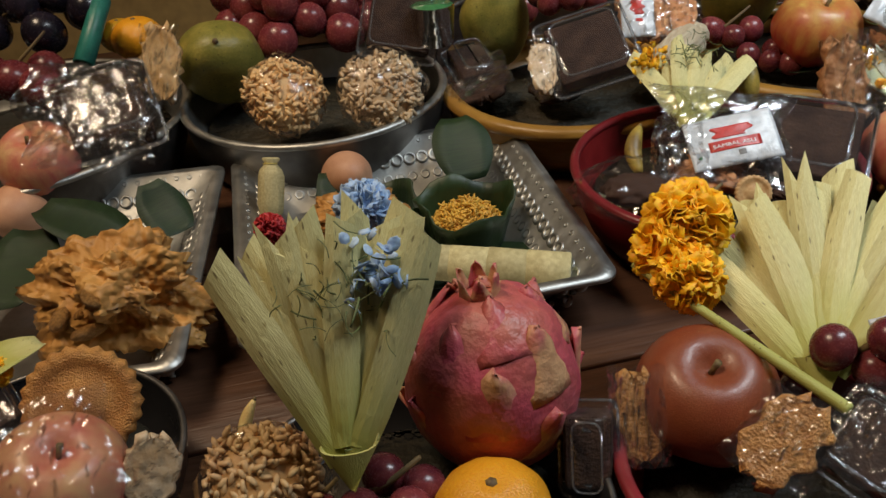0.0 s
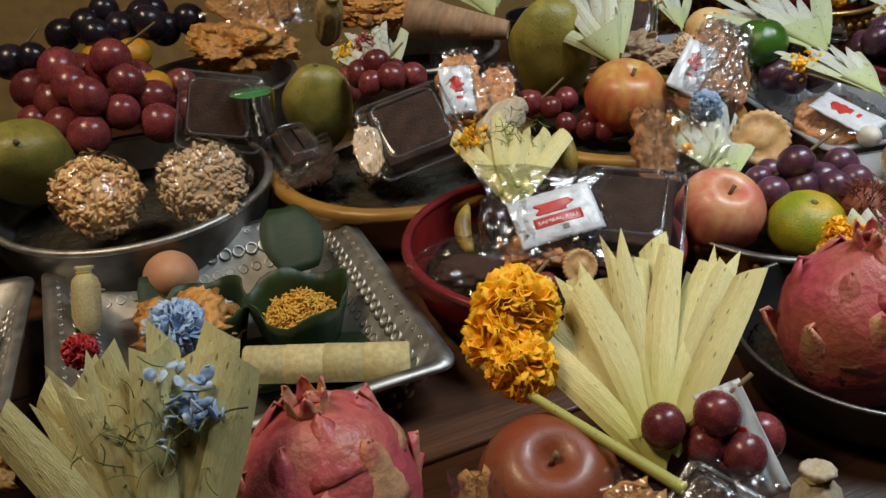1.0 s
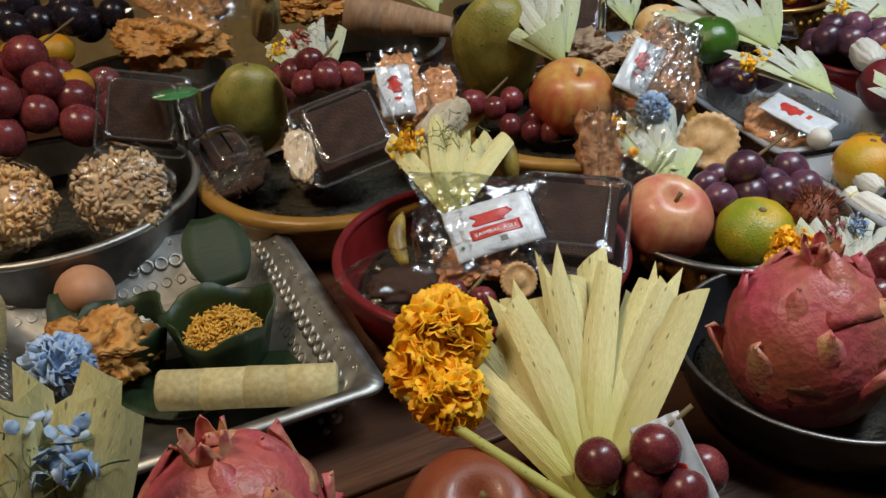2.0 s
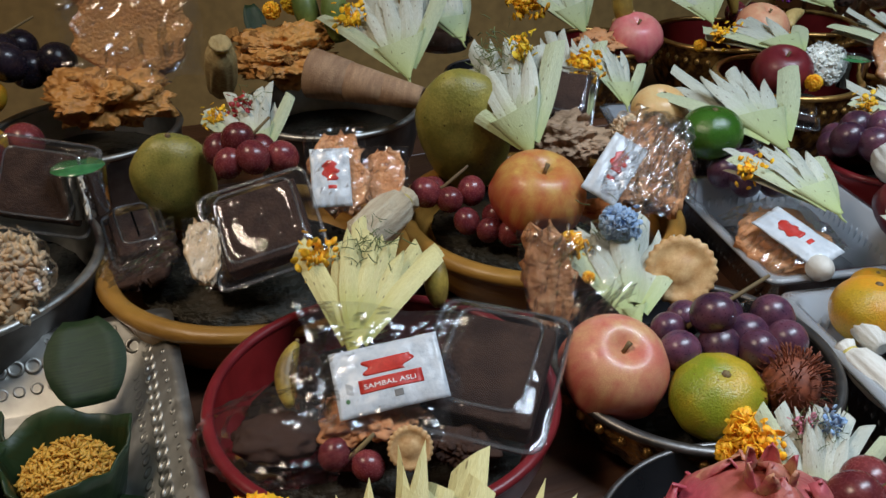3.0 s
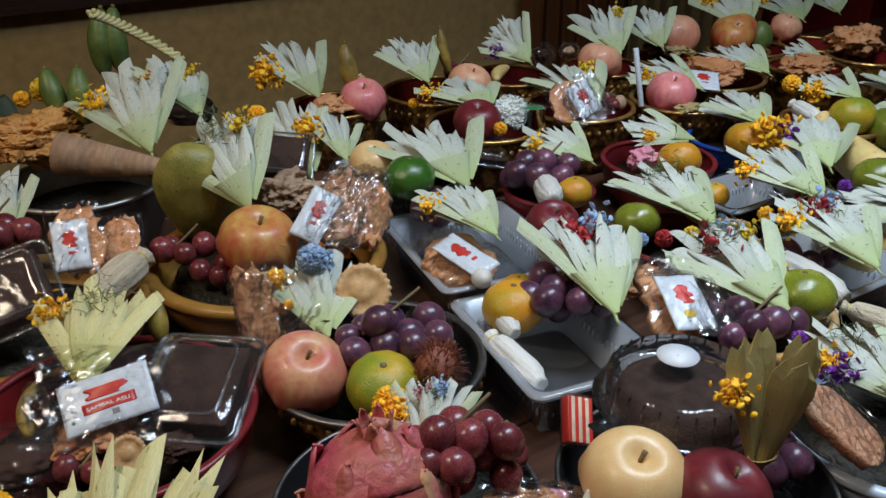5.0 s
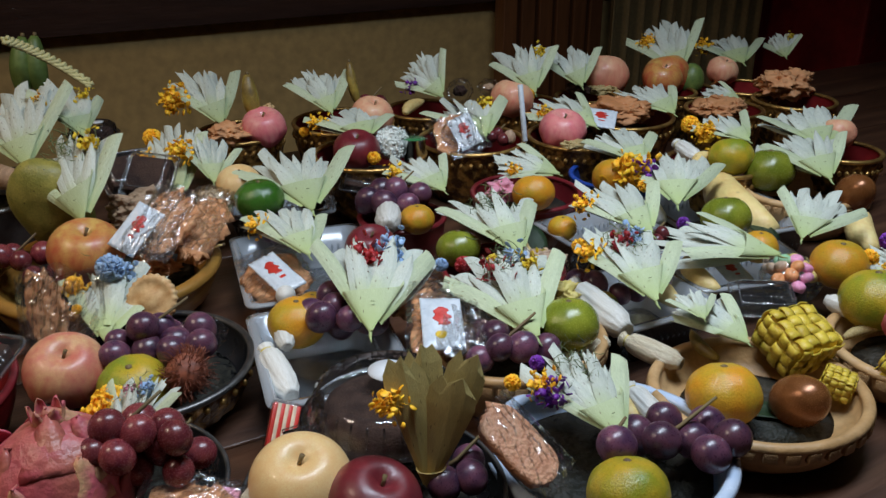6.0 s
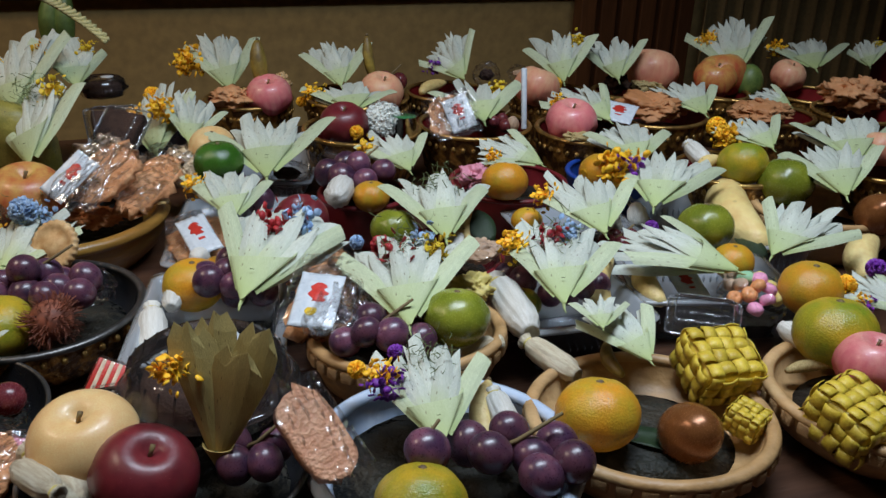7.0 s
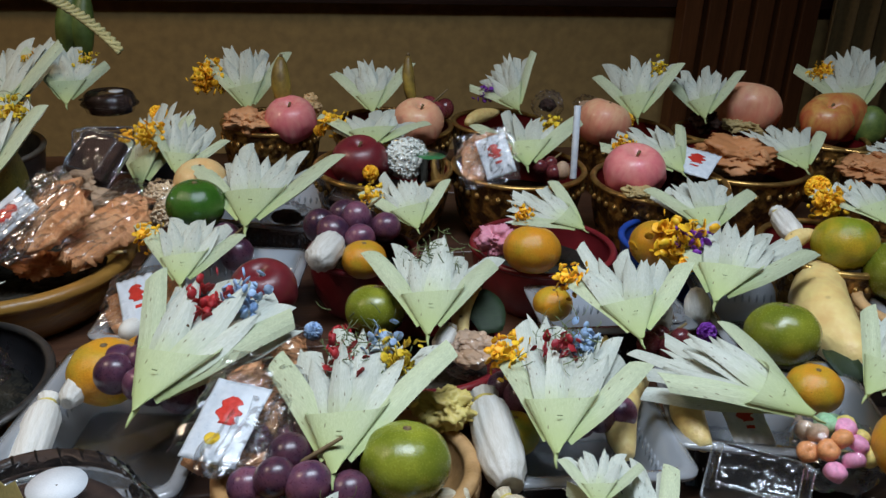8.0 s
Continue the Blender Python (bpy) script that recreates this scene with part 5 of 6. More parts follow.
# red bowl with russet pear
bowl(0.36, 0.463, 0.0809, 0.05, 'red', fill=0.45)
apple(0.327, 0.496, 0.06, 0.0371, 'pear_russet', rx=16, label='large russet brown pear with a short dark stem')
canang((0.38, 0.478, 0.075), (0.3917, 0.5825, 0.1362), (-0.3426, -0.7669, 0.5426), 'leaf_cream', 11, 1.1, '', cone=0.2, spread=0.85, skew=-5, label='wide cream palm-leaf fan with nicked strips')
roll((0.386, 0.462, 0.085), (0.2949, 0.5556, 0.099), (-0.2522, -0.7502, 0.6113), thick=0.05, skin='leaf_cream', taper=0.3, rings=1, label='folded cream leaf edge')
marigold(0.321, 0.579, 0.115, 0.0264, seed=6)
marigold(0.311, 0.565, 0.105, 0.023, seed=7)
marigold(0.32, 0.546, 0.1, 0.0208, seed=8)
grapes(0.406, 0.491, 0.085, 0.0121, 6, (0.0295, 0.0147, 0.0236), 'grape_red', 9)
clear_box((0.381, 0.434, 0.06), (0.4123, 0.4637, 0.0851), (-0.3904, -0.6267, 0.6744), wide=0.973, seed=3)
cracker_pack((0.295, 0.464, 0.04), (0.2892, 0.4914, 0.0794), (-0.1442, -0.6984, 0.701), wide=0.535, skin='biscuit', label='toasted bread crust in clear film')
cracker_pack((0.34, 0.44, 0.06), (0.3704, 0.4596, 0.0911), (-0.301, -0.6556, 0.6925), wide=0.691, seed=2, skin='biscuit', label='toasted bread crust in clear film')
sachet((0.43, 0.466, 0.07), (0.4098, 0.4985, 0.115), (-0.432, -0.674, 0.5992), wide=0.407)
husk_packet(0.438, 0.437, 0.085, 0.0567, -171.8, 12.2, 'husk', 0.2)

# aluminium basin with grapes and puffed rice
bowl(0.007, 0.906, 0.1276, 0.062, 'alu', foot=0.85, fill=0.55)
mango(-0.088, 0.922, 0.085, 0.0432, rx=50, rz=20, label='green mango with a yellow cheek')
grapes(-0.038, 1.022, 0.09, 0.0191, 34, (0.084, 0.0588, 0.0629), 'grape_red', 12)
rice_cake(-0.001, 0.843, 0.085, 0.0326, (0.2832, -0.875, 0.3927), 'puffed', 13, 0.5)
rice_cake(0.087, 0.853, 0.085, 0.0341, (0.1734, -0.901, 0.3976), 'puffed_white', 14, 0.5)
clear_box((0.085, 0.929, 0.08), (0.0948, 0.972, 0.1424), (0.1492, -0.9324, 0.3291), wide=1.047, seed=5)
citrus(0.009, 1.027, 0.115, 0.0201, 'mandarin')
citrus(-0.037, 1.136, 0.12, 0.0206, 'mandarin')
citrus(-0.078, 1.135, 0.12, 0.0158, 'mandarin')
grapes(-0.054, 1.184, 0.13, 0.0178, 18, (0.0757, 0.0378, 0.0303), 'grape_black', 15, label='bunch of long black grapes')
grapes(-0.136, 1.077, 0.13, 0.0172, 8, (0.0358, 0.0178, 0.0178), 'grape_black', 16, label='bunch of long black grapes')

# basin with clear box and black grapes
bowl(-0.267, 0.837, 0.1595, 0.062, 'alu', foot=0.85, fill=0.5)
clear_box((-0.12, 0.751, 0.07), (-0.1607, 0.8153, 0.1232), (0.4346, -0.8258, 0.3594), wide=0.94, seed=6)
grapes(-0.269, 0.919, 0.13, 0.0197, 12, (0.0674, 0.0336, 0.0336), 'grape_black', 17, label='bunch of long black grapes')
grapes(-0.249, 0.834, 0.1, 0.0197, 10, (0.0498, 0.0249, 0.0249), 'grape_red', 18)
apple(-0.185, 0.736, 0.075, 0.0331, 'apple_pink', rx=20)
citrus(-0.19, 0.959, 0.1, 0.0263, 'orange')
citrus(-0.214, 0.969, 0.1, 0.0208, 'mandarin')
cracker_pack((-0.116, 0.839, 0.08), (-0.1128, 0.8629, 0.1463), (0.3786, -0.8678, 0.3217), wide=0.439, skin='puffed', label='peanut bar in clear film')
roll((-0.198, 0.862, 0.11), (-0.1918, 0.913, 0.1532), (0.4393, -0.8533, 0.2808), thick=0.288, skin='teal', taper=0.1, rings=1, label='twisted shiny teal sweet wrapper')

# ochre wooden bowl with mango and clear box
bowl(0.252, 0.947, 0.123, 0.05, 'wood', foot=0.78, fill=0.75)
mango(0.177, 1.004, 0.09, 0.0354, rx=15, rz=10)
clear_box((0.283, 0.868, 0.076), (0.256, 0.934, 0.122), (-0.08, -0.5, 0.86), wide=1.02, seed=7, high=0.30)
grapes(0.246, 0.977, 0.12, 0.0129, 7, (0.0291, 0.0145, 0.0203), 'grape_red', 19)
canang((0.25, 1.021, 0.1), (0.2267, 1.0749, 0.1432), (0.2111, -0.9072, 0.364), 'leaf_white', 21, 1.35, 'rmg')
cracker_pack((0.324, 0.948, 0.085), (0.315, 0.992, 0.1379), (0.122, -0.8993, 0.42), wide=0.641, seed=4)
sachet((0.317, 0.943, 0.095), (0.3131, 0.9739, 0.1321), (0.1314, -0.8962, 0.4236), wide=0.65, seed=2)
cracker_pack((0.357, 0.967, 0.08), (0.3557, 1.0006, 0.1197), (0.0659, -0.9015, 0.4276), wide=0.703, seed=5)
cracker_pack((0.232, 0.859, 0.075), (0.2267, 0.8901, 0.1118), (0.2773, -0.8274, 0.4883), wide=0.49, skin='puffed_white', seed=6, label='puffed rice bar in clear film')
husk_packet(0.356, 0.945, 0.0825, 0.0766, 148.9, 86, 'husk', 0.22)
clear_box((0.173, 0.913, 0.06), (0.1439, 0.9719, 0.0773), (0.1035, -0.2521, 0.9621), wide=0.715, seed=8)

# ochre wooden bowl with papaya, apple and snack
bowl(0.492, 1.018, 0.1245, 0.05, 'wood', foot=0.78, fill=0.75)
mango(0.428, 1.09, 0.1, 0.0453, rx=20, rz=-10, long=1.5, label='large dull green papaya with dark streaks')
canang((0.482, 1.005, 0.11), (0.4503, 1.0957, 0.1803), (-0.0859, -0.9373, 0.3378), 'leaf_white', 28, 0.85, 'gy')
apple(0.485, 0.982, 0.085, 0.0396, 'apple_red', rx=16, rz=30, label='red and yellow apple with a short stem')
grapes(0.407, 1.006, 0.07, 0.0125, 7, (0.0288, 0.0144, 0.0144), 'grape_red', 20)
cracker_pack((0.547, 0.967, 0.085), (0.5935, 1.0175, 0.1335), (-0.2349, -0.8869, 0.3978), wide=0.602, seed=8)
sachet((0.528, 0.948, 0.1), (0.5596, 0.9824, 0.1332), (-0.2053, -0.89, 0.4072), wide=0.539, seed=3)
banana(0.599, 1.006, 0.07, 0.048, rx=90, rz=150, bend=0.3, fat=0.1, skin='banana')
fried(0.523, 1.093, 0.09, (0.0334, 0.0268, 0.0188), 4, skin='sausage', label='dark crumbly snack cluster')
clear_box((0.52, 1.121, 0.09), (0.5344, 1.1732, 0.1349), (-0.1535, -0.9312, 0.3307), wide=0.934, seed=9)
canang((0.558, 1.177, 0.07), (0.5349, 1.264, 0.1358), (-0.1651, -0.9354, 0.3127), 'leaf_white', 35, 0.9, 'm')

# red bowl with sauce sachet and chocolate boxes
bowl(0.364, 0.752, 0.108, 0.062, 'red', foot=0.75, fill=0.62)
sachet((0.374, 0.709, 0.085), (0.3654, 0.7404, 0.1075), (0.0616, -0.8123, 0.5799), wide=1.612, mark='wide', label='white foil chilli sauce sachet with a red ribbon')
canang((0.345, 0.763, 0.08), (0.3545, 0.8501, 0.1227), (0.025, -0.2593, 0.9655), 'leaf_cream', 42, 1, 'mg', cone=0.2)
clear_box((0.4135, 0.7, 0.066), (0.4455, 0.795, 0.094), (-0.08, -0.3, 0.95), wide=0.84, seed=10, high=0.26, label='clear plastic box of flat dark chocolate cake')
crumpled_film(0.305, 0.712, 0.062, (0.042, 0.03, 0.018), 13, label='dark red-brown cake in a crumpled clear bag')
fried(0.361, 0.726, 0.07, (0.0274, 0.0219, 0.0106), 6, skin='cracker', label='orange fried cracker lump')
banana(0.303, 0.761, 0.07, 0.0419, rx=58.7, rz=178.4, skin='banana_dark', fat=0.26)
banana(0.398, 0.83, 0.0935, 0.0336, rx=29.1, rz=-179, skin='banana_dark', fat=0.4, bend=0.05)
biscuit(0.382, 0.693, 0.07, 0.0127, (0.0409, -0.7716, 0.6348), skin='swirl', label='rolled snack with red stripe')
crumpled_film(0.323, 0.725, 0.09, (0.0089, 0.0067, 0.0235), 3)

# dark gilded bowl with pink apple
bowl(0.572, 0.803, 0.097, 0.048, 'gilt_dark', foot=0.72, fill=0.5)
apple(0.5113, 0.7726, 0.0631, 0.0345, 'apple_pink', rz=20, rx=24)
citrus(0.572, 0.748, 0.058, 0.0299, 'mandarin_green', rx=14)
grapes(0.583, 0.797, 0.066, 0.0135, 14, (0.0468, 0.028, 0.028), 'grape_blue', 22)
rambutan(0.617, 0.7497, 0.066, 0.0181)
canang((0.536, 0.815, 0.066), (0.5317, 0.9023, 0.1012), (-0.0567, -0.2616, 0.9635), 'leaf_white', 49, 1.15, 'mbg', cone=0.16)
biscuit(0.5735, 0.8567, 0.0854, 0.0251, (-0.2418, -0.8414, 0.4833), skin='swirl', label='round golden swirl biscuit in film')
cracker_pack((0.484, 0.84, 0.046), (0.4725, 0.8644, 0.12), (-0.1046, -0.8624, 0.4953), wide=0.423, seed=9, label='tall orange crackers in clear film')
crumpled_film(0.622, 0.816, 0.066, (0.0195, 0.0147, 0.016), 5)

# black bowl with dragon fruit and flowers
bowl(0.568, 0.626, 0.094, 0.046, 'black', foot=0.75, fill=0.5)
dragon_fruit(0.548, 0.612, 0.062, 0.05, rx=-5, rz=10, seed=5)
canang((0.584, 0.631, 0.072), (0.5961, 0.6746, 0.1055), (-0.3332, -0.7172, 0.6121), 'leaf_white', 56, 1.3, 'Mkgb', cone=0.16)
grapes(0.6002, 0.6121, 0.0937, 0.0124, 12, (0.0331, 0.0198, 0.0231), 'grape_red', 23)

# black bowl with pear and round box
bowl(0.768, 0.597, 0.098, 0.048, 'black', foot=0.75, fill=0.45)
apple(0.716, 0.588, 0.0668, 0.036, 'pear_cream', label='smooth cream-coloured pear with a dark stem', rx=14)
apple(0.766, 0.562, 0.064, 0.033, 'apple_wine', rx=20, rz=60, label='dark wine-red apple with tiny dots')
husk_packet(0.705, 0.563, 0.057, 0.0681, -128.9, 81, 'husk', 0.22)
dome_box(0.782, 0.652, 0.078, 0.061, rz=20)
canang((0.8057, 0.5844, 0.0559), (0.8168, 0.5832, 0.144), (0.0952, -0.8365, 0.5397), 'leaf_old', 5, 1.2, 'm', spread=0.55, cone=0.2)
striped_cake((0.6977, 0.6421, 0.0573), (0.7053, 0.6682, 0.08), (0.2231, -0.8199, 0.5272), thick=0.633)
cracker_pack((0.8958, 0.569, 0.061), (0.849, 0.6039, 0.1058), (-0.0042, -0.2432, 0.97), seed=11, label='long orange cracker slab in glossy film', wide=0.5, skin='wafer')
grapes(0.829, 0.597, 0.057, 0.0129, 6, (0.0251, 0.015, 0.0101), 'grape_blue', 24)

# paired frosted trays
tray(0.738, 0.804, 0.068, 0.088, 0.05, 10, 'tray_white', False)
tray(0.718, 1.003, 0.08, 0.098, 0.05, 10, 'tray_white', False)
citrus(0.71, 0.84, 0.06, 0.0289, 'mandarin')
grapes(0.753, 0.826, 0.07, 0.014, 12, (0.0398, 0.0318, 0.0238), 'grape_blue', 25)
husk_packet(0.692, 0.776, 0.045, 0.077, -160.1, 83.2, 'onion', 0.16, label='white husk packet tied with yellow fibre')
canang((0.777, 0.763, 0.085), (0.7927, 0.888, 0.1211), (0.0653, -0.2769, 0.9587), 'leaf_white', 70, 1, 'rb')
cracker_pack((0.837, 0.746, 0.06), (0.8475, 0.8273, 0.0898), (0.0441, -0.2687, 0.9622), wide=0.646, seed=12)
sachet((0.84, 0.734, 0.08), (0.8432, 0.7913, 0.101), (0.0463, -0.2692, 0.962), wide=0.618, mark='yellow', seed=4, label='white foil sachet with red and yellow print')
apple(0.7902, 0.956, 0.082, 0.0286, 'apple_wine', label='deep red apple with a waxy shine', rx=16)
grapes(0.705, 1.072, 0.06, 0.0155, 4, (0.031, 0.0186, 0.0093), 'grape_blue', 26)
canang((0.723, 0.939, 0.085), (0.6925, 1.0243, 0.1107), (0.1288, -0.2541, 0.9586), 'leaf_white', 77, 1, 'm')
cracker_pack((0.697, 0.91, 0.05), (0.6728, 0.9863, 0.0641), (-0.1099, -0.2551, 0.9607), wide=0.785, seed=13)
sachet((0.706, 0.903, 0.065), (0.6698, 0.9568, 0.0785), (-0.114, -0.2549, 0.9602), wide=0.469, seed=5)
egg(0.675, 0.956, 0.033, 0.015, 'onion', rx=70, rz=40, label='smooth white peeled egg')

# far basins against the wall
bowl(0.286, 1.229, 0.0986, 0.075, 'alu', foot=0.8, fill=0.6)
fried(0.241, 1.263, 0.13, (0.0452, 0.0362, 0.0207), 7)
roll((0.274, 1.177, 0.13), (0.3833, 1.146, 0.1139), (0.0249, -0.3007, 0.9534), thick=0.435, taper=0.55, label='rolled brown leaf cone')
canang((0.374, 1.181, 0.12), (0.3513, 1.2674, 0.195), (0.0364, -0.9636, 0.2648), 'leaf_white', 84, 1.35, 'm')
banana(0.315, 1.48, 0.189, 0.0893, rx=14.7, rz=-171.3, skin='banana_green', fat=0.3, bend=0.05, label='upright green banana by the wall')
banana(0.295, 1.475, 0.1891, 0.0899, rx=15, rz=167.9, skin='banana_green', fat=0.3, bend=0.05, label='upright green banana by the wall')
canang((0.431, 1.246, 0.14), (0.3993, 1.3088, 0.1908), (0.5455, -0.8067, 0.2274), 'leaf_white', 91, 1.6, 'my')
bowl(0.043, 1.165, 0.0939, 0.075, 'alu', foot=0.8, fill=0.6)
fried(0.08, 1.132, 0.12, (0.05, 0.04, 0.0257), 8)
cracker_pack((0.101, 1.169, 0.13), (0.0944, 1.2009, 0.2209), (0.3231, -0.9127, 0.2502), wide=1.196, seed=15, skin='biscuit', label='large flat brown cracker in clear film')
husk_packet(0.181, 1.192, 0.13, 0.0811, 20.9, 34.7, 'dry_leaf', 0.2)
fried(0.234, 1.243, 0.12, (0.0415, 0.0331, 0.0167), 9)

# far gilded bowls along the wall
bowl(0.615, 1.431, 0.068, 0.085, 'gilt', fill=0.6)
apple(0.6546, 1.4002, 0.1003, 0.0337, 'apple_rose', rx=19, rz=0, label='rosy red apple with a stem')
bowl(0.778, 1.472, 0.0827, 0.085, 'gilt', fill=0.6)
apple(0.823, 1.427, 0.105, 0.0337, 'peach', rx=19, rz=40, label='soft orange-pink peach-like apple')
bowl(0.921, 1.528, 0.0686, 0.085, 'gilt', fill=0.6)
bowl(1.093, 1.545, 0.07, 0.085, 'gilt', fill=0.6)
apple(1.066, 1.502, 0.105, 0.0366, 'peach', rx=19, rz=120, label='soft orange-pink peach-like apple')
bowl(1.222, 1.578, 0.0565, 0.085, 'gilt', fill=0.6)
apple(1.276, 1.647, 0.105, 0.046, 'peach', rx=19, rz=160, label='soft orange-pink peach-like apple')
bowl(1.379, 1.593, 0.056, 0.085, 'gilt', fill=0.6)
apple(1.397, 1.642, 0.105, 0.0432, 'apple_red', rx=19, rz=200, label='rosy red apple with a stem')
canang((0.5916, 1.4115, 0.1035), (0.5523, 1.4906, 0.1674), (0.36, -0.902, 0.2383), 'leaf_white', 98, 1.15, 'M')
canang((0.76, 1.432, 0.11), (0.7357, 1.4957, 0.1596), (0.2324, -0.9428, 0.239), 'leaf_white', 105, 1.45, '')
banana(0.796, 1.485, 0.1437, 0.0706, rx=14.7, rz=-135.9, skin='banana_dark', fat=0.2, bend=0.05, label='upright yellow and brown banana')
banana(0.637, 1.416, 0.1435, 0.0703, rx=14.9, rz=-144.3, skin='banana_dark', fat=0.3, bend=0.05, label='upright dark ripe banana')
canang((0.949, 1.51, 0.11), (0.9082, 1.5631, 0.1589), (0.0769, -0.97, 0.2308), 'leaf_white', 112, 1.3, 'p')
banana(0.893, 1.509, 0.0975, 0.0662, rx=85.6, rz=146.2, skin='banana', fat=0.25)
canang((1.111, 1.519, 0.11), (1.106, 1.6066, 0.1735), (-0.0683, -0.973, 0.2206), 'leaf_white', 119, 1.15, 'y')
canang((1.204, 1.549, 0.11), (1.1953, 1.6239, 0.1646), (-0.1381, -0.9661, 0.2181), 'leaf_white', 126, 1.1, '')
canang((1.422, 1.637, 0.11), (1.4227, 1.7343, 0.1808), (-0.2824, -0.9402, 0.1905), 'leaf_white', 133, 1.3, 'm')
crumpled_film(0.985, 1.555, 0.11, (0.0194, 0.0146, 0.0194), 7)
crumpled_film(1.04, 1.574, 0.11, (0.0163, 0.0122, 0.0131), 8)
fried(0.602, 1.379, 0.1, (0.0269, 0.0215, 0.012), 11, skin='cracker', label='small orange fried cracker lump')
fried(1.209, 1.589, 0.1, (0.0173, 0.0137, 0.0146), 12, skin='cake', label='dark sticky cake lump in film')

# second row of gilded bowls
bowl(0.81, 1.291, 0.0822, 0.085, 'gilt', fill=0.6)
apple(0.79, 1.26, 0.1, 0.0328, 'apple_wine', rx=14)
rice_cake(0.843, 1.276, 0.105, 0.0224, (0.1839, -0.9319, 0.3127), 'rice', 31, 0.8)
jelly_cup(0.872, 1.268, 0.095, 0.0197)
canang((0.807, 1.256, 0.12), (0.7787, 1.3557, 0.1348), (0.0734, -0.3006, 0.9509), 'leaf_white', 140, 1.7, 'm')
bowl(0.968, 1.339, 0.0818, 0.085, 'gilt', fill=0.6)
cracker_pack((0.943, 1.274, 0.09), (0.9232, 1.3048, 0.1334), (0.0952, -0.947, 0.3067), wide=1.099, seed=17)
sachet((0.957, 1.259, 0.1), (0.9368, 1.283, 0.1376), (0.0832, -0.9484, 0.306), wide=0.722, seed=6)
canang((0.982, 1.297, 0.1), (0.9669, 1.4114, 0.1329), (0.0162, -0.3084, 0.9511), 'leaf_white', 147, 1.3, 'y')
roll((1.036, 1.272, 0.1), (1.0325, 1.2993, 0.1744), (-0.0057, -0.9584, 0.2855), thick=0.096, skin='paper', taper=0, rings=1, label='thin silver wrapped stick')
egg(1.022, 1.314, 0.095, 0.0094, 'sweet_tan', label='small round tan nut kernel')
grapes(1.004, 1.324, 0.09, 0.0095, 6, (0.0202, 0.0122, 0.0102), 'grape_red', 33)
bowl(1.137, 1.336, 0.0806, 0.085, 'gilt', fill=0.6)
apple(1.105, 1.318, 0.1, 0.0357, 'apple_rose', rx=14, label='bright pink apple with waxy skin')
canang((1.161, 1.33, 0.1), (1.1119, 1.4113, 0.1275), (-0.0328, -0.3076, 0.951), 'leaf_white', 154, 1.2, 'm')
sachet((1.167, 1.332, 0.1), (1.185, 1.3742, 0.1165), (-0.0451, -0.3046, 0.9514), wide=0.965, seed=7)
bowl(1.238, 1.444, 0.0907, 0.085, 'gilt', fill=0.7)
fried(1.241, 1.433, 0.1, (0.0486, 0.0389, 0.0171), 13, skin='cracker', label='brown rice cracker in clear film')
canang((1.31, 1.386, 0.1), (1.2855, 1.4802, 0.1279), (-0.0761, -0.3037, 0.9497), 'leaf_white', 161, 1.2, '')

# plastic bowls in the middle
bowl(0.838, 1.101, 0.0554, 0.06, 'redp', fill=0.7)
grapes(0.829, 1.097, 0.085, 0.0162, 10, (0.0364, 0.0255, 0.0145), 'grape_blue', 34)
citrus(0.852, 1.054, 0.075, 0.0214, 'mandarin')
husk_packet(0.817, 1.048, 0.0825, 0.0502, 174.8, 84.2, 'onion', 0.3)
canang((0.893, 1.103, 0.09), (0.8565, 1.1773, 0.1138), (0.0565, -0.2886, 0.9558), 'leaf_white', 168, 1.3, 'm')
bowl(1.014, 1.164, 0.075, 0.06, 'redp', fill=0.7)
citrus(1.007, 1.097, 0.085, 0.0277, 'mandarin', rx=-20)
fried(0.97, 1.119, 0.08, (0.0167, 0.0134, 0.0135), 14, skin='pink_petal', label='pink sugared sweet lump')
canang((1.054, 1.148, 0.09), (0.9929, 1.1828, 0.1103), (0.0026, -0.2945, 0.9556), 'leaf_white', 175, 1.2, 'm')
bowl(1.158, 1.219, 0.0652, 0.06, 'blue', fill=0.7)
citrus(1.129, 1.144, 0.085, 0.0293, 'mandarin', rx=-20)
canang((1.18, 1.176, 0.09), (1.171, 1.2658, 0.1157), (-0.0491, -0.2957, 0.954), 'leaf_white', 182, 1.35, '')
bowl(1.305, 1.209, 0.0714, 0.075, 'gilt', fill=0.7)
citrus(1.308, 1.174, 0.095, 0.032, 'mandarin_green', rx=-20)
banana(1.263, 1.178, 0.0925, 0.0515, rx=84.4, rz=142.1, skin='banana', fat=0.28)
canang((1.36, 1.225, 0.1), (1.3344, 1.2969, 0.1218), (-0.1006, -0.2889, 0.9521), 'leaf_white', 189, 1.2, 'M')
husk_packet(1.258, 1.209, 0.095, 0.0525, -163, 79, 'onion', 0.22)

# left of the long trays
apple(0.6327, 1.1731, 0.0873, 0.0292, 'pear_cream', label='smooth cream-coloured pear with a dark stem', rx=14)
citrus(0.6636, 1.0959, 0.0946, 0.03, 'lime_dark', name='lime', label='glossy dark green lime')
canang((0.727, 1.07, 0.085), (0.6993, 1.2026, 0.1238), (0.1126, -0.2754, 0.9547), 'leaf_white', 196, 1.05, '')
rice_cake(0.601, 1.146, 0.07, 0.0235, (0.4449, -0.8202, 0.3596), 'puffed_white', 35, 0.7)
canang((0.6, 1.18, 0.09), (0.5877, 1.2407, 0.1352), (0.4346, -0.8481, 0.3032), 'leaf_white', 203, 1.35, 'M')
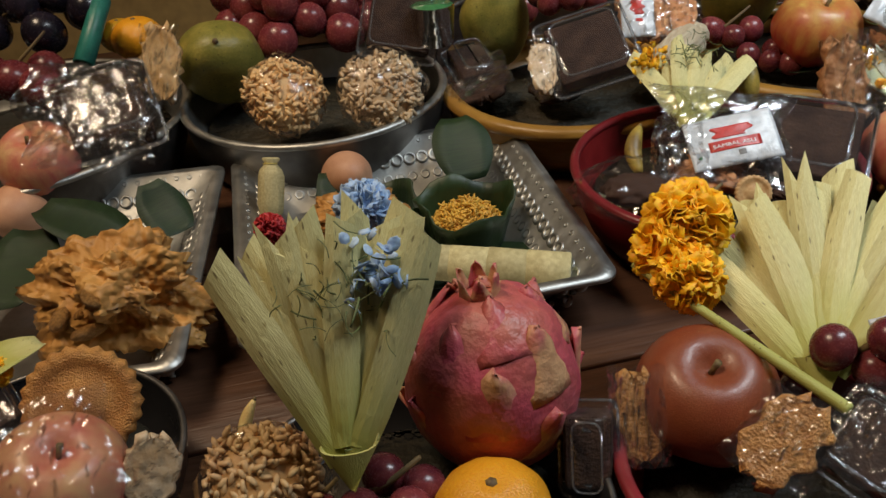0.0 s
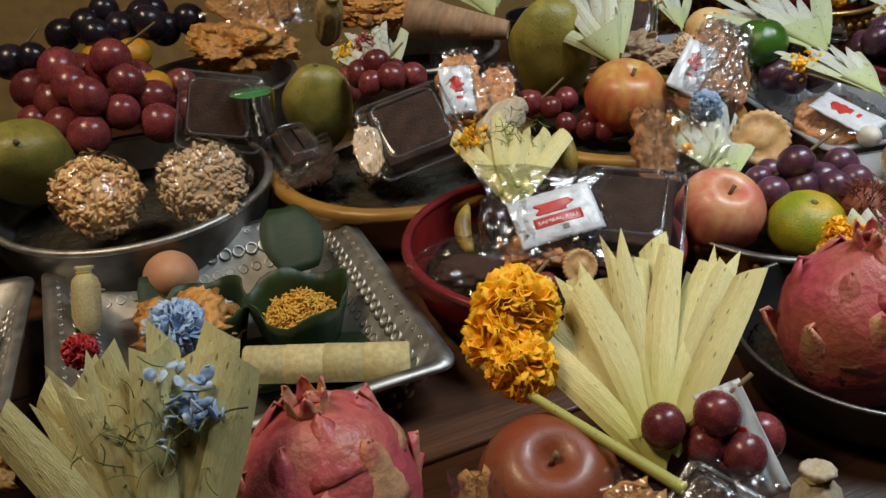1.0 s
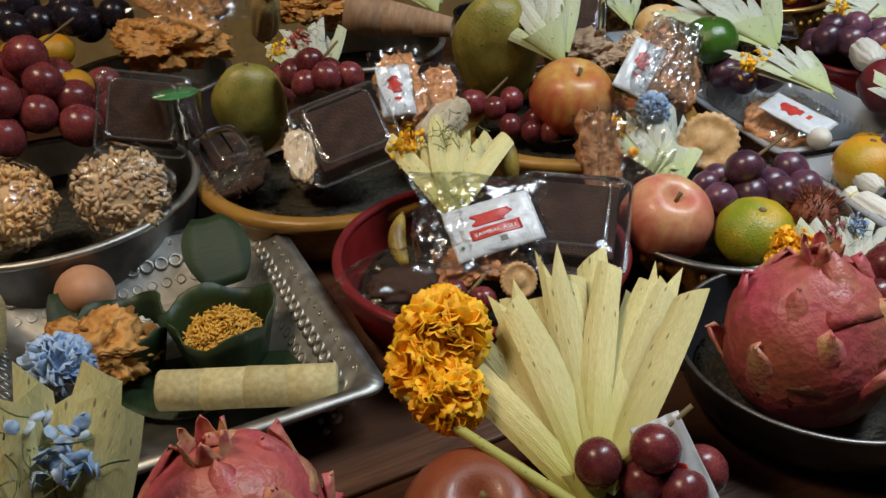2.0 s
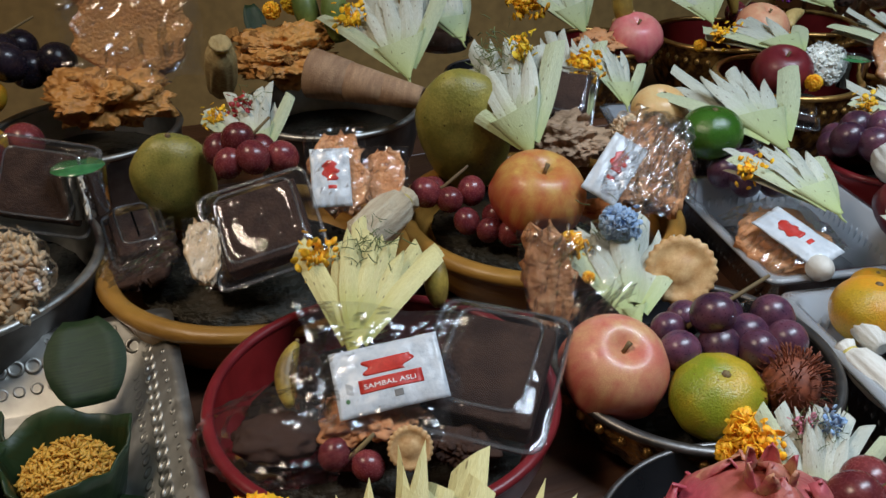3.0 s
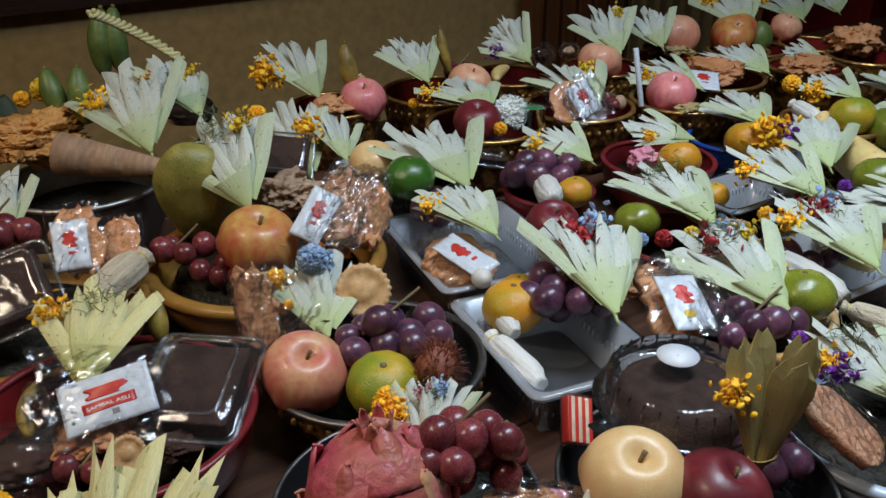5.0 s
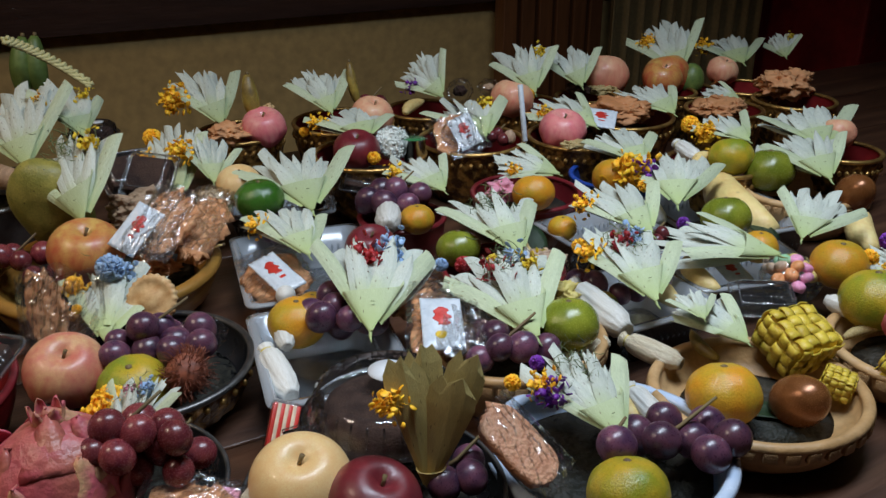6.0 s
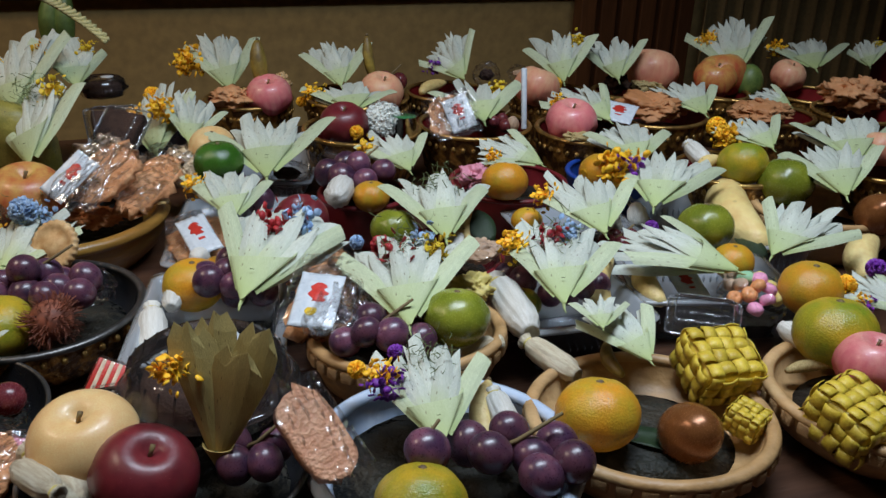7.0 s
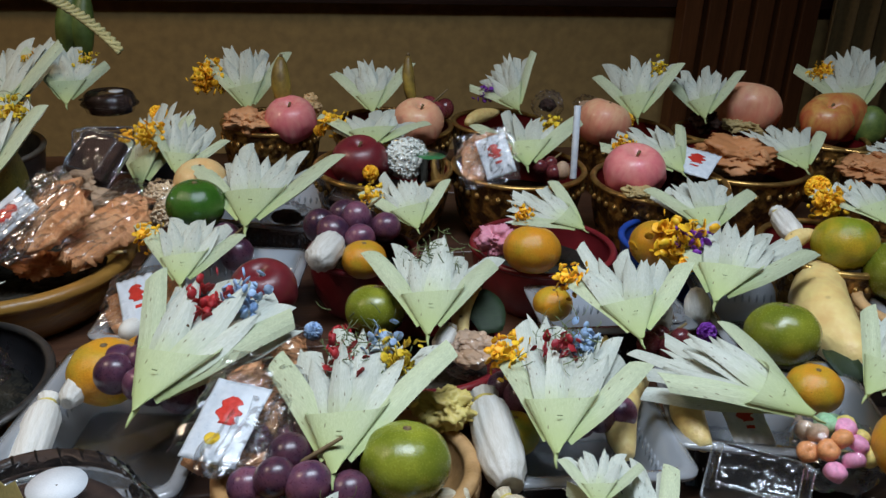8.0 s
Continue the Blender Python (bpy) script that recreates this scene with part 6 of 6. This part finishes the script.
crumpled_film(0.724, 1.191, 0.05, (0.0283, 0.0212, 0.0154), 9)
clear_box((0.498, 1.213, 0.07), (0.471, 1.2628, 0.1097), (0.4998, -0.8114, 0.3031), wide=1.199, seed=14)
cracker_pack((0.59, 0.976, 0.07), (0.6147, 1.0852, 0.1002), (0.157, -0.2444, 0.9569), wide=0.383, seed=18)
bowl(0.471, 1.392, 0.0574, 0.06, 'black', fill=0.6)
tray(0.678, 1.253, 0.0761, 0.0752, 0.04, 2.0583, 'tray_white', False)

# red bowl with lime and banana
bowl(0.935, 0.94, 0.0685, 0.055, 'redp', fill=0.7)
citrus(0.888, 0.959, 0.075, 0.0256, 'lime', name='lime', label='small yellow-green lime fruit', rx=-15)
canang((0.945, 0.9, 0.09), (0.9312, 1.0099, 0.1216), (0.043, -0.2723, 0.9612), 'leaf_white', 210, 1, 'g')
banana(0.959, 0.976, 0.075, 0.0745, rx=82.2, rz=179.5, skin='banana', fat=0.18)
leaf_sheet(0.977, 0.988, 0.07, 0.0437, 0.0339, 30, tilt=25, seed=6)
crumpled_film(0.978, 0.908, 0.07, (0.0192, 0.0144, 0.014), 10)
husk_packet(0.954, 0.927, 0.075, 0.0269, 169.3, 68, 'onion', 0.3)

# pale wooden bowl with big lime
bowl(0.918, 0.777, 0.0868, 0.055, 'pale', oval=0.8, rz=20, fill=0.6)
canang((0.922, 0.733, 0.085), (0.91, 0.8426, 0.1167), (0.0145, -0.2773, 0.9607), 'leaf_white', 217, 1.15, 'rgyb')
citrus(0.959, 0.763, 0.08, 0.0289, 'lime', name='lime', label='large glossy green lime', rx=-10)
grapes(0.899, 0.739, 0.07, 0.0134, 9, (0.0347, 0.0209, 0.0173), 'grape_blue', 36)
husk_packet(0.971, 0.757, 0.0525, 0.0623, 112.8, 85.4, 'husk', 0.15)
fried(0.971, 0.84, 0.07, (0.0177, 0.0142, 0.0125), 15, skin='sweet_yellow', label='knobbly yellow gummy sweet in film')

# enamel basin with grapes and banana
bowl(0.957, 0.626, 0.096, 0.042, 'enamel', foot=0.85, rim=0.006, fill=0.6)
canang((0.955, 0.596, 0.072), (0.9389, 0.6828, 0.0977), (0.0055, -0.2493, 0.9684), 'leaf_white', 224, 1.1, 'mpg')
grapes(1.006, 0.607, 0.055, 0.0146, 7, (0.0425, 0.0255, 0.017), 'grape_blue', 37)
grapes(0.941, 0.586, 0.072, 0.0147, 1, (0.0165, 0.01, 0.0084), 'grape_blue', 38)
banana(0.982, 0.664, 0.052, 0.0601, rx=69.2, rz=-175.4, skin='banana', fat=0.26)
husk_packet(0.997, 0.661, 0.057, 0.0454, -158.9, 76.4, 'onion', 0.22)
citrus(0.944, 0.551, 0.062, 0.0296, 'mandarin_green', rx=-20)

# oval pale basket with orange and woven packet
bowl(1.113, 0.688, 0.097, 0.042, 'pale', oval=0.92, rz=8, fill=0.5)
citrus(1.0687, 0.6662, 0.0565, 0.0318, 'mandarin', rx=-15, label='big orange mandarin with dark flecks')
egg(1.139, 0.664, 0.045, 0.023, 'egg_brown', rx=50, rz=20, label='shiny bronze-brown egg in basket')
ketupat(1.176, 0.742, 0.058, 0.0288, rx=20, rz=15)
ketupat(1.186, 0.685, 0.045, 0.0143, rx=10, rz=50)
husk_packet(1.04, 0.759, 0.0475, 0.0637, -136.3, 85.2, 'husk', 0.17)
banana(1.09, 0.761, 0.0475, 0.0453, rx=83.2, rz=-169.5, skin='banana_dark', fat=0.22)
canang((1.116, 0.722, 0.07), (1.0892, 0.776, 0.0871), (-0.0635, -0.2599, 0.9635), 'leaf_white', 231, 1.5, '')
leaf_sheet(1.109, 0.677, 0.025, 0.0511, 0.0255, 60, seed=7)

# oval pale basket at the edge
bowl(1.315, 0.735, 0.099, 0.042, 'pale', oval=0.92, rz=-10, fill=0.5)
ketupat(1.266, 0.687, 0.05, 0.0285, rx=15, rz=35)
citrus(1.29, 0.795, 0.065, 0.0363, 'mandarin_green', rx=-10)
husk_packet(1.265, 0.805, 0.0525, 0.0424, 38.3, 97.1, 'onion', 0.22)
apple(1.304, 0.75, 0.06, 0.0297, 'apple_rose')
banana(1.262, 0.774, 0.0425, 0.0389, rx=82.2, rz=95.3, skin='dry_leaf', fat=0.22, label='dry folded leaf packet')
canang((1.371, 0.826, 0.07), (1.3322, 0.8604, 0.0848), (-0.1454, -0.2493, 0.9575), 'leaf_white', 238, 1.2, 'mp')

# frosted trays at the middle
tray(1.067, 0.87, 0.0669, 0.0638, 0.05, 18.1609, 'tray_white', False)
tray(1.209, 0.928, 0.083, 0.058, 0.05, 6.4608, 'tray_white', False)
tray(1.084, 1.067, 0.072, 0.0487, 0.05, 19.1511, 'tray_white', False)
tray(1.263, 1.094, 0.0915, 0.0921, 0.05, 12.32, 'tray_white', False)
husk_packet(1.009, 0.828, 0.06, 0.0925, -159.9, 83.8, 'onion', 0.17, label='long white packet with red ends')
grapes(1.008, 0.883, 0.06, 0.0131, 2, (0.0169, 0.0102, 0.0085), 'grape_blue', 40)
grapes(1.082, 0.874, 0.06, 0.0118, 3, (0.0144, 0.0086, 0.0071), 'grape_blue', 41)
banana(1.095, 0.9, 0.0525, 0.1109, rx=87.4, rz=171.3, skin='banana', fat=0.2)
citrus(1.02, 0.849, 0.05, 0.0182, 'mandarin_green')
canang((1.051, 0.784, 0.085), (1.0497, 0.8892, 0.1153), (-0.0067, -0.2538, 0.9672), 'leaf_white', 245, 1.05, 'mrbg')
canang((1.078, 0.736, 0.09), (1.0768, 0.7739, 0.1007), (-0.0218, -0.2332, 0.9722), 'leaf_white', 252, 1.6, '')
banana(1.144, 0.902, 0.0525, 0.0734, rx=86.1, rz=-176.6, skin='banana', fat=0.28)
citrus(1.242, 0.948, 0.06, 0.0219, 'mandarin')
canang((1.221, 0.868, 0.085), (1.1326, 0.922, 0.0995), (-0.0655, -0.2565, 0.9643), 'leaf_white', 259, 0.75, '')
sweets(1.241, 0.875, 0.055, 0.0297, seed=3)
clear_box((1.177, 0.8, 0.05), (1.1883, 0.8444, 0.0668), (-0.0889, -0.2611, 0.9612), wide=1.357, content='')
sachet((1.191, 0.876, 0.05), (1.1783, 0.916, 0.0649), (-0.0667, -0.2471, 0.9667), wide=0.648, seed=9, label='plain white paper pouch')
canang((1.107, 0.945, 0.085), (1.0807, 1.0428, 0.1142), (-0.0254, -0.2772, 0.9605), 'leaf_white', 266, 1.15, 'm')
citrus(1.033, 1.048, 0.055, 0.0182, 'mandarin')
crumpled_film(1.133, 1.061, 0.05, (0.0166, 0.0124, 0.0124), 12)
canang((1.171, 1.026, 0.085), (1.2073, 1.1357, 0.1183), (-0.0601, -0.2828, 0.9573), 'leaf_white', 273, 1.1, 'Mp')
banana(1.279, 1.108, 0.055, 0.1852, rx=86.9, rz=176.4, skin='banana', fat=0.24)
citrus(1.225, 1.005, 0.075, 0.031, 'lime', name='lime', label='large glossy green lime', rx=-15)
husk_packet(1.165, 1.077, 0.055, 0.039, -179.5, 75.1, 'onion', 0.3)

# things towards the right end
bowl(1.403, 1.131, 0.0885, 0.055, 'pale', oval=0.8, fill=0.6)
citrus(1.358, 1.154, 0.08, 0.0351, 'lime', name='lime', label='large glossy green lime', rx=-10)
canang((1.261, 0.896, 0.09), (1.319, 0.964, 0.1157), (-0.118, -0.2729, 0.9548), 'leaf_white', 280, 1.2, '')
egg(1.442, 1.078, 0.07, 0.0247, 'egg_brown', rx=50)
canang((1.401, 1.076, 0.09), (1.4155, 1.1909, 0.1235), (-0.1314, -0.2814, 0.9506), 'leaf_white', 287, 1, '')
citrus(1.294, 0.87, 0.07, 0.0307, 'mandarin')
banana(1.378, 0.965, 0.065, 0.0908, rx=83.7, rz=155, skin='banana', fat=0.3)
bowl(1.412, 1.603, 0.0679, 0.085, 'gilt', fill=0.6)
apple(1.379, 1.617, 0.105, 0.0365, 'apple_red', rx=19, rz=0, label='rosy red apple with a stem')
bowl(1.542, 1.604, 0.0629, 0.085, 'gilt', fill=0.6)
apple(1.519, 1.664, 0.105, 0.0299, 'peach', rx=19, rz=40, label='soft orange-pink peach-like apple')
bowl(1.582, 1.499, 0.0723, 0.085, 'gilt', fill=0.6)
fried(1.588, 1.549, 0.105, (0.0434, 0.0348, 0.0223), 22, skin='cracker', label='orange cracker in clear film')
bowl(1.431, 1.459, 0.0662, 0.085, 'gilt', fill=0.6)
bowl(1.494, 1.205, 0.0583, 0.085, 'gilt', fill=0.6)
apple(1.499, 1.227, 0.105, 0.0258, 'peach', rx=19, rz=160, label='soft orange-pink peach-like apple')
canang((1.416, 1.669, 0.11), (1.4378, 1.7444, 0.167), (-0.2969, -0.9397, 0.1699), 'leaf_white', 294, 1.3, 'm')
canang((1.579, 1.698, 0.11), (1.5839, 1.8165, 0.144), (-0.1229, -0.3049, 0.9444), 'leaf_white', 301, 1.4, 'm')
canang((1.693, 1.742, 0.11), (1.7006, 1.7924, 0.1474), (-0.4217, -0.8924, 0.1603), 'leaf_white', 308, 1.5, 'y')
canang((1.458, 1.457, 0.1), (1.4192, 1.496, 0.1157), (-0.1131, -0.3005, 0.9471), 'leaf_white', 315, 1.3, '')
canang((1.451, 1.177, 0.1), (1.4713, 1.2887, 0.1324), (-0.1357, -0.2854, 0.9488), 'leaf_white', 322, 1.2, '')
fried(1.402, 1.415, 0.1, (0.0399, 0.0319, 0.0136), 26, skin='cracker', label='broken brown cracker pieces in film')
egg(1.441, 1.628, 0.1, 0.0245, 'banana_green', label='small dark green round fruit')

# braided rope and greens by the wall
braid((0.2989, 1.4146, 0.241), (0.3388, 1.4413, 0.2197), (0.4065, 1.4191, 0.1716))

# small loose things
dome_box(0.411, 1.371, 0.11, 0.0349)
grapes(0.33, 0.715, 0.05, 0.0113, 5, (0.0225, 0.0135, 0.009), 'grape_red', 51)
grapes(0.871, 0.779, 0.06, 0.0143, 2, (0.0207, 0.0125, 0.0104), 'grape_blue', 52)
grapes(0.821, 1.128, 0.07, 0.0149, 8, (0.03, 0.021, 0.0149), 'grape_blue', 53)
cracker_pack((0.812, 0.835, 0.06), (0.838, 0.9062, 0.0709), (0.0949, -0.2396, 0.9662), wide=0.618, seed=31)
clear_box((0.787, 1.197, 0.06), (0.8005, 1.2449, 0.0781), (0.0761, -0.285, 0.9555), wide=1.089, seed=33)
marigold(0.717, 1.334, 0.11, 0.0078, seed=61)
marigold(1.002, 1.426, 0.11, 0.0088, seed=62)
marigold(0.5, 1.335, 0.11, 0.0134, seed=63)
marigold(0.812, 1.225, 0.1, 0.0095, seed=64)
marigold(1.311, 1.324, 0.1, 0.0145, seed=65)
marigold(1.013, 0.913, 0.09, 0.0091, seed=66)
marigold(1.064, 0.93, 0.09, 0.0065, seed=67, skin='red_petal', label='small dark red flower head')
marigold(0.881, 0.884, 0.09, 0.0094, seed=68, skin='red_petal', label='small dark red flower head')
marigold(0.913, 0.887, 0.09, 0.0086, seed=69, skin='yellow', label='small bright yellow flower head')
marigold(0.858, 0.887, 0.09, 0.0074, seed=70, skin='blue_petal', label='small pale blue flower head')
marigold(1.161, 0.982, 0.08, 0.0083, seed=71, skin='purple_petal', label='small violet flower head')
marigold(1.164, 1.115, 0.09, 0.0096, seed=72, skin='purple_petal', label='small violet flower head')
marigold(1.152, 1.092, 0.09, 0.0089, seed=73)
marigold(0.5322, 0.8871, 0.108, 0.0145, seed=74, skin='blue_petal', label='pale blue hydrangea flower head')
marigold(0.497, 0.881, 0.095, 0.0094, seed=75)
marigold(0.506, 0.849, 0.085, 0.0047, seed=76)
marigold(0.149, 0.519, 0.16, 0.0161, seed=77, skin='blue_petal', label='pale blue hydrangea flower head')
marigold(0.065, 0.593, 0.1, 0.0108, seed=78, skin='red_petal', label='small dark red flower head')
marigold(0.914, 0.701, 0.08, 0.0069, seed=79, skin='purple_petal', label='small violet flower head')
marigold(0.887, 0.674, 0.08, 0.0072, seed=80)
marigold(1.161, 1.115, 0.09, 0.0108, seed=81, skin='purple_petal', label='small violet flower head')
marigold(1.354, 0.88, 0.09, 0.0096, seed=82, skin='purple_petal', label='small violet flower head')
marigold(1.32, 0.86, 0.08, 0.0105, seed=83)
marigold(1.094, 1.505, 0.11, 0.0128, seed=84)
marigold(0.569, 0.689, 0.082, 0.0145, seed=85)
marigold(0.562, 0.683, 0.072, 0.0124, seed=86)

# filling of the near bowls
cracker_pack((0.631, 0.541, 0.048), (0.6468, 0.602, 0.0613), (0.1103, -0.2212, 0.969), wide=1.084, seed=41)
cracker_pack((0.663, 0.566, 0.048), (0.6578, 0.6006, 0.0605), (0.0926, -0.2265, 0.9696), wide=0.749, seed=42, skin='pink_petal', label='pink sugared snack in clear film')
grapes(0.616, 0.621, 0.068, 0.0127, 9, (0.0329, 0.0197, 0.0164), 'grape_red', 54)
crumpled_film(0.641, 0.632, 0.058, (0.0119, 0.0089, 0.0102), 21)
grapes(0.35, 0.697, 0.055, 0.0101, 4, (0.0164, 0.0098, 0.0066), 'grape_red', 55)
fried(0.412, 0.706, 0.06, (0.0175, 0.0141, 0.0075), 31, skin='cake', label='dark crumbly chocolate cake piece')
cracker_pack((0.251, 0.89, 0.055), (0.231, 0.9263, 0.0625), (0.0733, -0.2511, 0.9652), wide=1.114, seed=43, skin='cake', label='dark chocolate slab in clear film')
grapes(0.448, 0.979, 0.055, 0.0113, 6, (0.0258, 0.0155, 0.0103), 'grape_red', 56)
fried(0.548, 0.994, 0.06, (0.0243, 0.0195, 0.0096), 32, skin='cracker', label='orange fried cracker lump in film')
leaf_sheet(0.471, 0.969, 0.055, 0.0555, 0.0324, 70, seed=9)
cracker_pack((0.175, 0.89, 0.055), (0.159, 0.9476, 0.0655), (0.0589, -0.916, 0.3968), wide=0.957, seed=44, skin='cake', label='dark chocolate slab in clear film')
grapes(0.207, 1.031, 0.1, 0.0145, 6, (0.0262, 0.0157, 0.0131), 'grape_red', 57)
apple(-0.041, 0.399, 0.06, 0.0282, 'apple_red')
cracker_pack((0.019, 0.39, 0.06), (-0.0133, 0.4074, 0.0666), (0.4749, -0.5664, 0.6735), wide=0.886, seed=45)
grapes(0.133, 0.418, 0.045, 0.0113, 4, (0.0169, 0.0101, 0.0068), 'grape_red', 58)
jelly_cup(0.123, 0.943, 0.11, 0.0236)
husk_packet(0.705, 0.544, 0.07, 0.0459, 58.4, 90, 'husk', 0.2)

# greens and flowers behind the fried snack
banana(0.258, 1.293, 0.1663, 0.0649, rx=25.3, rz=-140.4, skin='banana_green', fat=0.35, bend=0.05, label='short green banana among flowers')
banana(0.292, 1.271, 0.1686, 0.0673, rx=19.7, rz=-165.9, skin='banana_green', fat=0.35, bend=0.05, label='short green banana among flowers')
marigold(0.243, 1.309, 0.17, 0.015, seed=91, skin='yellow', label='small bright yellow flower head')
marigold(0.218, 1.307, 0.16, 0.0106, seed=92)
leaf_sheet(0.201, 1.291, 0.15, 0.0432, 0.0247, 30, tilt=40, seed=11)

# clear bags
film_bag((0.36, 0.697, 0.075), (0.3656, 0.7647, 0.1172), (0.0725, -0.8147, 0.5754), wide=1.4, seed=1)
film_bag((0.492, 0.808, 0.06), (0.506, 0.8468, 0.1308), (-0.1381, -0.8564, 0.4976), wide=1.145, seed=4)
film_bag((0.553, 0.929, 0.1), (0.587, 0.9928, 0.1506), (-0.2441, -0.8858, 0.3948), wide=0.642, seed=6)
film_bag((0.124, 1.123, 0.14), (0.1132, 1.1562, 0.2355), (0.3205, -0.9135, 0.2505), wide=1.279, seed=9)
film_bag((0.87, 0.726, 0.08), (0.8533, 0.8128, 0.0991), (0.0931, -0.2257, 0.9697), wide=0.754, seed=13)
film_bag((0.951, 1.227, 0.1), (0.931, 1.2624, 0.1491), (0.0918, -0.947, 0.3079), wide=1.078, seed=17)
film_bag((0.388, 0.427, 0.07), (0.4108, 0.4625, 0.0967), (-0.403, -0.6306, 0.6633), wide=1.098, seed=19)
film_bag((0.346, 0.43, 0.07), (0.3633, 0.4567, 0.0983), (-0.3073, -0.6561, 0.6893), wide=0.927, seed=20)
film_bag((0.291, 0.455, 0.05), (0.2883, 0.4832, 0.0897), (-0.1415, -0.7012, 0.6988), wide=0.649, seed=21)
film_bag((-0.128, 0.716, 0.08), (-0.1502, 0.7916, 0.1374), (0.4508, -0.818, 0.3571), wide=1.097, seed=24)
film_bag((0.037, 0.372, 0.09), (0.0147, 0.4068, 0.1241), (0.4737, -0.603, 0.6418), wide=1.228, seed=25)

# more small fruit and scraps in the trays
banana(1.082, 0.956, 0.0625, 0.0445, rx=83.5, rz=-164.9, skin='banana_dark', fat=0.24)
husk_packet(1.128, 1.048, 0.0625, 0.0562, -177.8, 84.9, 'onion', 0.2)
grapes(1.134, 1.0, 0.055, 0.0096, 5, (0.0193, 0.0115, 0.0077), 'grape_red', 95)
citrus(0.725, 0.87, 0.06, 0.0177, 'mandarin')
egg(0.697, 0.9, 0.06, 0.0104, 'onion', rx=70, label='smooth white peeled egg')
husk_packet(0.697, 0.823, 0.0575, 0.0453, -170.2, 83.6, 'onion', 0.2)
grapes(0.764, 0.839, 0.055, 0.0126, 5, (0.019, 0.0114, 0.0076), 'grape_blue', 96)
fried(0.979, 0.926, 0.07, (0.019, 0.0152, 0.009), 41, skin='sweet_tan', label='pale brown nut brittle pieces')
grapes(1.056, 0.865, 0.05, 0.0113, 3, (0.0144, 0.0086, 0.0057), 'grape_blue', 97)
leaf_sheet(1.278, 1.007, 0.05, 0.0425, 0.0283, 20, seed=12)
fried(1.112, 1.275, 0.09, (0.0163, 0.013, 0.0076), 42, skin='dry_leaf', label='dry tangled leaf scraps')
fried(0.657, 1.467, 0.1, (0.0151, 0.0122, 0.0143), 43, skin='puffed', label='brown noodle nest in film')
grapes(0.826, 1.508, 0.1, 0.0143, 5, (0.028, 0.0168, 0.014), 'grape_red', 98)
fried(1.265, 1.613, 0.09, (0.0245, 0.0195, 0.0098), 44, skin='dry_leaf', label='dry tangled leaf scraps')
